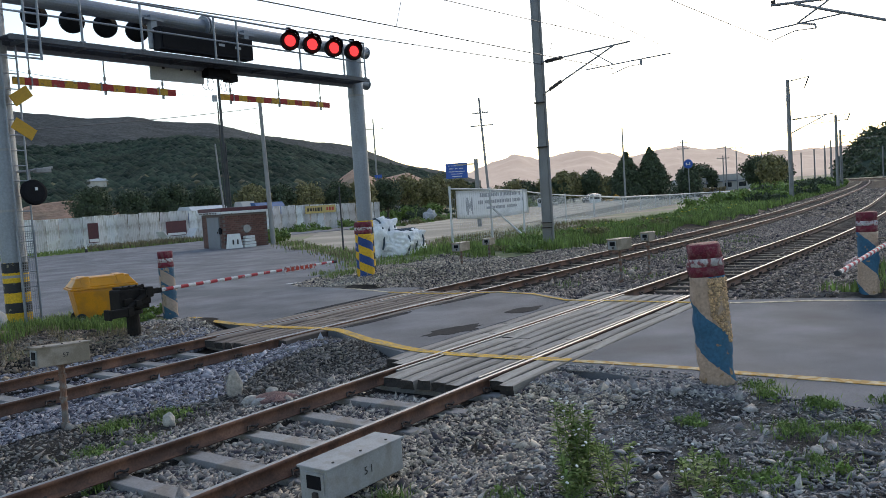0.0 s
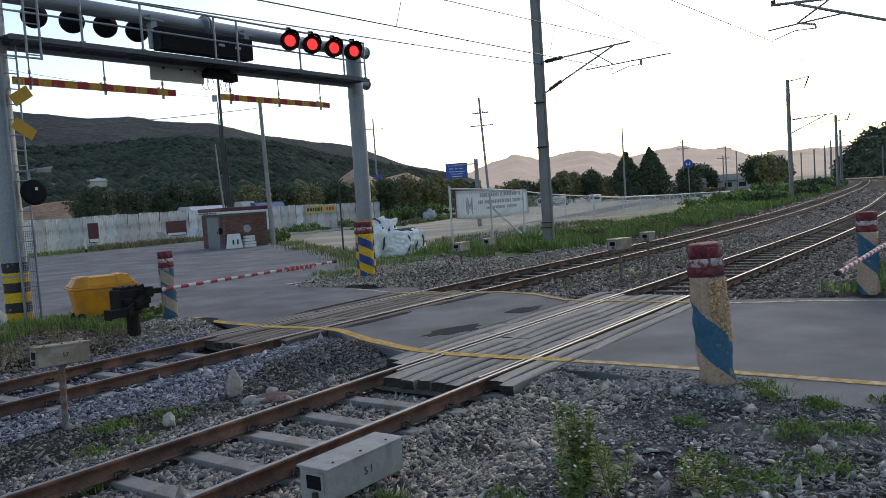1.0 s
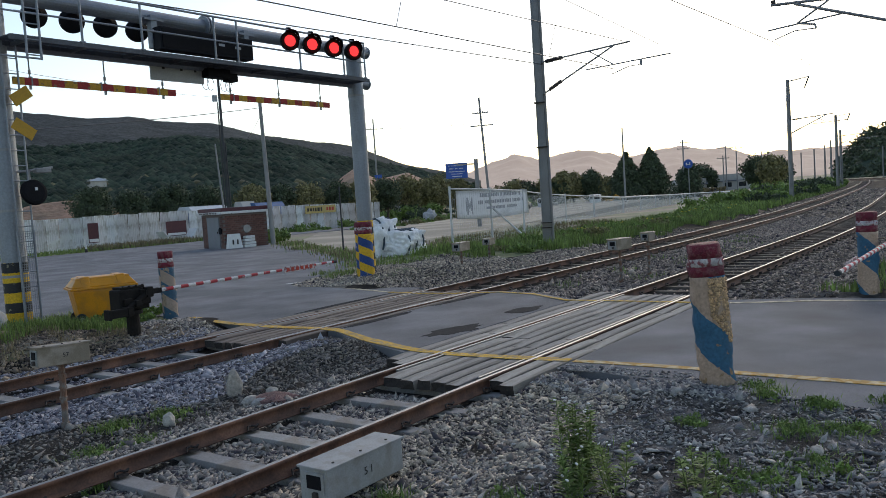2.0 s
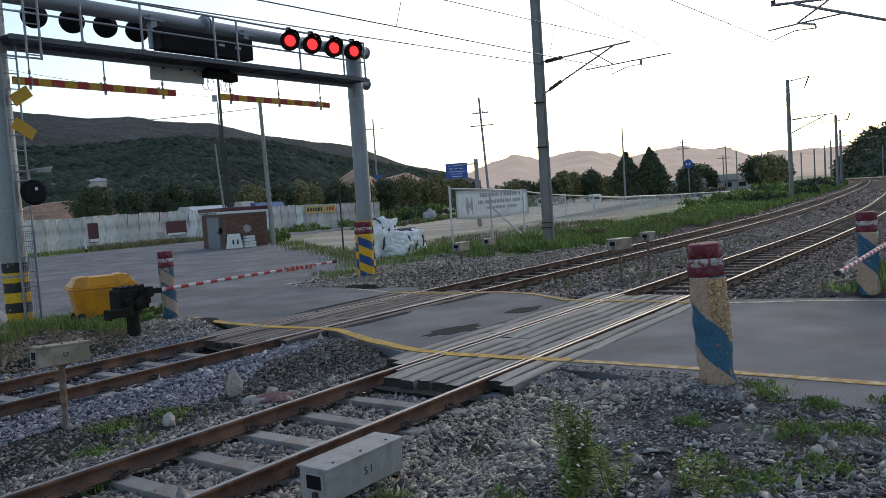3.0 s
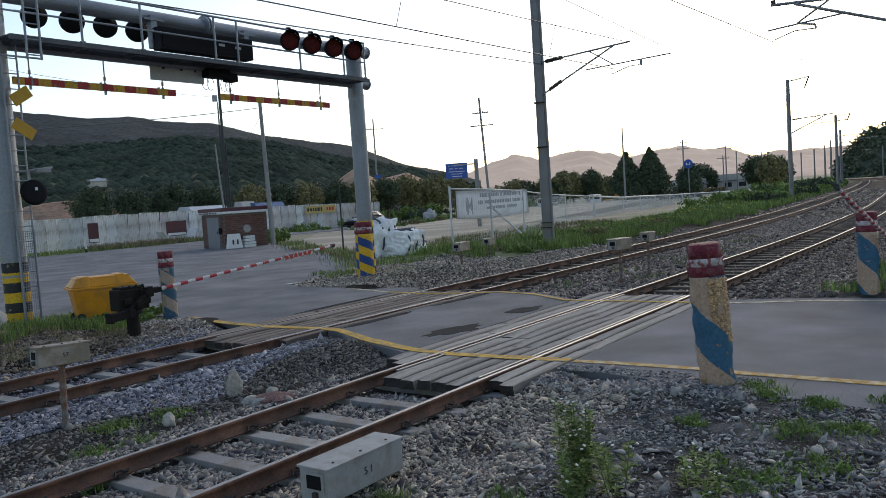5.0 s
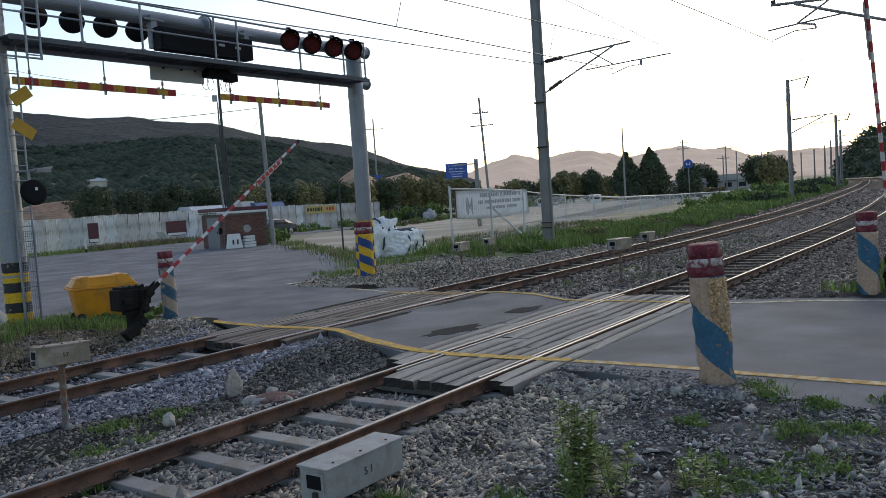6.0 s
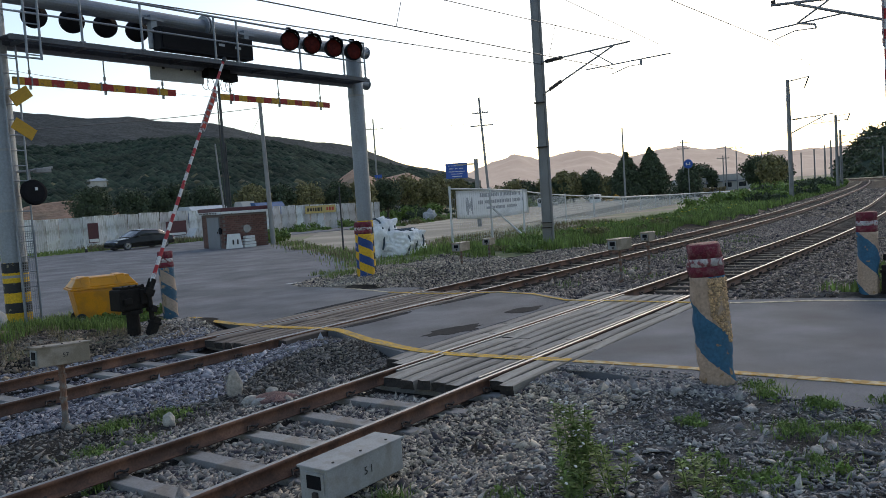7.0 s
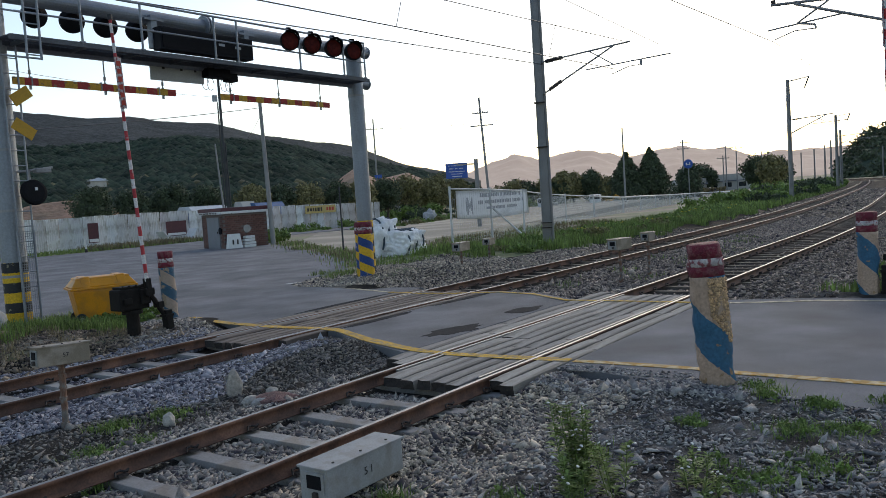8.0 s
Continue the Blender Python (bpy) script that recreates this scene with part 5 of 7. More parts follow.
# ---------------------------------------------------------------- overhead line
def tube_between(pts, r, name, parent, material, seg=8):
    bm = bmesh.new()
    path_rod(bm, pts, r, seg)
    return part(name, bm, material, parent)


def ribbed(a, b, r, name, parent):
    """A ribbed insulator between two points."""
    bm = bmesh.new()
    a, b = Vector(a), Vector(b)
    rod(bm, a, b, r * 0.5, seg=8)
    n_ = max(3, int((b - a).length / 0.07))
    for i in range(n_):
        p = a.lerp(b, (i + 0.5) / n_)
        d = (b - a).normalized() * 0.016
        rod(bm, p - d, p + d, r, seg=8)
    return tagged(part(name, bm, M["insulator"], parent), kind="stuff")


def mast(place, side, height, label, detail=True, arm=True, turn=0.0):
    """A catenary mast whose cantilever reaches towards side (+1: +y, -1: -y)."""
    t = thing("catenary_mast", place, label, "catenary mast", "catenary masts")
    t.matrix_basis = pose(*place, 0, 0, turn)
    bm = bmesh.new()
    w0, w1 = 0.36, 0.29
    half = [(-0.5, -0.5), (0.5, -0.5), (0.5, -0.44), (0.03, -0.44), (0.03, 0.44), (0.5, 0.44), (0.5, 0.5), (-0.5, 0.5), (-0.5, 0.44), (-0.03, 0.44), (-0.03, -0.44), (-0.5, -0.44)]
    low, top = [[bm.verts.new((a * w, b * w, z)) for a, b in half] for w, z in ((w0, -0.6), (w1, height))]
    for i in range(12):
        bm.faces.new((low[i], low[(i + 1) % 12], top[(i + 1) % 12], top[i]))
    bm.faces.new(low[::-1]), bm.faces.new(top)
    col = part("column", bm, M["mast_steel"], t)
    col.matrix_basis = pose(0, 0, 0, 0, 0, 28)
    if detail:
        for z in (0.9, 1.1, 4.2, 6.0):
            bm = bmesh.new()
            box(bm, (0.46, 0.46, 0.035), (0, 0, z), 0.005)
            b = part("clamp", bm, M["dark_iron"], t)
            b.matrix_basis = pose(0, 0, 0, 0, 0, 28)
        bm = bmesh.new()
        rod(bm, (0.11, -0.21, -0.3), (0.09, -0.17, height - 0.6), 0.07, 0.06, seg=10)
        part("conduit", bm, M["pole"], t)
    if arm:
        s = side
        k = 1.0 if detail else 1.35
        zt, zl = 7.6, 6.3
        ribbed((0, s * 0.38, zt + 0.01), (0, s * 1.15, zt + 0.06), 0.085, "insulator", t)
        ribbed((0, s * 0.48, zl + 0.16), (0, s * 1.05, zl + 0.45), 0.085, "insulator", t)
        tube_between([(0, s * 0.15, zt), (0, s * 4.0, 7.82)], k * 0.035, "top_tube", t, M["mast_steel"])
        tube_between([(0, s * 0.15, zl), (0, s * 3.4, 7.80)], k * 0.035, "strut", t, M["mast_steel"])
        tube_between([(0, s * 2.1, 7.02), (0, s * 5.55, 7.13)], k * 0.024, "registration_tube", t, M["mast_steel"])
        tube_between([(0, s * 2.3, 7.72), (0, s * 3.3, 7.06)], k * 0.022, "brace", t, M["mast_steel"])
        tube_between([(0, s * 4.4, 7.1), (0, s * 4.4, 6.88)], 0.05, "drop_bracket", t, M["mast_steel"])
        tube_between([(0, s * 4.4, 6.9), (0, s * 3.9, 6.9), (0, s * 3.2, 6.7)], k * 0.016, "steady_arm", t, M["mast_steel"])
        if not detail:
            tube_between([(0, 0, height - 0.2), (0, s * 2.0, height + 0.05)], 0.05, "feeder_bracket", t, M["mast_steel"])
            ribbed((0, s * 1.9, height), (0, s * 1.5, height - 1.0), 0.12, "insulator", t)
    return t


def sag(a, b, drop, n_=16):
    a, b = Vector(a), Vector(b)
    return [a.lerp(b, i / n_) - Vector((0, 0, drop * 4 * (i / n_) * (1 - i / n_))) for i in range(n_ + 1)]


def wire(pts, r, label, name="overhead_wire"):
    bm = bmesh.new()
    pts = [Vector(p) for p in pts]
    side = (pts[-1] - pts[0]).cross(Vector((0.3, 0.2, 1) if name != "dropper_wire" else (1, 0.3, 0))).normalized()
    up = (pts[-1] - pts[0]).cross(side).normalized()
    rings = [[bm.verts.new(p + side * r * math.cos(a) + up * r * math.sin(a)) for a in (0, 1.57, 3.14, 4.71)] for p in pts]
    for a, b in zip(rings, rings[1:]):
        for i in range(4):
            bm.faces.new((a[i], a[(i + 1) % 4], b[(i + 1) % 4], b[i]))
    bm.faces.new(rings[0]), bm.faces.new(rings[-1][::-1])
    return tagged(part(name, bm, M["wire"]), label, "wire", "overhead wires")


def overhead():
    mast((29.35, 10.62, -0.15), -1, 12.0, "tall grey steel catenary mast with cantilever beside grass")
    mast((83.6, 13.0, 0.0), -1, 11.5, "distant grey catenary mast among bushes", False)
    mast((132.5, 17.2, 0.0), -1, 10.8, "distant grey catenary mast on the curve", False, True, 6)
    mast((155.0, 20.4, 0.0), -1, 9.6, "distant thick catenary mast on the curve", False, False, 7)
    for x, y, h in ((180, 24.5, 10.4), (209, 31.5, 10.0), (240, 38.5, 10.0), (270, 47, 10.0), (300, 57, 10.0), (330, 70, 10.0)):
        mast((x, y, 0.0), -1, h, "far slender catenary mast on the curve", False, False, 10)
    for x, y, h in ((262, 22.5, 12.0), (225, 10.5, 12.0), (300, 32, 10)):
        mast((x, y, 0.0), 1, h, "far slender catenary mast before the knoll", False, False, 10)
    # the near track's cantilever, its mast beyond the road
    t = thing("catenary_mast", (27.0, -3.7, -0.1), "grey steel catenary mast with tube cantilever over the near track", "catenary mast", "catenary masts")
    bm = bmesh.new()
    box(bm, (0.32, 0.32, 12.0), (0, 0, 5.9), 0.02)
    part("column", bm, M["mast_steel"], t)
    for nm, pts, r in (("top_tube", [(0, 0.1, 7.35), (0, 4.68, 7.66)], 0.045), ("strut", [(0, 0.1, 6.1), (0, 4.0, 7.58)], 0.045), ("registration_tube", [(0, 2.68, 7.04), (0, 4.8, 6.89)], 0.026),
                       ("brace", [(0, 3.94, 6.97), (0, 2.9, 7.58)], 0.03), ("steady_arm", [(0, 3.4, 6.74), (0, 4.0, 6.76), (0, 4.6, 6.58)], 0.018), ("drop_bracket", [(0, 3.9, 6.96), (0, 3.42, 6.86), (0, 3.4, 6.72)], 0.03)):
        tube_between(pts, r, nm, t, M["mast_steel"])
    bm = bmesh.new()
    box(bm, (0.08, 0.12, 0.12), (0, 4.6, 7.74), 0.01)
    part("clamp", bm, M["dark_iron"], t)
    # wires of the far track, the near track and the feeders
    wire(sag((-25, 7.26, 6.04), (29.4, 7.26, 6.72), 0.0, 4), 0.016, "thin contact wire over the far track")
    wire(sag((-25, 6.97, 6.22), (29.4, 6.97, 7.76), 0.0, 8), 0.014, "thin messenger wire over the far track")
    wire(sag((29.4, 7.26, 6.72), (83.6, 9.9, 6.6), 0.0, 4), 0.009, "thin contact wire along the far track")
    wire(sag((29.4, 6.97, 7.76), (83.6, 9.6, 7.8), 0.6), 0.008, "thin messenger wire along the far track")
    wire(sag((83.6, 9.7, 7.8), (132.5, 14.0, 7.8), 0.6), 0.012, "thin far messenger wire")
    wire(sag((-25, 0.92, 5.56), (27, 0.92, 6.41), 0.0, 6), 0.014, "thin contact wire over the near track")
    wire(sag((-25, 5.54, 10.49), (29.4, 5.54, 7.40), 0.0, 8), 0.013, "thin wire falling to the mast's registration tube")
    wire(sag((27, 0.92, 6.41), (80, 3.5, 6.5), 0.0, 4), 0.009, "thin contact wire along the near track")
    wire(sag((-25, 10.4, 6.16), (29.3, 10.4, 7.37), 0.0, 6), 0.017, "thin feeder wire tied to the mast")
    for x, lo, hi in ((16.0, 6.55, 7.38), (24.0, 6.65, 7.6), (8.0, 6.45, 7.15)):
        wire([(x, 7.26, lo), (x, 6.97, hi)], 0.009, "thin dropper wire between two overhead wires", "dropper_wire")
    wire(sag((10, 27, 9.0), (39.4, 43, 10.8), 0.3), 0.010, "slack service wire to a yard pole", "service_wire")
    wire(sag((9.0, 27.5, 5.4), (36.0, 34.5, 8.85), 0.2), 0.02, "slack service cable to a yard pole", "service_wire")
    wire(sag((36.0, 34.5, 8.6), (39.6, 43.0, 6.0), 0.5), 0.014, "slack service cable between two poles", "service_wire")
    wire(sag((115.5, 93, 16.0), (150, 80, 18.5), 0.6), 0.03, "far power line between poles", "service_wire")


# ---------------------------------------------------------------- poles and signs
def pole(place, h, r, label, arms=(), material="pole", lean=(0, 0), extra=False, turn=-50):
    t = thing("utility_pole", place, label, "utility pole", "utility poles")
    t.matrix_basis = pose(*place, lean[0], lean[1], turn)
    bm = bmesh.new()
    rod(bm, (0, 0, -1.2), (0, 0, h), r, r * 0.62, 12)
    part("shaft", bm, M[material], t)
    for z, w in arms:
        bm = bmesh.new()
        box(bm, (w, 0.13, 0.14), (0, 0, h - z))
        a = part("crossarm", bm, M["mast_steel"], t)
        for o in (-0.45, -0.15, 0.15, 0.45):
            bm = bmesh.new()
            lathe(bm, [(0.04, 0), (0.08, 0.04), (0.05, 0.1), (0.08, 0.14), (0.03, 0.22)], 8, Matrix.Translation((w * o, 0, h - z + 0.04)))
            part("insulator", bm, M["pole"], a)
    if extra:
        for k, o in enumerate((-0.24, 0.22)):
            bm = bmesh.new()
            rod(bm, (o, 0, -0.3), (o * 0.7, 0, h - 2.5 - 3 * k), 0.05, seg=8)
            part("conduit", bm, M[material], t)
        bm = bmesh.new()
        box(bm, (0.35, 0.3, 0.45), (-0.35, 0, h - 2.2), 0.02)
        part("meter_box", bm, M["grey_plate"], t)
    return t


def poles_and_signs():
    pole((39.35, 42.7, -0.3), 13.2, 0.14, "dark steel pole with cables behind the booth", (), "dark_pole", extra=True)
    pole((38.65, 42.15, -0.3), 7.6, 0.09, "short grey pole leaning by the dark pole", (), "pole", (0, -3))
    pole((35.7, 34.1, -0.3), 9.6, 0.17, "grey concrete pole beside the brick booth", (), "pole", (0, -1))
    pole((114.9, 92.2, -0.6), 18.4, 0.2, "far grey power pole with a crossarm", ((1.9, 3.6),))
    pole((93.3, 53.9, -0.6), 16.2, 0.2, "leaning power pole with two crossarms", ((2.1, 2.2), (3.8, 3.2)), lean=(0, -2.5))
    pole((113.6, 42.9, -0.6), 11.6, 0.17, "slim lamp pole behind the lot", ())
    pole((178.5, 56.3, -0.6), 12.4, 0.22, "power pole with crossarms beside a road", ((0.6, 3.4), (2.0, 2.6)))
    pole((225, 60.6, -0.6), 12.2, 0.22, "far power pole with a crossarm", ((0.6, 4.5),))
    pole((216.5, 55.4, -0.6), 11.6, 0.2, "far power pole beside another", ((0.6, 3.5),))
    pole((209.8, 47.4, -0.6), 9.4, 0.2, "far short pole by a tree", ())
    pole((190, 51, -0.6), 8.5, 0.18, "far pole with small crossarm", ((0.6, 3.0),))
    pole((27.95, 20.75, -0.1), 3.2, 0.05, "thin green metal post in weeds", (), "dark_pole")
    pole((24.4, 43.0, -0.1), 3.2, 0.05, "thin leaning stay by the hoarding", (), "pole", (6, -6))
    # direction sign on an arm
    t = thing("road_sign", (50.4, 27.7, -0.5), "blue direction sign on a grey pole with an arm", "road sign")
    bm = bmesh.new()
    rod(bm, (0, 0, 0), (0, 0, 5.5), 0.17, 0.15, 12)
    part("pole", bm, M["pole"], t)
    bm = bmesh.new()
    rod(bm, (0, 0, 5.15), (-1.0, 1.1, 5.15), 0.05, seg=8)
    part("arm", bm, M["pole"], t)
    bm = bmesh.new()
    box(bm, (1.62, 0.05, 1.12), (0, 0, 0), 0.01)
    p = part("panel", bm, M["sign_blue"], t)
    p.matrix_basis = pose(-0.86, 1.2, 4.72, 0, 0, -54)
    for z, w, h in ((0.38, 1.2, 0.09), (0.16, 1.1, 0.13), (-0.06, 1.2, 0.10), (-0.24, 0.9, 0.08), (-0.42, 0.7, 0.1)):
        bars("lettering", 1, w, h, M["white_paint"], p, (0, -0.03, z), Matrix(), int(z * 100) + 60)
    t = thing("round_sign", (149.2, 45.3, -0.7), "round blue sign on a slim pole", "sign")
    bm = bmesh.new()
    rod(bm, (0, 0, 0), (0, 0, 6), 0.1, seg=10)
    part("pole", bm, M["pole"], t)
    bm = bmesh.new()
    rod(bm, (0.03, 0, 6.4), (-0.12, 0, 6.4), 0.85, seg=28)
    part("disc", bm, M["sign_blue"], t)
    bm = bmesh.new()
    box(bm, (0.03, 0.85, 0.16), (-0.14, 0, 6.3))
    box(bm, (0.03, 0.2, 0.5), (-0.14, 0.3, 6.4))
    box(bm, (0.03, 0.2, 0.5), (-0.14, -0.3, 6.4))
    part("emblem", bm, M["white_paint"], t)
    t = thing("small_sign", (114.6, 91.6, -0.6), "small blue sign plate on a pole", "sign")
    bm = bmesh.new()
    box(bm, (0.06, 1.7, 0.8), (0, 0, 7.6), 0.01)
    part("plate", bm, M["sign_blue"], t)
    bm = bmesh.new()
    rod(bm, (0.1, 0.4, 0), (0.1, 0.4, 8), 0.09, seg=8)
    part("pole", bm, M["pole"], t)


# ---------------------------------------------------------------- booth and hoarding
def booth():
    t = thing("guard_booth", (32.8, 35.3, -0.06), "small brick guard booth with grey door and flat roof", "booth")
    t.matrix_basis = pose(32.8, 35.3, -0.06, 0, 0, -14)
    W, D, H = 3.05, 3.3, 2.2
    bm = bmesh.new()
    box(bm, (W - 0.06, 0.2, H), (W / 2, 0.13, H / 2))
    box(bm, (0.2, D - 0.3, H), (0.13, D / 2 + 0.1, H / 2))
    box(bm, (W - 0.06, 0.2, H), (W / 2, D - 0.1, H / 2))
    box(bm, (0.2, D - 0.3, H), (W - 0.13, D / 2 + 0.1, H / 2))
    wall = part("wall", bm, M["mortar"], t)
    bm = bmesh.new()
    box(bm, (W + 0.5, D + 0.5, 0.14), (W / 2, D / 2, H + 0.09), 0.02)
    roof = part("roof", bm, M["white_paint"], t, "pale roof slab")
    bm = bmesh.new()
    box(bm, (W + 0.3, D + 0.3, 0.24), (W / 2, D / 2, H + 0.28), 0.03)
    part("parapet", bm, M["maroon"], roof)
    bm = bmesh.new()
    box(bm, (0.05, 1.75, 2.0), (0.0, 1.55, 1.02), 0.01)
    door = part("door", bm, M["door_grey"], t)
    bm = bmesh.new()
    rod(bm, (-0.05, 0.85, 1.0), (-0.05, 0.85, 1.12), 0.04, seg=8)
    part("handle", bm, M["dark_iron"], door)
    bm = bmesh.new()
    rod(bm, (-0.02, 0.45, 1.15), (-0.08, 0.45, 1.15), 0.22, seg=18)
    part("wall_lamp", bm, M["black_paint"], t)
    bm = bmesh.new()
    lathe(bm, [(0.17, 0.0), (0.25, 0.02), (0.25, 0.08), (0.17, 0.08)], 20, Matrix.Translation((1.55, 0.02, 1.2)) @ Matrix.Rotation(radians(90), 4, "X"))
    win = part("round_window", bm, M["concrete"], t)
    bm = bmesh.new()
    rod(bm, (1.55, 0.03, 1.2), (1.55, -0.03, 1.2), 0.17, seg=20)
    part("pane", bm, M["grey_plate"], win)
    bars("letter_band", 1, 2.6, 0.14, M["dark_iron"], t, (-0.27, D / 2, H + 0.09), Matrix.Rotation(radians(-90), 4, "Z"), 5)
    # brick courses of the front and of the strip beside the door
    bw, bh = 0.3, 0.13
    bm = bmesh.new()
    box(bm, (bw - 0.015, 0.05, bh - 0.014), (0, 0, 0), 0.006)
    me = bpy.data.meshes.new("brick")
    bm.to_mesh(me), bm.free()
    me.materials.append(M["brick"])
    for r_ in range(int(H / bh)):
        k = 0
        while True:
            x = bw / 2 + k * bw + (bw / 2 if r_ % 2 else 0) - 0.02
            if x > W - 0.1:
                break
            if math.hypot(x - 1.55, bh * (r_ + 0.5) - 1.2) > 0.3:
                ob = new("brick", me)
                ob.parent, ob.matrix_basis = wall, pose(x, 0.02, bh * (r_ + 0.5))
            k += 1
        for y in (0.3, 2.65, 2.95):
            ob = new("brick", me)
            ob.parent, ob.matrix_basis = wall, pose(0.02, y + (0.08 if r_ % 2 else 0), bh * (r_ + 0.5), 0, 0, 90)
    # white crates at the wall
    for i, (x, y, w, h) in enumerate(((0.35, -0.55, 0.95, 0.92), (1.35, -0.55, 0.85, 0.75))):
        c = thing("plastic_barrier" if i == 0 else "block_stack", (0, 0, 0), "white plastic road barrier by the booth" if i == 0 else "stack of pale kerb blocks by the booth", "barrier" if i == 0 else "blocks")
        c.matrix_basis = t.matrix_basis @ pose(x, y, 0.02)
        if i == 0:
            bm = bmesh.new()
            vs = box(bm, (w, 0.45, h), (0, 0, h / 2), 0.05)
            for v in vs:
                if v.co.z > h * 0.6:
                    v.co.y *= 0.6
                    v.co.x *= 0.8
            b = part("body", bm, M["white_paint"], c)
            for o in (-0.16, 0.14):
                bm = bmesh.new()
                box(bm, (0.1, 0.03, 0.3), (o, -0.22, h * 0.45), 0.01)
                part("mark", bm, M["dark_iron"], b)
        else:
            for k in range(4):
                bm = bmesh.new()
                box(bm, (w * (0.95 - 0.06 * k), 0.4, h / 4 - 0.03), (0.03 * (k % 2), 0, h / 4 * (k + 0.5)), 0.02)
                part("block", bm, M["white_paint"], c)


def hoarding():
    t = thing("hoarding_fence", (0, 0, 0), "grey corrugated steel hoarding with dents and stains", "fence")
    bm = bmesh.new()
    n_ = 12
    pts = [(-0.5 + i / n_, 0.035 * (1 if (i // 1) % 2 else -1)) for i in range(n_ + 1)]
    lo = [bm.verts.new((x, y, 0)) for x, y in pts]
    hi = [bm.verts.new((x, y, 2.8)) for x, y in pts]
    for i in range(n_):
        bm.faces.new((lo[i], lo[i + 1], hi[i + 1], hi[i]))
    bmesh.ops.solidify(bm, geom=list(bm.faces), thickness=0.006)
    me = bpy.data.meshes.new("panel")
    bm.to_mesh(me), bm.free()
    me.materials.append(M["hoarding"])
    rnd = random.Random(4)
    for i in range(58):
        x = 14 + i * 1.0
        y = 56.5 - 0.02 * i
        ob = new("panel", me)
        ob.parent = t
        ob.matrix_basis = pose(x, y + rnd.uniform(-0.03, 0.03), float(ground_z(x, y)) - 0.1 + rnd.uniform(-0.05, 0.05), rnd.uniform(-1.5, 1.5), rnd.uniform(-0.8, 0.8), rnd.uniform(-2, 2))
    for i in range(15):
        bm = bmesh.new()
        rod(bm, (14 + 4 * i, 56.7, -0.6), (14 + 4 * i, 56.7, 2.6), 0.04, seg=8)
        part("post", bm, M["mast_steel"], t)
    bm = bmesh.new()
    box(bm, (58, 0.05, 0.05), (43, 56.4, 2.2))
    part("rail", bm, M["mast_steel"], t)
    # notices on it
    for x, w, h, m_ in ((36.3, 0.9, 1.6, "maroon"), (44.1, 2.1, 1.3, "maroon")):
        p = thing("notice_board", (x, 56.66 - 0.02 * x, 0.5), "dark red notice board on the hoarding", "notice board", "notices")
        bm = bmesh.new()
        box(bm, (w, 0.04, h), (0, 0, h / 2), 0.01)
        b = part("board", bm, M[m_], p)
        bm = bmesh.new()
        box(bm, (w * 0.9, 0.02, h * 0.16), (0, -0.03, h * 0.12))
        part("strip", bm, M["white_paint"], b)
    p = thing("banner_sign", (62.0, 55.42, 1.35), "yellow banner with dark lettering on the hoarding", "banner")
    bm = bmesh.new()
    box(bm, (4.6, 0.03, 0.8), (0, 0, 0.62), 0.01)
    b = part("cloth", bm, M["poster"], p)
    bars("lettering", 1, 2.3, 0.6, M["dark_iron"], b, (-0.9, -0.02, 0.62), Matrix(), 3)
    bars("lettering", 1, 1.6, 0.6, M["red_ink"], b, (1.25, -0.02, 0.62), Matrix(), 4)
    # leaning boards, marker post
    for x, r_ in ((42.6, -38), (44.6, 35)):
        p = thing("loose_board", (x, 55.0, 0.0), "pale loose board leaning in the grass by the hoarding", "board", "loose boards")
        bm = bmesh.new()
        box(bm, (0.08, 1.2, 1.5), (0, 0, 0.55), 0.02)
        q = part("panel", bm, M["hoarding"], p)
        q.matrix_basis = pose(0, 0, 0, 0, r_, 0)
    p = thing("marker_post", (32.7, 51.0, -0.05), "thin white marker post with a dark foot", "post")
    bm = bmesh.new()
    rod(bm, (0, 0, 0.25), (-0.1, 0, 1.1), 0.08, 0.06, 10)
    part("post", bm, M["white_paint"], p)
    bm = bmesh.new()
    rod(bm, (0, 0, 0), (0, 0, 0.28), 0.1, seg=10)
    part("foot", bm, M["dark_iron"], p)


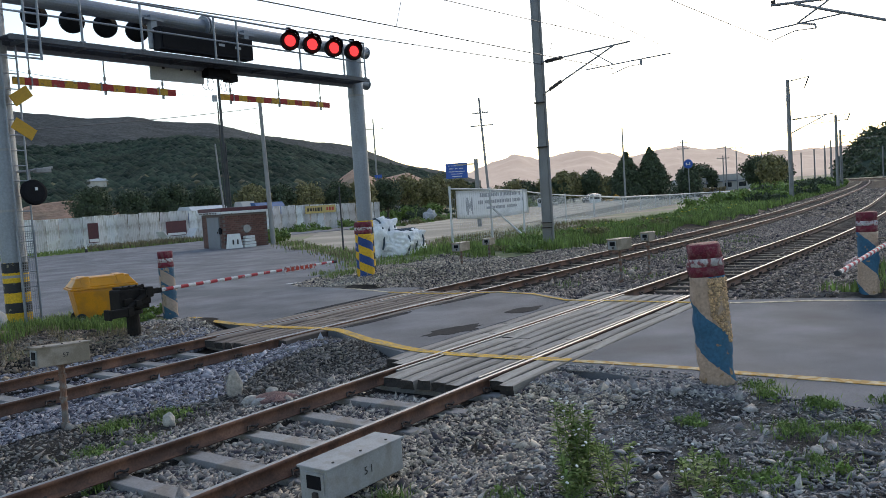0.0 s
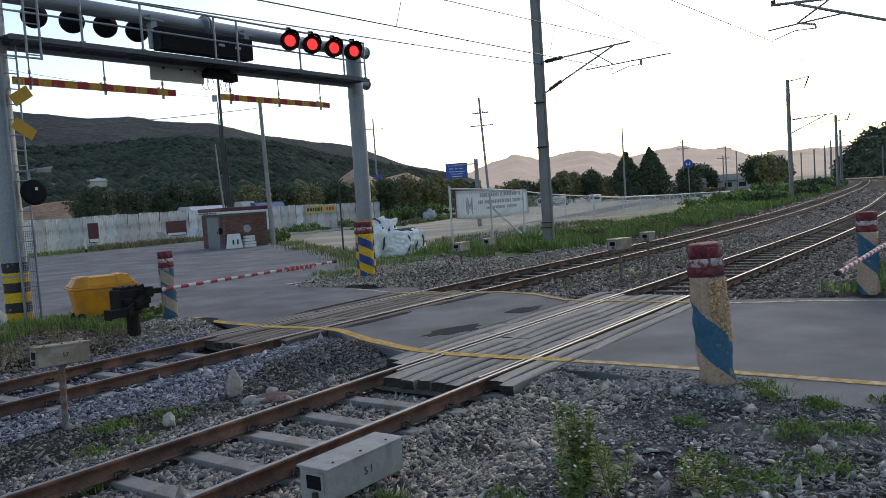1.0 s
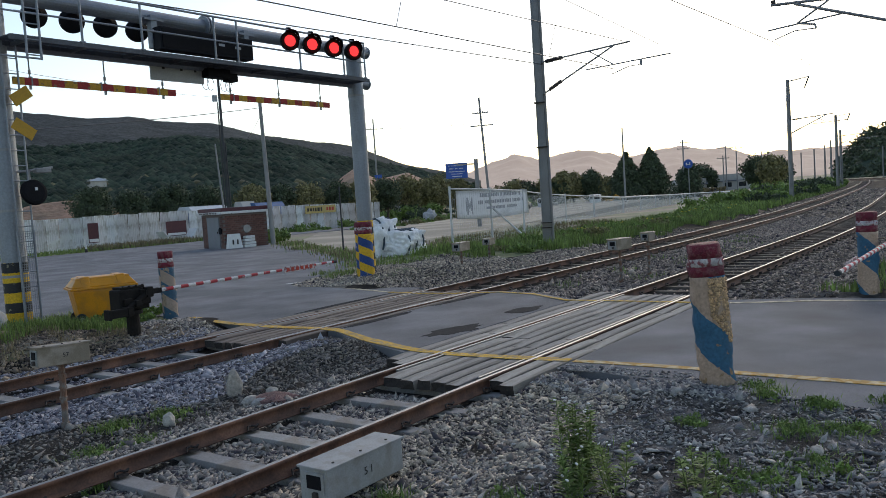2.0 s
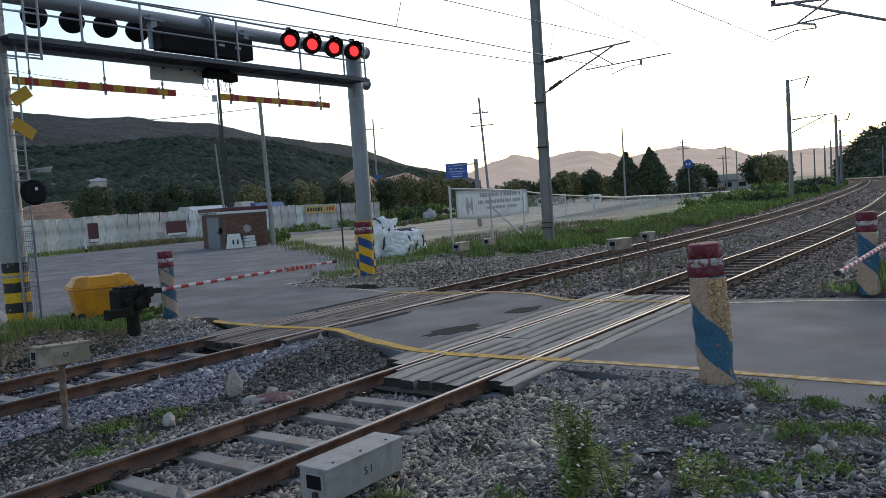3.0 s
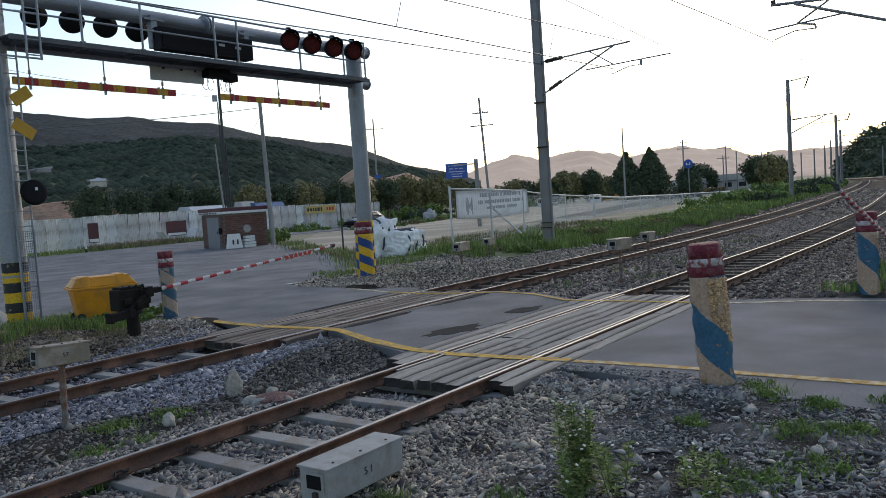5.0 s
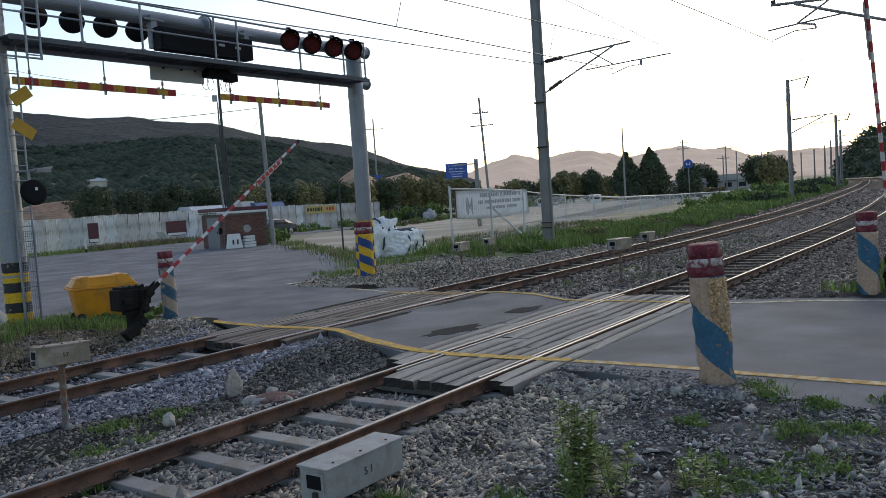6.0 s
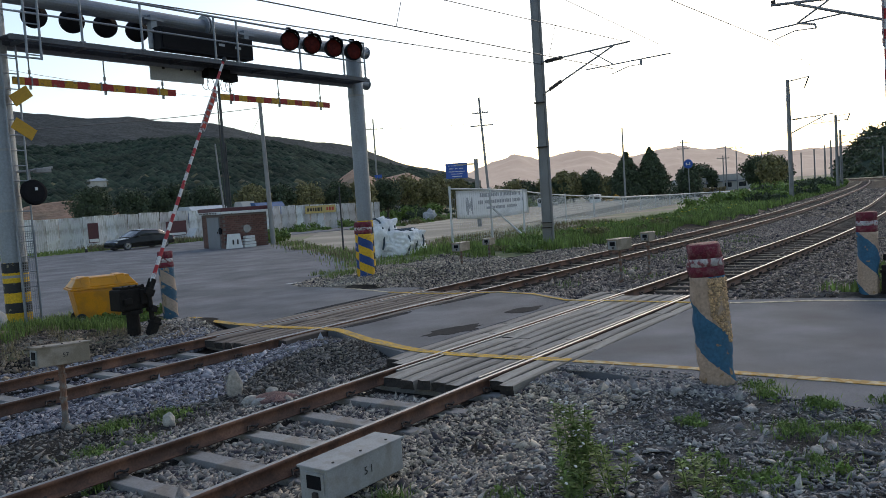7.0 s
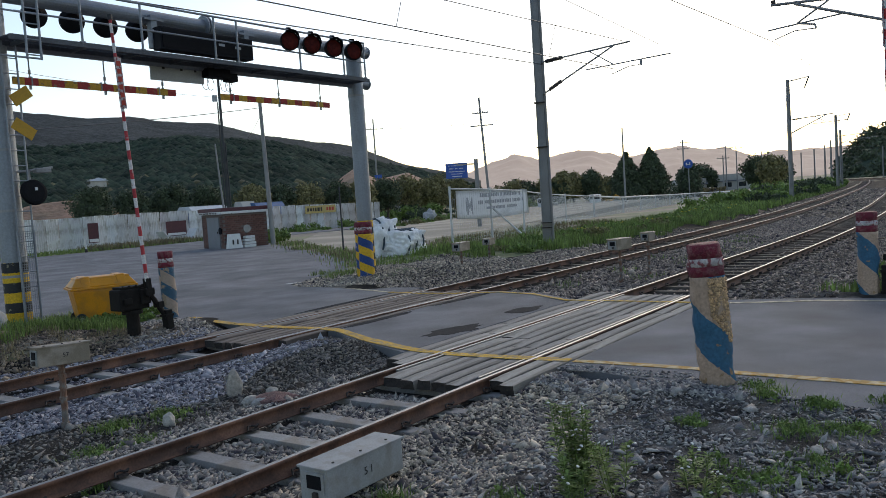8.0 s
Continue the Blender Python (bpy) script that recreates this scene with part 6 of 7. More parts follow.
def sheds():
    for x, y, w, d, h, mat_, lab in ((49.5, 59.5, 2.6, 3, 3.9, "blue_tarp", "low shed under a blue tarpaulin"), (51.5, 61.5, 4, 4, 4.5, "roof_white", "low shed with pale metal roof"), (54.0, 59.3, 2.6, 3, 4.2, "blue_tarp", "stack covered by a blue tarpaulin"),
                                    (58.0, 59.6, 3.4, 3, 4.5, "blue_tarp", "low shed with a blue roof"), (55.8, 60.2, 1.3, 2, 4.7, "house_wall", "small pale hut behind the hoarding"), (50, 71, 5, 5, 3.3, "roof_white", "pale metal roofed shed behind trees")):
        t = thing("shed", (x, y, -1.75), lab, "shed")
        bm = bmesh.new()
        box(bm, (w, d, h * 0.8), (0, 0, h * 0.4))
        part("wall", bm, M["house_wall"], t)
        bm = bmesh.new()
        vs = box(bm, (w + 0.5, d + 0.5, h * 0.3), (0, 0, h * 0.92), 0.05)
        for v in vs:
            if v.co.z > h * 0.95:
                v.co.y *= 0.35
        part("roof", bm, M[mat_], t)
    # house on the hillside and far houses by the road
    for x, y, w, d, h, z, rz, lab in ((124, 200, 8, 4, 2.2, 12.0, -25, "pale long house at the foot of the hill"), (236, 61, 16, 9, 5.0, -0.6, 10, "white house with dark roof beyond the lot"), (222, 70, 9, 7, 4.2, -0.6, 15, "low pale house beyond the lot"),
                                      (118, 93, 6, 4, 3.2, -0.6, 30, "low white hut behind orchard trees"), (140, 86, 6, 4, 3.0, -0.6, 20, "low pale hut among orchard trees")):
        t = thing("house", (x, y, z), lab, "house")
        t.matrix_basis = pose(x, y, z, 0, 0, rz)
        bm = bmesh.new()
        box(bm, (d, w, h), (0, 0, h / 2 - 0.5))
        part("wall", bm, M["house_wall"], t)
        bm = bmesh.new()
        vs = box(bm, (d + 1, w + 1, h * 0.4), (0, 0, h * 0.7))
        for v in vs:
            if v.co.z > h * 0.7:
                v.co.x *= 0.1
                v.co.y *= 0.85
        part("roof", bm, M["roof_dark"] if z < 2 else M["roof_white"], t)
        for k in range(4):
            bm = bmesh.new()
            box(bm, (0.06, w * 0.12, h * 0.25), (-d / 2 - 0.02, w * (-0.36 + 0.24 * k), h * 0.3))
            part("window", bm, M["glass"], t)


# ---------------------------------------------------------------- fences
def mesh_panel(bm, a, b, z0, z1, step=0.22, r=0.003):
    a, b = Vector(a), Vector(b)
    n_ = int((b - a).length / step)
    for i in range(n_ + 1):
        p = a.lerp(b, i / n_)
        box(bm, (2 * r, 2 * r, z1 - z0), (p.x, p.y, (z0 + z1) / 2))
    for k in range(int((z1 - z0) / step) + 1):
        rod(bm, (a.x, a.y, z0 + k * step), (b.x, b.y, z0 + k * step), r, seg=3, caps=False)


def lot_fence():
    t = thing("mesh_fence", (0, 0, 0), "pale pipe and wire mesh fence round the lot", "fence")
    pts = [(28.85, 15.05, 2.62, -0.05), (31.9, 14.9, 2.5, -0.1), (36.8, 16.0, 2.35, -0.2), (43.5, 18.4, 2.1, -0.25), (51.4, 21.0, 1.9, -0.3), (60.9, 23.3, 1.6, -0.5), (73.6, 26.2, 1.2, -0.8), (82.2, 27.9, 1.1, -0.9), (92, 30, 0.95, -0.9), (101.7, 31.8, 0.8, -0.95), (109.5, 32.9, 0.7, -0.95),
           (117.6, 33.8, 0.6, -1), (127.6, 33.8, 0.45, -1), (141, 34.8, 0.2, -1), (156, 35.4, 0.0, -1)]
    for x, y, z1, z0 in pts:
        bm = bmesh.new()
        rod(bm, (x, y, z0 - 0.4), (x, y, z1 + 0.06), 0.05 if x < 60 else 0.07, seg=8)
        rod(bm, (x, y, z1 + 0.05), (x, y, z1 + 0.1), 0.065 if x < 60 else 0.08, seg=8)
        part("post", bm, M["fence_pipe"], t)
    for a, b in zip(pts, pts[1:]):
        bm = bmesh.new()
        rod(bm, (a[0], a[1], a[2]), (b[0], b[1], b[2]), 0.035 if a[0] < 60 else 0.07, seg=8)
        part("top_rail", bm, M["fence_pipe"], t)
        bm = bmesh.new()
        mesh_panel(bm, a[:2] + (0,), b[:2] + (0,), min(a[3], b[3]), min(a[2], b[2]), 0.16, 0.002 if a[0] < 40 else 0.005)
        part("mesh", bm, M["fence_pipe"], t)
    bm = bmesh.new()
    rod(bm, (32.0, 14.85, 1.6), (32.6, 13.2, -0.1), 0.045, seg=8)
    part("stay", bm, M["fence_pipe"], t)
    b = thing("banner", (32.0, 15.0, 1.05), "white cloth banner with grey lettering tied to the fence", "banner")
    A, B = Vector((29.15, 15.0)), Vector((37.4, 16.12))
    bm = bmesh.new()
    cols, rws = 26, 6
    grid = [[None] * (rws + 1) for _ in range(cols + 1)]
    for i in range(cols + 1):
        for j in range(rws + 1):
            p = A.lerp(B, i / cols)
            z = 1.26 + 1.26 * j / rws - 0.1 * i / cols - (0.08 * math.sin(math.pi * i / cols) * (1 - j / rws))
            o = 0.05 * math.sin(i * 0.9) * (1 - j / rws) - 0.06
            grid[i][j] = bm.verts.new((p.x - 32.0, p.y - 15.0 + o, z - 1.05))
    for i in range(cols):
        for j in range(rws):
            bm.faces.new((grid[i][j], grid[i + 1][j], grid[i + 1][j + 1], grid[i][j + 1]))
    bmesh.ops.solidify(bm, geom=list(bm.faces), thickness=0.004)
    cl = part("cloth", bm, M["banner"], b, smooth=True)
    rz_ = Matrix.Rotation(math.atan2(B.y - A.y, B.x - A.x), 4, "Z")
    for k, (w, h, z) in enumerate(((4.9, 0.28, 1.2), (5.3, 0.26, 0.88), (3.6, 0.22, 0.60))):
        bars("lettering", 1, w, h, M["banner_ink"], cl, (1.15, 0.2 - 0.16, z), rz_, 20 + k)
    bm = bmesh.new()
    for k in range(9):
        box(bm, (0.04, 0.004, 0.5 + 0.3 * math.sin(k)), (-2.5 + 0.07 * k, -0.36 + 0.007 * k, 0.75))
    part("emblem", bm, M["banner_ink"], cl)


# ---------------------------------------------------------------- vehicles
def car(place, rz, paint, label, L=4.7, W_=1.82, H=1.45, van=False):
    t = thing("car", place, label, "car", "cars")
    t.matrix_basis = pose(*place, 0, 0, rz)

    def shell(sections, name, material, parent):
        bm = bmesh.new()
        rows_ = []
        for x, w, lo, hi, tuck in sections:
            ring = [(-w, lo), (-w * 1.0, lo + (hi - lo) * 0.45), (-w * tuck, hi), (0, hi + 0.03), (w * tuck, hi), (w, lo + (hi - lo) * 0.45), (w, lo)]
            rows_.append([bm.verts.new((x, y, z)) for y, z in ring])
        for a, b in zip(rows_, rows_[1:]):
            for i in range(6):
                bm.faces.new((a[i], a[i + 1], b[i + 1], b[i]))
            bm.faces.new((a[6], a[0], b[0], b[6]))
        bm.faces.new(rows_[0]), bm.faces.new(rows_[-1][::-1])
        return part(name, bm, material, parent, smooth=False)

    h2, w2 = L / 2, W_ / 2
    body = shell([(-h2, w2 * 0.82, 0.42, 0.72, 0.9), (-h2 + 0.12, w2 * 0.93, 0.28, 0.84, 0.92), (-h2 + 0.9, w2, 0.2, 0.93, 0.92), (-0.6, w2, 0.2, 0.97, 0.93), (0.5, w2, 0.2, 0.95, 0.93), (1.1, w2, 0.2, 0.90, 0.92), (h2 - 0.35, w2 * 0.95, 0.22, 0.78, 0.9), (h2 - 0.05, w2 * 0.84, 0.3, 0.62, 0.9), (h2, w2 * 0.76, 0.38, 0.52, 0.9)], "body", paint, t)
    roof_end = -h2 + (0.35 if van else 1.25)
    shell([(-h2 + 0.35 if not van else -h2 + 0.1, w2 * 0.80, 0.86, 0.95, 0.9), (roof_end, w2 * 0.84, 0.88, H - 0.1, 0.74), (-0.2, w2 * 0.85, 0.9, H - 0.02, 0.76), (0.25, w2 * 0.85, 0.9, H - 0.06, 0.76), (1.15, w2 * 0.84, 0.86, 0.95, 0.9)], "glasshouse", M["glass"], t)
    shell([(roof_end - 0.05, w2 * 0.66, H - 0.1, H - 0.06, 0.9), (-0.2, w2 * 0.68, H - 0.03, H + 0.015, 0.9), (0.3, w2 * 0.66, H - 0.08, H - 0.03, 0.9)], "roof", paint, t)
    for s in (-1, 1):
        bm = bmesh.new()
        path_rod(bm, [(-h2 + 0.5, s * w2 * 0.92, 0.95), (roof_end, s * w2 * 0.72, H - 0.09), (0.2, s * w2 * 0.72, H - 0.04), (1.12, s * w2 * 0.9, 0.95)], 0.018, 5)
        part("window_trim", bm, M["chrome"], t)
        bm = bmesh.new()
        box(bm, (0.2, 0.34, 0.12), (h2 - 0.2, s * w2 * 0.66, 0.62), 0.03)
        part("headlight", bm, M["chrome"], t)
        bm = bmesh.new()
        box(bm, (0.12, 0.4, 0.1), (-h2 + 0.07, s * w2 * 0.62, 0.74), 0.02)
        part("tail_light", bm, M["tail_red"], t)
        bm = bmesh.new()
        box(bm, (0.12, 0.18, 0.12), (0.75, s * (w2 + 0.06), 0.98), 0.03)
        part("mirror", bm, paint, t)
    for sx in (-h2 + 0.92, h2 - 0.92):
        for s in (-1, 1):
            w = new("wheel")
            w.empty_display_size = 0.1
            w.parent, w.matrix_basis = t, pose(sx, s * (w2 - 0.1), 0.33)
            bm = bmesh.new()
            lathe(bm, [(0.22, -0.11), (0.31, -0.11), (0.33, -0.08), (0.33, 0.08), (0.31, 0.11), (0.22, 0.11)], 24, Matrix.Rotation(radians(90), 4, "X"))
            part("tyre", bm, M["rubber"], w)
            bm = bmesh.new()
            rod(bm, (0, -0.112, 0), (0, 0.112, 0), 0.225, seg=20)
            rim = part("rim", bm, M["car_grey"], w)
            bm = bmesh.new()
            for k in range(5):
                box(bm, (0.05, 0.24, 0.42), (0, 0, 0), 0, Matrix.Rotation(radians(36 * k), 4, "Y"))
            part("spokes", bm, M["chrome"], w)
            if label.startswith("black"):
                MOVERS.setdefault("wheels", []).append(w)
    return t


def truck(place, rz, lab):
    t = thing("truck", place, lab, "truck")
    t.matrix_basis = pose(*place, 0, 0, rz)
    bm = bmesh.new()
    box(bm, (1.7, 1.8, 1.5), (1.9, 0, 1.25), 0.12)
    part("cab", bm, M["car_white"], t)
    bm = bmesh.new()
    box(bm, (0.06, 1.5, 0.6), (2.76, 0, 1.55), 0.02)
    part("windscreen", bm, M["glass"], t)
    bm = bmesh.new()
    box(bm, (3.2, 1.8, 0.5), (-0.6, 0, 0.95), 0.03)
    part("bed", bm, M["car_grey"], t)
    for x in (1.8, -1.3):
        for s in (-0.8, 0.8):
            bm = bmesh.new()
            rod(bm, (x, s - 0.1, 0.36), (x, s + 0.1, 0.36), 0.36, seg=14)
            part("wheel", bm, M["rubber"], t)


def vehicles():
    MOVERS["car"] = car((54, 48.5, -0.02), 180, M["car_black"], "black saloon car with chrome window trim driving past", L=5.0)
    truck((123, 52.0, -0.7), 200, "white small truck parked beyond the lot")
    truck((112, 55.0, -0.7), 190, "white parked truck with open bed")
    car((187, 58, -0.7), 100, M["car_white"], "white car far off on the road")
    car((180, 51.5, -0.7), 100, M["car_grey"], "dark grey car far off on the road")
    # excavator beyond the lot
    t = thing("excavator", (128, 52, -0.8), "small orange excavator beyond the lot", "excavator")
    t.scale = (0.55, 0.55, 0.55)
    bm = bmesh.new()
    box(bm, (2.2, 1.8, 1.2), (0, 0, 1.4), 0.1)
    part("cab", bm, M["excavator"], t)
    bm = bmesh.new()
    for s in (-0.8, 0.8):
        box(bm, (2.8, 0.4, 0.6), (0, s, 0.35), 0.15)
    part("tracks", bm, M["rubber"], t)
    bm = bmesh.new()
    path_rod(bm, [(0.3, -0.9, 1.6), (-0.2, -2.3, 3.3), (0, -3.6, 2.4), (0, -3.7, 0.9)], 0.17, 6)
    part("boom", bm, M["excavator"], t)
    # grey sheeted object at the edge of the lot
    t = thing("covered_stack", (68, 45.5, -0.6), "grey sheeted stack beside the orchard", "stack")
    bm = bmesh.new()
    bmesh.ops.create_icosphere(bm, subdivisions=4, radius=1.0)
    for v in bm.verts:
        v.co = Vector((v.co.x * 0.9, v.co.y * 0.8, (v.co.z + 0.8) * 0.95)) * (0.85 + 0.22 * noise.noise(v.co * 2))
        v.co.z += 0.3
    part("sheet", bm, M["grey_plate"], t)


# ---------------------------------------------------------------- trees, bushes, weeds
def greenery():
    rng = np.random.default_rng(21)
    i = 0
    for x, y, h, w in ((43.4, 67.5, 5.7, 5.0), (47.4, 66.8, 5.5, 4.6), (51.0, 65.4, 5.8, 5.0), (54.5, 64.6, 5.6, 4.4)):
        i += 1
        tree("tree", (x, y, -0.5), h, w, M["leaf_dark"], "dark rounded street tree behind the hoarding", 100 + i, 0.42, 0.13, 44, 200, group="street trees")
    for x, y, h, w in ((60.5, 64, 5.6, 4.6), (64, 63.5, 5.4, 4.4), (67.5, 62.5, 5.8, 4.8), (71.2, 61.8, 5.7, 4.6), (75, 61.0, 5.7, 4.6), (79, 60.4, 5.6, 4.6)):
        i += 1
        tree("tree", (x, y, -0.5), h, w, M["leaf_olive"] if i % 2 else M["leaf_dark"], "dark olive tree in a row behind the hoarding", 100 + i, 0.33, 0.14, 40, 180, group="street trees")
    for x, y, h, w in ((97, 76, 6.6, 6.0), (102, 75, 7.0, 6.5), (107, 75, 6.4, 6.0), (112, 76.5, 6.8, 6.5), (117, 76, 6.2, 6.0)):
        i += 1
        tree("tree", (x, y, -0.7), h, w, M["leaf_olive"], "olive orchard tree with a round crown", 100 + i, 0.22, 0.2, 40, 130, group="orchard trees")
    for k in range(22):
        i += 1
        f_ = k / 21
        tree("tree", (140 + 52 * f_ + rng.uniform(-3, 3), 88 - 17 * f_ + rng.uniform(-3, 3), -0.8), rng.uniform(4.2, 6.2) + (1.6 if 9 < k < 15 else 0), rng.uniform(5.5, 7.5), M["leaf_olive"] if k % 3 else M["leaf_dark"],
             "olive-brown tree in the belt beyond the lot", 100 + i, 0.10, 0.3, 34, 90, group="tree belt")
    for x, y, h, w in ((142.3, 54.6, 9.2, 8.4), (145.0, 51.0, 9.8, 8.6), (152.0, 46.6, 5.6, 5.6)):
        i += 1
        tree("tree", (x, y, -0.8), h, w, M["leaf_dark"], "dark pointed evergreen tree beyond the lot", 100 + i, 0.05, 0.26, 110, 110, True, group="evergreens")
    for x, y, h, w in ((205, 47.5, 9.0, 8.5), (197, 42, 8.2, 8.0), (212, 66, 8.0, 8.0), (226, 67, 7.5, 8.0), (245, 55, 8.0, 9.0), (198, 62, 7, 7), (240, 50, 8, 9), (255, 58, 9, 10)):
        i += 1
        tree("tree", (x, y, -0.8), h, w, M["leaf_dark"] if i % 3 else M["leaf_olive"], "broad dark tree among far houses", 100 + i, 0.10, 0.34, 40, 100, group="village trees")
    # shrubs on the bank of the far track
    for k in range(46):
        i += 1
        f_ = k / 45
        x = 72 + 100 * f_ ** 1.3 + rng.uniform(-2, 2)
        v = rng.uniform(11.5, 16.5) if k % 3 else rng.uniform(10.6, 12.5)
        bush((x, float(bend(x)) + v, -0.35), rng.uniform(2.0, 4.2), rng.uniform(0.9, 1.9) + 0.6 * f_, M["leaf_fresh"] if k % 3 else M["leaf_dark"], "green shrub on the bank beside the far track", 300 + i, 0.13 + 0.1 * f_, 14, 60, group="bank shrubs")
    for k in range(24):
        i += 1
        x = 78 + 78 * (k / 23) ** 1.4 + rng.uniform(-1.5, 1.5)
        bush((x, float(bend(x)) + rng.uniform(9.8, 12.2), -0.35), rng.uniform(1.6, 3.2) + x * 0.008, rng.uniform(0.5, 1.6) + x * 0.004, M["leaf_fresh"] if k % 4 else M["leaf_dark"], "leafy green shrub on the bank beside the far track", 1600 + i, 0.12 + x * 0.0008, 16, 70, group="bank shrubs")
    for k in range(30):
        i += 1
        x, y = rng.uniform(74, 125), rng.uniform(58, 76)
        bush((x, y, -0.7), rng.uniform(2.5, 4.5), rng.uniform(1.6, 2.8), M["leaf_fresh"] if k % 2 else M["leaf_dark"], "low green shrub in the nursery field", 500 + i, 0.22, 12, 40, group="nursery shrubs")
    for k in range(14):
        i += 1
        x, y = rng.uniform(40, 70), rng.uniform(50, 55)
        bush((x, y, -0.6), rng.uniform(1.5, 3.0), rng.uniform(0.8, 1.5), M["leaf_fresh"], "weedy green shrub before the hoarding", 700 + i, 0.14, 10, 50, group="yard shrubs")
    for k in range(12):
        i += 1
        x = rng.uniform(37.5, 43)
        bush((x, 36.3 + (x - 37) * 1.1 + rng.uniform(-1, 1), -0.2), rng.uniform(1.2, 2.2), rng.uniform(0.7, 1.2), M["leaf_fresh"], "weedy green shrub beside the booth", 800 + i, 0.12, 10, 50, group="yard shrubs")
    for k in range(10):
        i += 1
        x = rng.uniform(16.4, 34)
        bush((x, -rng.uniform(4.4, 6.5) + float(bend(x)), -0.15), rng.uniform(1.0, 1.8), rng.uniform(0.4, 0.9), M["leaf_fresh"], "low weeds beside the near track", 900 + i, 0.09, 12, 60, group="verge weeds")

    for k in range(34):
        i += 1
        x = rng.uniform(24.5, 62)
        bush((x, float(bend(x)) + rng.uniform(9.3, 12.6), -0.15), rng.uniform(0.7, 1.6), rng.uniform(0.35, 0.75), M["leaf_fresh"] if k % 4 else M["leaf_olive"], "leafy green weeds along the far track", 1200 + i, 0.07, 14, 60, "weed_clump", "weed", "trackside weeds")
    for k in range(14):
        i += 1
        bush((6.2 + 4.6 * rng.random(), 10.1 + 1.6 * rng.random() + 0.0, -0.03), rng.uniform(0.4, 0.9), rng.uniform(0.18, 0.34), M["leaf_fresh"], "low leafy weeds by the gantry leg", 1300 + i, 0.035, 12, 50, "weed_clump", "weed", "verge weeds")
    for k in range(18):
        i += 1
        f_ = k / 17
        bush((138 + 45 * f_, 57 - 7 * f_ + rng.uniform(-0.5, 0.5), -0.75), 3.4, 1.7, M["hedge"], "low brownish hedge beyond the lot", 1400 + i, 0.2, 14, 40, "hedge_bush", "hedge", "hedge row")

    for k in range(44):
        i += 1
        f_ = rng.random()
        bush((52 + 34 * f_ + rng.uniform(-2, 2), 41.5 + 9.5 * f_ + rng.uniform(-2.2, 1.6), -0.55), rng.uniform(1.2, 2.6), rng.uniform(0.5, 1.2), M["leaf_fresh"] if k % 3 else M["leaf_olive"], "low green weeds at the far edge of the lot", 1800 + i, 0.11, 10, 45, "weed_clump", "weed", "lot weeds")

    def field(n_, x0, x1, v0, v1, keep=None):
        x, v = rng.uniform(x0, x1, n_), rng.uniform(v0, v1, n_)
        p = np.stack([x, v + bend(x)], -1)
        return p if keep is None else p[keep(x, v)]

    def patchy(x, y, s=1.2, cut=0.0):
        return np.array([noise.noise((a / s, b / s, 4.0)) > cut for a, b in zip(x, y)])

    blades("grass", field(34000, 23.5, 60, 8.0, 13.5, lambda x, v: (v > 8.7 - 0.5 * smooth(28, 34, x) + 0.4 * np.sin(x)) & ((x > 27.5) | (v > 10.2)) & patchy(x, v, 1.3, -0.12)), 0.42, 0.03, M["grass"], "green grass and weeds along the far track", "grass", 1)
    blades("grass", field(16000, 60, 150, 8.3, 15), 0.42, 0.10, M["grass"], "green grass on the bank of the curve", "grass", 2)
    blades("grass", field(7000, 17.0, 29, 11.6, 15.5, lambda x, v: patchy(x, v, 1.4, 0.05) & (v > 11.6 + 0.0 * x) & (v < 9 + x * 0.25)), 0.2, 0.022, M["grass"], "weedy grass round the gravel heap", "grass", 3)
    blades("dry_grass", field(9000, 26, 50, 13, 20, lambda x, v: patchy(x, v, 2.0, -0.1)), 0.3, 0.03, M["dry_grass"], "dry grass at the edge of the lot", "grass", 4)
    blades("grass", field(6000, 26, 50, 13, 19, lambda x, v: patchy(x, v, 2.4, 0.1)), 0.35, 0.03, M["grass"], "thin green grass at the edge of the lot", "grass", 14)
    blades("grass", field(18000, 5.2, 10.6, 8.9, 12.8, lambda x, v: ((x < 9.4) | (v > 10.6)) & (v > 9.4 - 0.2 * np.sin(3 * x)) & ((x < 10.4 - (v - 9) * 0.2) | (v > 10.5)) & patchy(x, v, 0.7, -0.25)), 0.24, 0.016, M["grass"], "long green grass round the bin and gantry leg", "grass", 5)
    blades("dry_grass", field(3000, 5.2, 9.0, 8.4, 10.5, lambda x, v: patchy(x, v, 0.7, 0.0)), 0.16, 0.014, M["dry_grass"], "dry grass on the earth mound", "grass", 6)
    blades("grass", np.stack([rng.uniform(14, 46, 5000), rng.uniform(51.2, 56, 5000)], -1), 0.32, 0.06, M["grass"], "rough grass strip before the hoarding", "grass", 7)
    blades("dry_grass", np.stack([rng.uniform(34, 44, 2500), rng.uniform(51.5, 55, 2500)], -1), 0.5, 0.06, M["dry_grass"], "dry grass strip before the hoarding", "grass", 8)
    blades("grass", field(9000, 16.0, 34, -5.5, -2.2, lambda x, v: (v < -2.6 + 0.5 * np.sin(x * 1.3)) & patchy(x, v, 1.5, -0.2)), 0.25, 0.03, M["grass"], "green grass beside the near track", "grass", 9)
    blades("grass", field(2500, 17.5, 34, 2.2, 4.4, lambda x, v: patchy(x, v, 1.1, 0.18)), 0.16, 0.02, M["grass"], "sparse weeds in the ballast between the tracks", "grass", 10)
    fl = field(500, 34, 62, 9.2, 12.2, lambda x, v: patchy(x, v, 2.2, 0.22))
    stones("yellow_flowers", fl, 0.035, M["yellow_petal"], "small yellow flowers in the grass", 3, 0.5, 0, None, ground_z(fl[:, 0], fl[:, 1]) + 0.42)
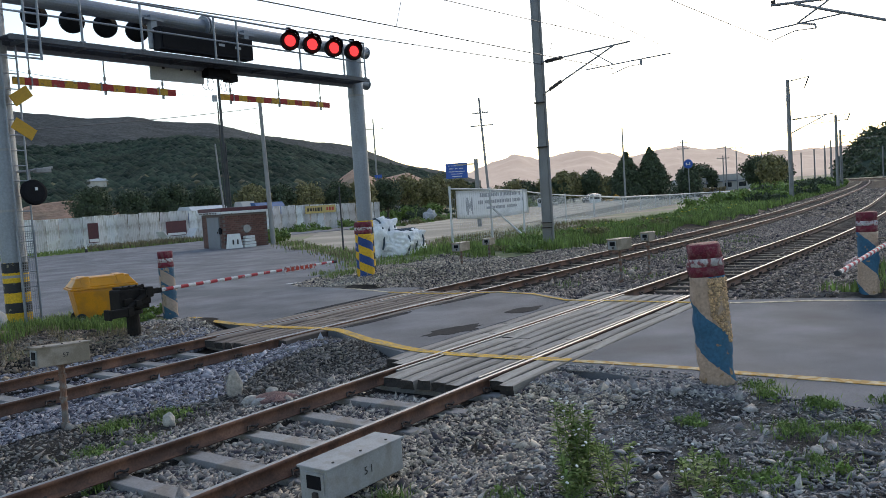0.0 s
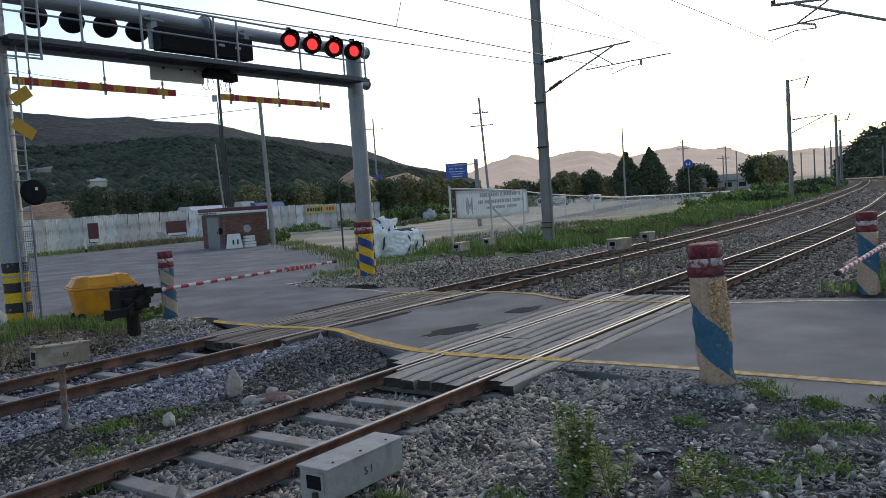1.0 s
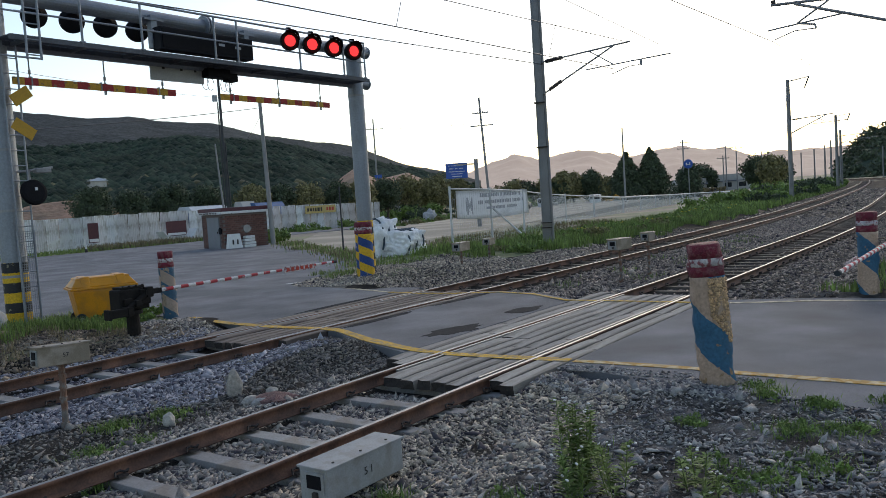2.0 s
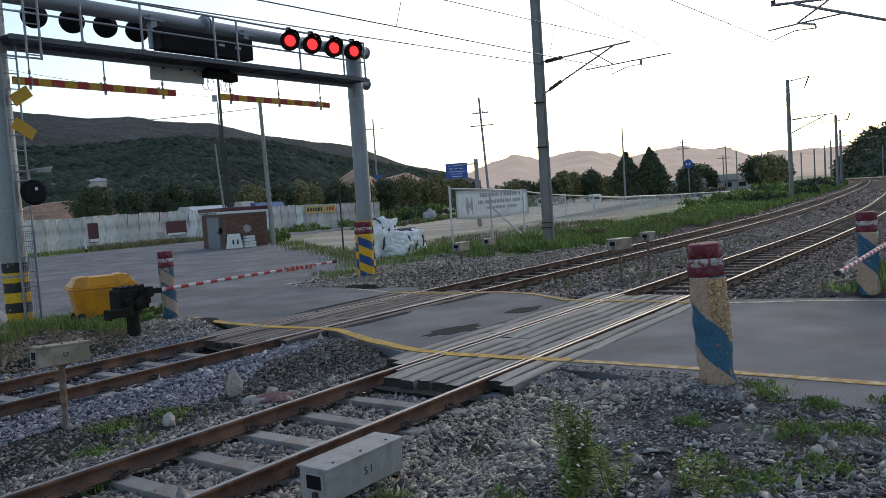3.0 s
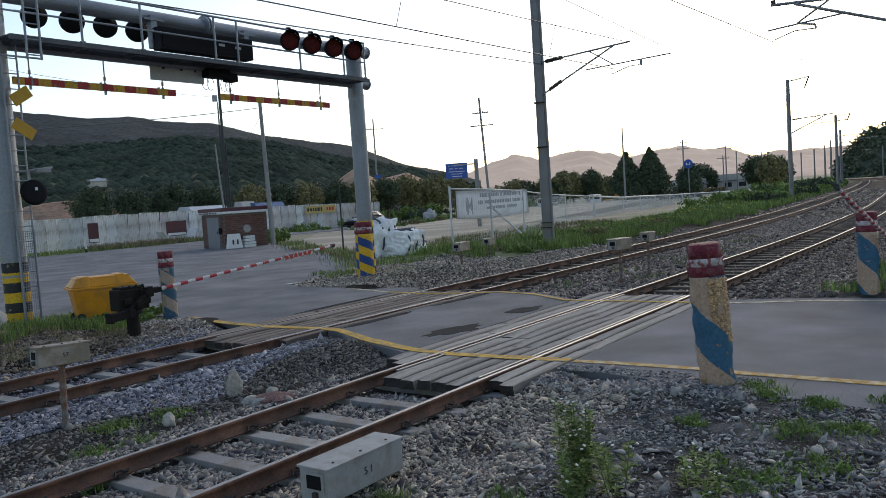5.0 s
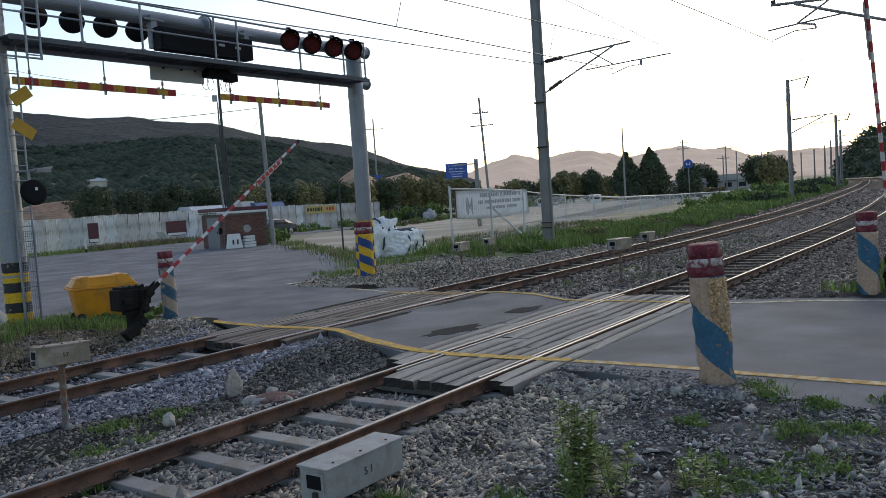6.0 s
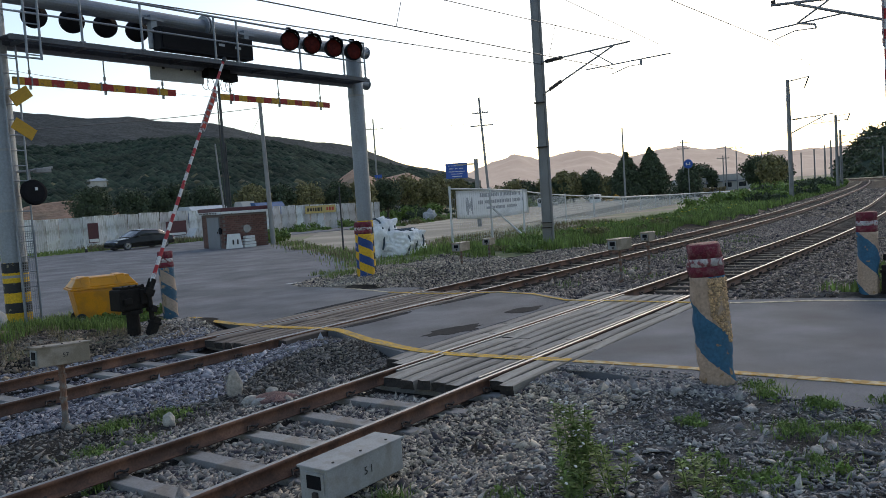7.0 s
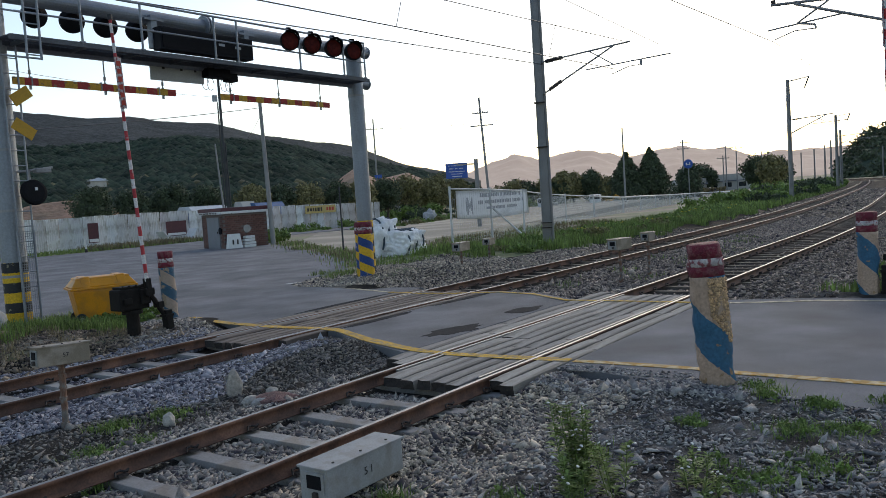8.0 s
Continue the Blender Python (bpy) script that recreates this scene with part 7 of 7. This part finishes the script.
    edge = [(20.8, 13.8), (25.4, 18.6), (28.8, 23.4), (31.3, 27.6), (36.5, 34.5)]
    ep = []
    for (ax, ay), (bx, by) in zip(edge, edge[1:]):
        t_ = rng.random(900)[:, None]
        ep.append(np.array([[ax, ay]]) * (1 - t_) + np.array([[bx, by]]) * t_ + rng.normal(0, 0.5, (900, 2)) + np.array([[0.5, -0.2]]))
    ep = np.concatenate(ep)
    ep = ep[patchy(ep[:, 0], ep[:, 1], 1.6, -0.2)]
    blades("grass", ep[::2], 0.24, 0.03, M["grass"], "weedy grass between the yard and the lot", "grass", 15, 0.5, np.zeros(len(ep[::2])) - 0.02)
    blades("dry_grass", ep[1::2], 0.2, 0.03, M["dry_grass"], "dry weeds between the yard and the lot", "grass", 16, 0.6, np.zeros(len(ep[1::2])) - 0.02)
    # small tufts near the camera
    spots = [(7.37, -2.77, 90, 0.07), (8.9, -2.85, 120, 0.13), (8.75, -3.05, 90, 0.1), (8.29, -3.73, 150, 0.11), (7.64, -4.05, 110, 0.14), (7.46, -3.63, 120, 0.15), (6.08, -3.65, 160, 0.16), (8.6, -4.25, 80, 0.09), (8.5, -3.2, 80, 0.1), (6.3, -3.3, 60, 0.12), (6.6, -4.0, 110, 0.2),
             (4.85, -1.12, 70, 0.08), (5.79, 3.12, 130, 0.13), (4.45, 2.55, 110, 0.12), (5.1, 3.2, 120, 0.13), (5.6, 2.9, 60, 0.12), (4.9, 2.35, 90, 0.12), (3.9, 1.55, 40, 0.08), (9.3, -2.75, 60, 0.08), (5.0, -2.2, 40, 0.1), (6.2, -2.3, 40, 0.12)]
    for k, (x, y, n_, s) in enumerate(spots):
        t = thing("grass_tuft", (x, y, float(ground_z(x, y))), "small green weed tuft among the stones", "weed", "weed tufts")
        pt = rng.normal(0, 1, (n_ * 2, 2)) * s
        blades("grass_blade", pt, 0.085 + 0.02 * (k % 3), 0.010, M["leaf_fresh"] if k % 2 else M["grass"], "", "", 50 + k, 0.9, np.zeros(n_ * 2) + 0.0, t, "stuff")
        cl = [(rng.normal(0, s * 0.8), rng.normal(0, s * 0.8), rng.uniform(0.01, 0.05), rng.uniform(0.03, 0.06)) for _ in range(max(5, n_ // 9))]
        v, f_ = leaf_cloud(rng, cl, 34, 0.017)
        mesh_from("foliage", v, f_, M["leaf_fresh"], t)


def fleabane(place, h, stems, seed, key=None):
    """A tall leafy weed with small white flowers."""
    rng = np.random.default_rng(seed)
    t = thing("tall_weed", place, "tall leafy green weed with small white flowers", "weed", "tall weeds")
    for s in range(stems):
        a, d = rng.uniform(0, 6.28), rng.uniform(0.01, 0.13)
        hh = h * rng.uniform(0.65, 1.05)
        bx, by = d * math.cos(a), d * math.sin(a)
        tx, ty = bx * 1.7 + rng.normal(0, 0.03), by * 1.7 + rng.normal(0, 0.03)
        bm = bmesh.new()
        rod(bm, (bx, by, -0.06), (tx, ty, hh), 0.005, 0.003, 6)
        part("stem", bm, M["leaf_fresh"], t)
        n_ = int(hh / 0.006)
        zz = rng.uniform(0.02, 0.98, n_) ** 0.9
        an = rng.uniform(0, 6.28, n_)
        ln = 0.115 * (1.15 - 0.75 * zz) * rng.uniform(0.7, 1.2, n_)
        base = np.stack([bx + (tx - bx) * zz, by + (ty - by) * zz, hh * zz], -1)
        dr = np.stack([np.cos(an), np.sin(an), rng.uniform(0.1, 0.9, n_)], -1)
        pr = np.stack([-np.sin(an), np.cos(an), 0 * an], -1) * 0.012
        mid = base + dr * ln[:, None] * 0.55
        tip = base + dr * ln[:, None] * np.array([1, 1, 0.55])
        v = np.stack([base, mid - pr, tip, mid + pr], 1).reshape(-1, 3)
        mesh_from("foliage", v, np.arange(n_ * 4).reshape(-1, 4), M["leaf_fresh"], t)
        bm = bmesh.new()
        for k in range(int(rng.integers(1, 4))):
            p = Vector((tx + rng.normal(0, 0.04), ty + rng.normal(0, 0.04), hh + rng.uniform(-0.07, 0.03)))
            lathe(bm, [(0.005, -0.004), (0.014, 0.0), (0.012, 0.005), (0.005, 0.007)], 8, Matrix.Translation(p) @ Matrix.Rotation(rng.uniform(-0.6, 0.6), 4, "X"))
        tagged(part("flower_head", bm, M["petal"], t), kind="stuff")
    if key:
        MOVERS.setdefault("weeds", []).append(t)
    return t


def rocks():
    for x, y, sx, sz, m_, lab in ((5.5, 2.72, 0.085, 0.11, "pale_stone", "round pale brown stone in the weeds"), (6.78, 3.1, 0.11, 0.21, "stone", "upright pointed grey stone in the ballast"), (6.62, 2.62, 0.11, 0.07, "pale_stone", "flat pale stone in the ballast"),
                                  (7.1, 2.75, 0.08, 0.06, "pale_stone", "small pale stone in the ballast"), (6.5, 2.3, 0.12, 0.07, "sleeper", "flat grey stone in the ballast"), (6.9, -3.95, 0.07, 0.06, "pale_stone", "pale angular stone on trodden ground")):
        bm = bmesh.new()
        bmesh.ops.create_icosphere(bm, subdivisions=3, radius=1.0)
        for v in bm.verts:
            k = 1 + 0.25 * noise.noise(v.co * 1.3 + Vector((x * 3, y, 0))) + 0.08 * noise.noise(v.co * 4 + Vector((x, 0, 0)))
            v.co = Vector((v.co.x * sx, v.co.y * sx * 0.7, v.co.z * sz * (1 - 0.25 * (v.co.x if sz > 0.2 else 0)))) * k
        ob = part("rock", bm, M[m_])
        ob.matrix_basis = pose(x, y, float(ground_z(x, y)) + sz * 0.5, 0, 0, x * 50)
        tagged(ob, lab, "rock", "loose rocks")
    bm = bmesh.new()
    lathe(bm, [(0.02, 0.0), (0.3, 0.0), (0.26, 0.05), (0.12, 0.09), (0.03, 0.10)], 18)
    for v in bm.verts:
        v.co *= 1 + 0.3 * noise.noise(v.co * 6)
    ob = part("earth_heap", bm, mat("red_grit", (0.14, 0.075, 0.07), 0.95, var=0.3, size=0.1, fine=0.015, bump=0.8, depth=0.02))
    ob.matrix_basis = pose(6.75, 2.25, float(ground_z(6.75, 2.25)) + 0.01)
    tagged(ob, "small heap of dark red grit beside the rail", "heap")


overhead()
poles_and_signs()
booth()
hoarding()
sheds()
lot_fence()
vehicles()
greenery()
for _k, (_x, _y, _h, _n) in enumerate(((5.35, -2.60, 0.80, 8), (5.45, -2.90, 0.46, 3), (5.75, -3.36, 0.36, 3), (5.15, -2.66, 0.4, 3), (5.6, -3.5, 0.2, 3))):
    fleabane((_x, _y, float(ground_z(_x, _y))), _h, _n, 60 + _k, True)
rocks()


# ---------------------------------------------------------------- what moves
def turn_row(base, deg, axis=(0, 1, 0)):
    return Matrix.Translation(base) @ Matrix.Rotation(radians(deg), 4, Vector(axis))


def motions():
    far, near = MOVERS["arm_far"], MOVERS["arm_near"]
    b = far.matrix_basis.translation.copy()
    walk(far, [(t, turn_row(b, -a)) for t, a in ((0, 0.6), (4.75, 0.6), (5.0, 5), (5.4, 17.5), (5.8, 29.8), (6.0, 34.8), (6.2, 41.0), (6.5, 48.6), (7.0, 63.8), (7.5, 79), (7.8, 88.5), (8.0, 93.3))])
    b = near.matrix_basis.translation.copy()
    walk(near, [(t, turn_row(b, -a)) for t, a in ((0, 0.0), (4.65, 0.0), (4.9, 7), (5.3, 30), (5.8, 55), (6.0, 62.5), (6.5, 81), (6.8, 89), (7.1, 92), (8.0, 92))])
    for lens in MOVERS["lens"]:
        walk(lens, [(t, pose(0, -0.01, 0, 0, 0, a)) for t, a in ((0, 0), (4.0, 0), (4.0334, 60), (4.0667, 120), (4.1, 180), (8.0, 180))])

    # the car rolls by at 13 m/s, its wheels with it
    walk(MOVERS["car"], [(t, pose(x, y, -0.04, 0, 0, a)) for t, x, y, a in ((0, 126.5, 54.4, 181), (1, 113.5, 54.1, 183), (3.0, 87.5, 52.2, 188), (3.6, 79.7, 50.9, 190), (4.0, 74.3, 49.9, 189), (4.6, 66.5, 49.0, 185), (5.8, 51.1, 48.5, 181), (6.6, 40.75, 48.5, 180), (7.2, 32.9, 48.5, 180), (7.6, 27.7, 48.5, 180), (8.0, 22.5, 48.5, 180))])
    for w in MOVERS["wheels"]:
        b = w.matrix_basis.translation.copy()
        walk(w, [(k / 30, turn_row(b, 74.0 * k)) for k in range(241)])
    # tall weeds sway a little in the breeze
    for i, w in enumerate(MOVERS["weeds"]):
        b = w.matrix_basis.translation.copy()
        walk(w, [(0.25 * k, pose(*b, 2.0 * math.sin(1.9 * k + i), 2.4 * math.sin(1.1 * k + 2 * i), 0)) for k in range(33)])


motions()
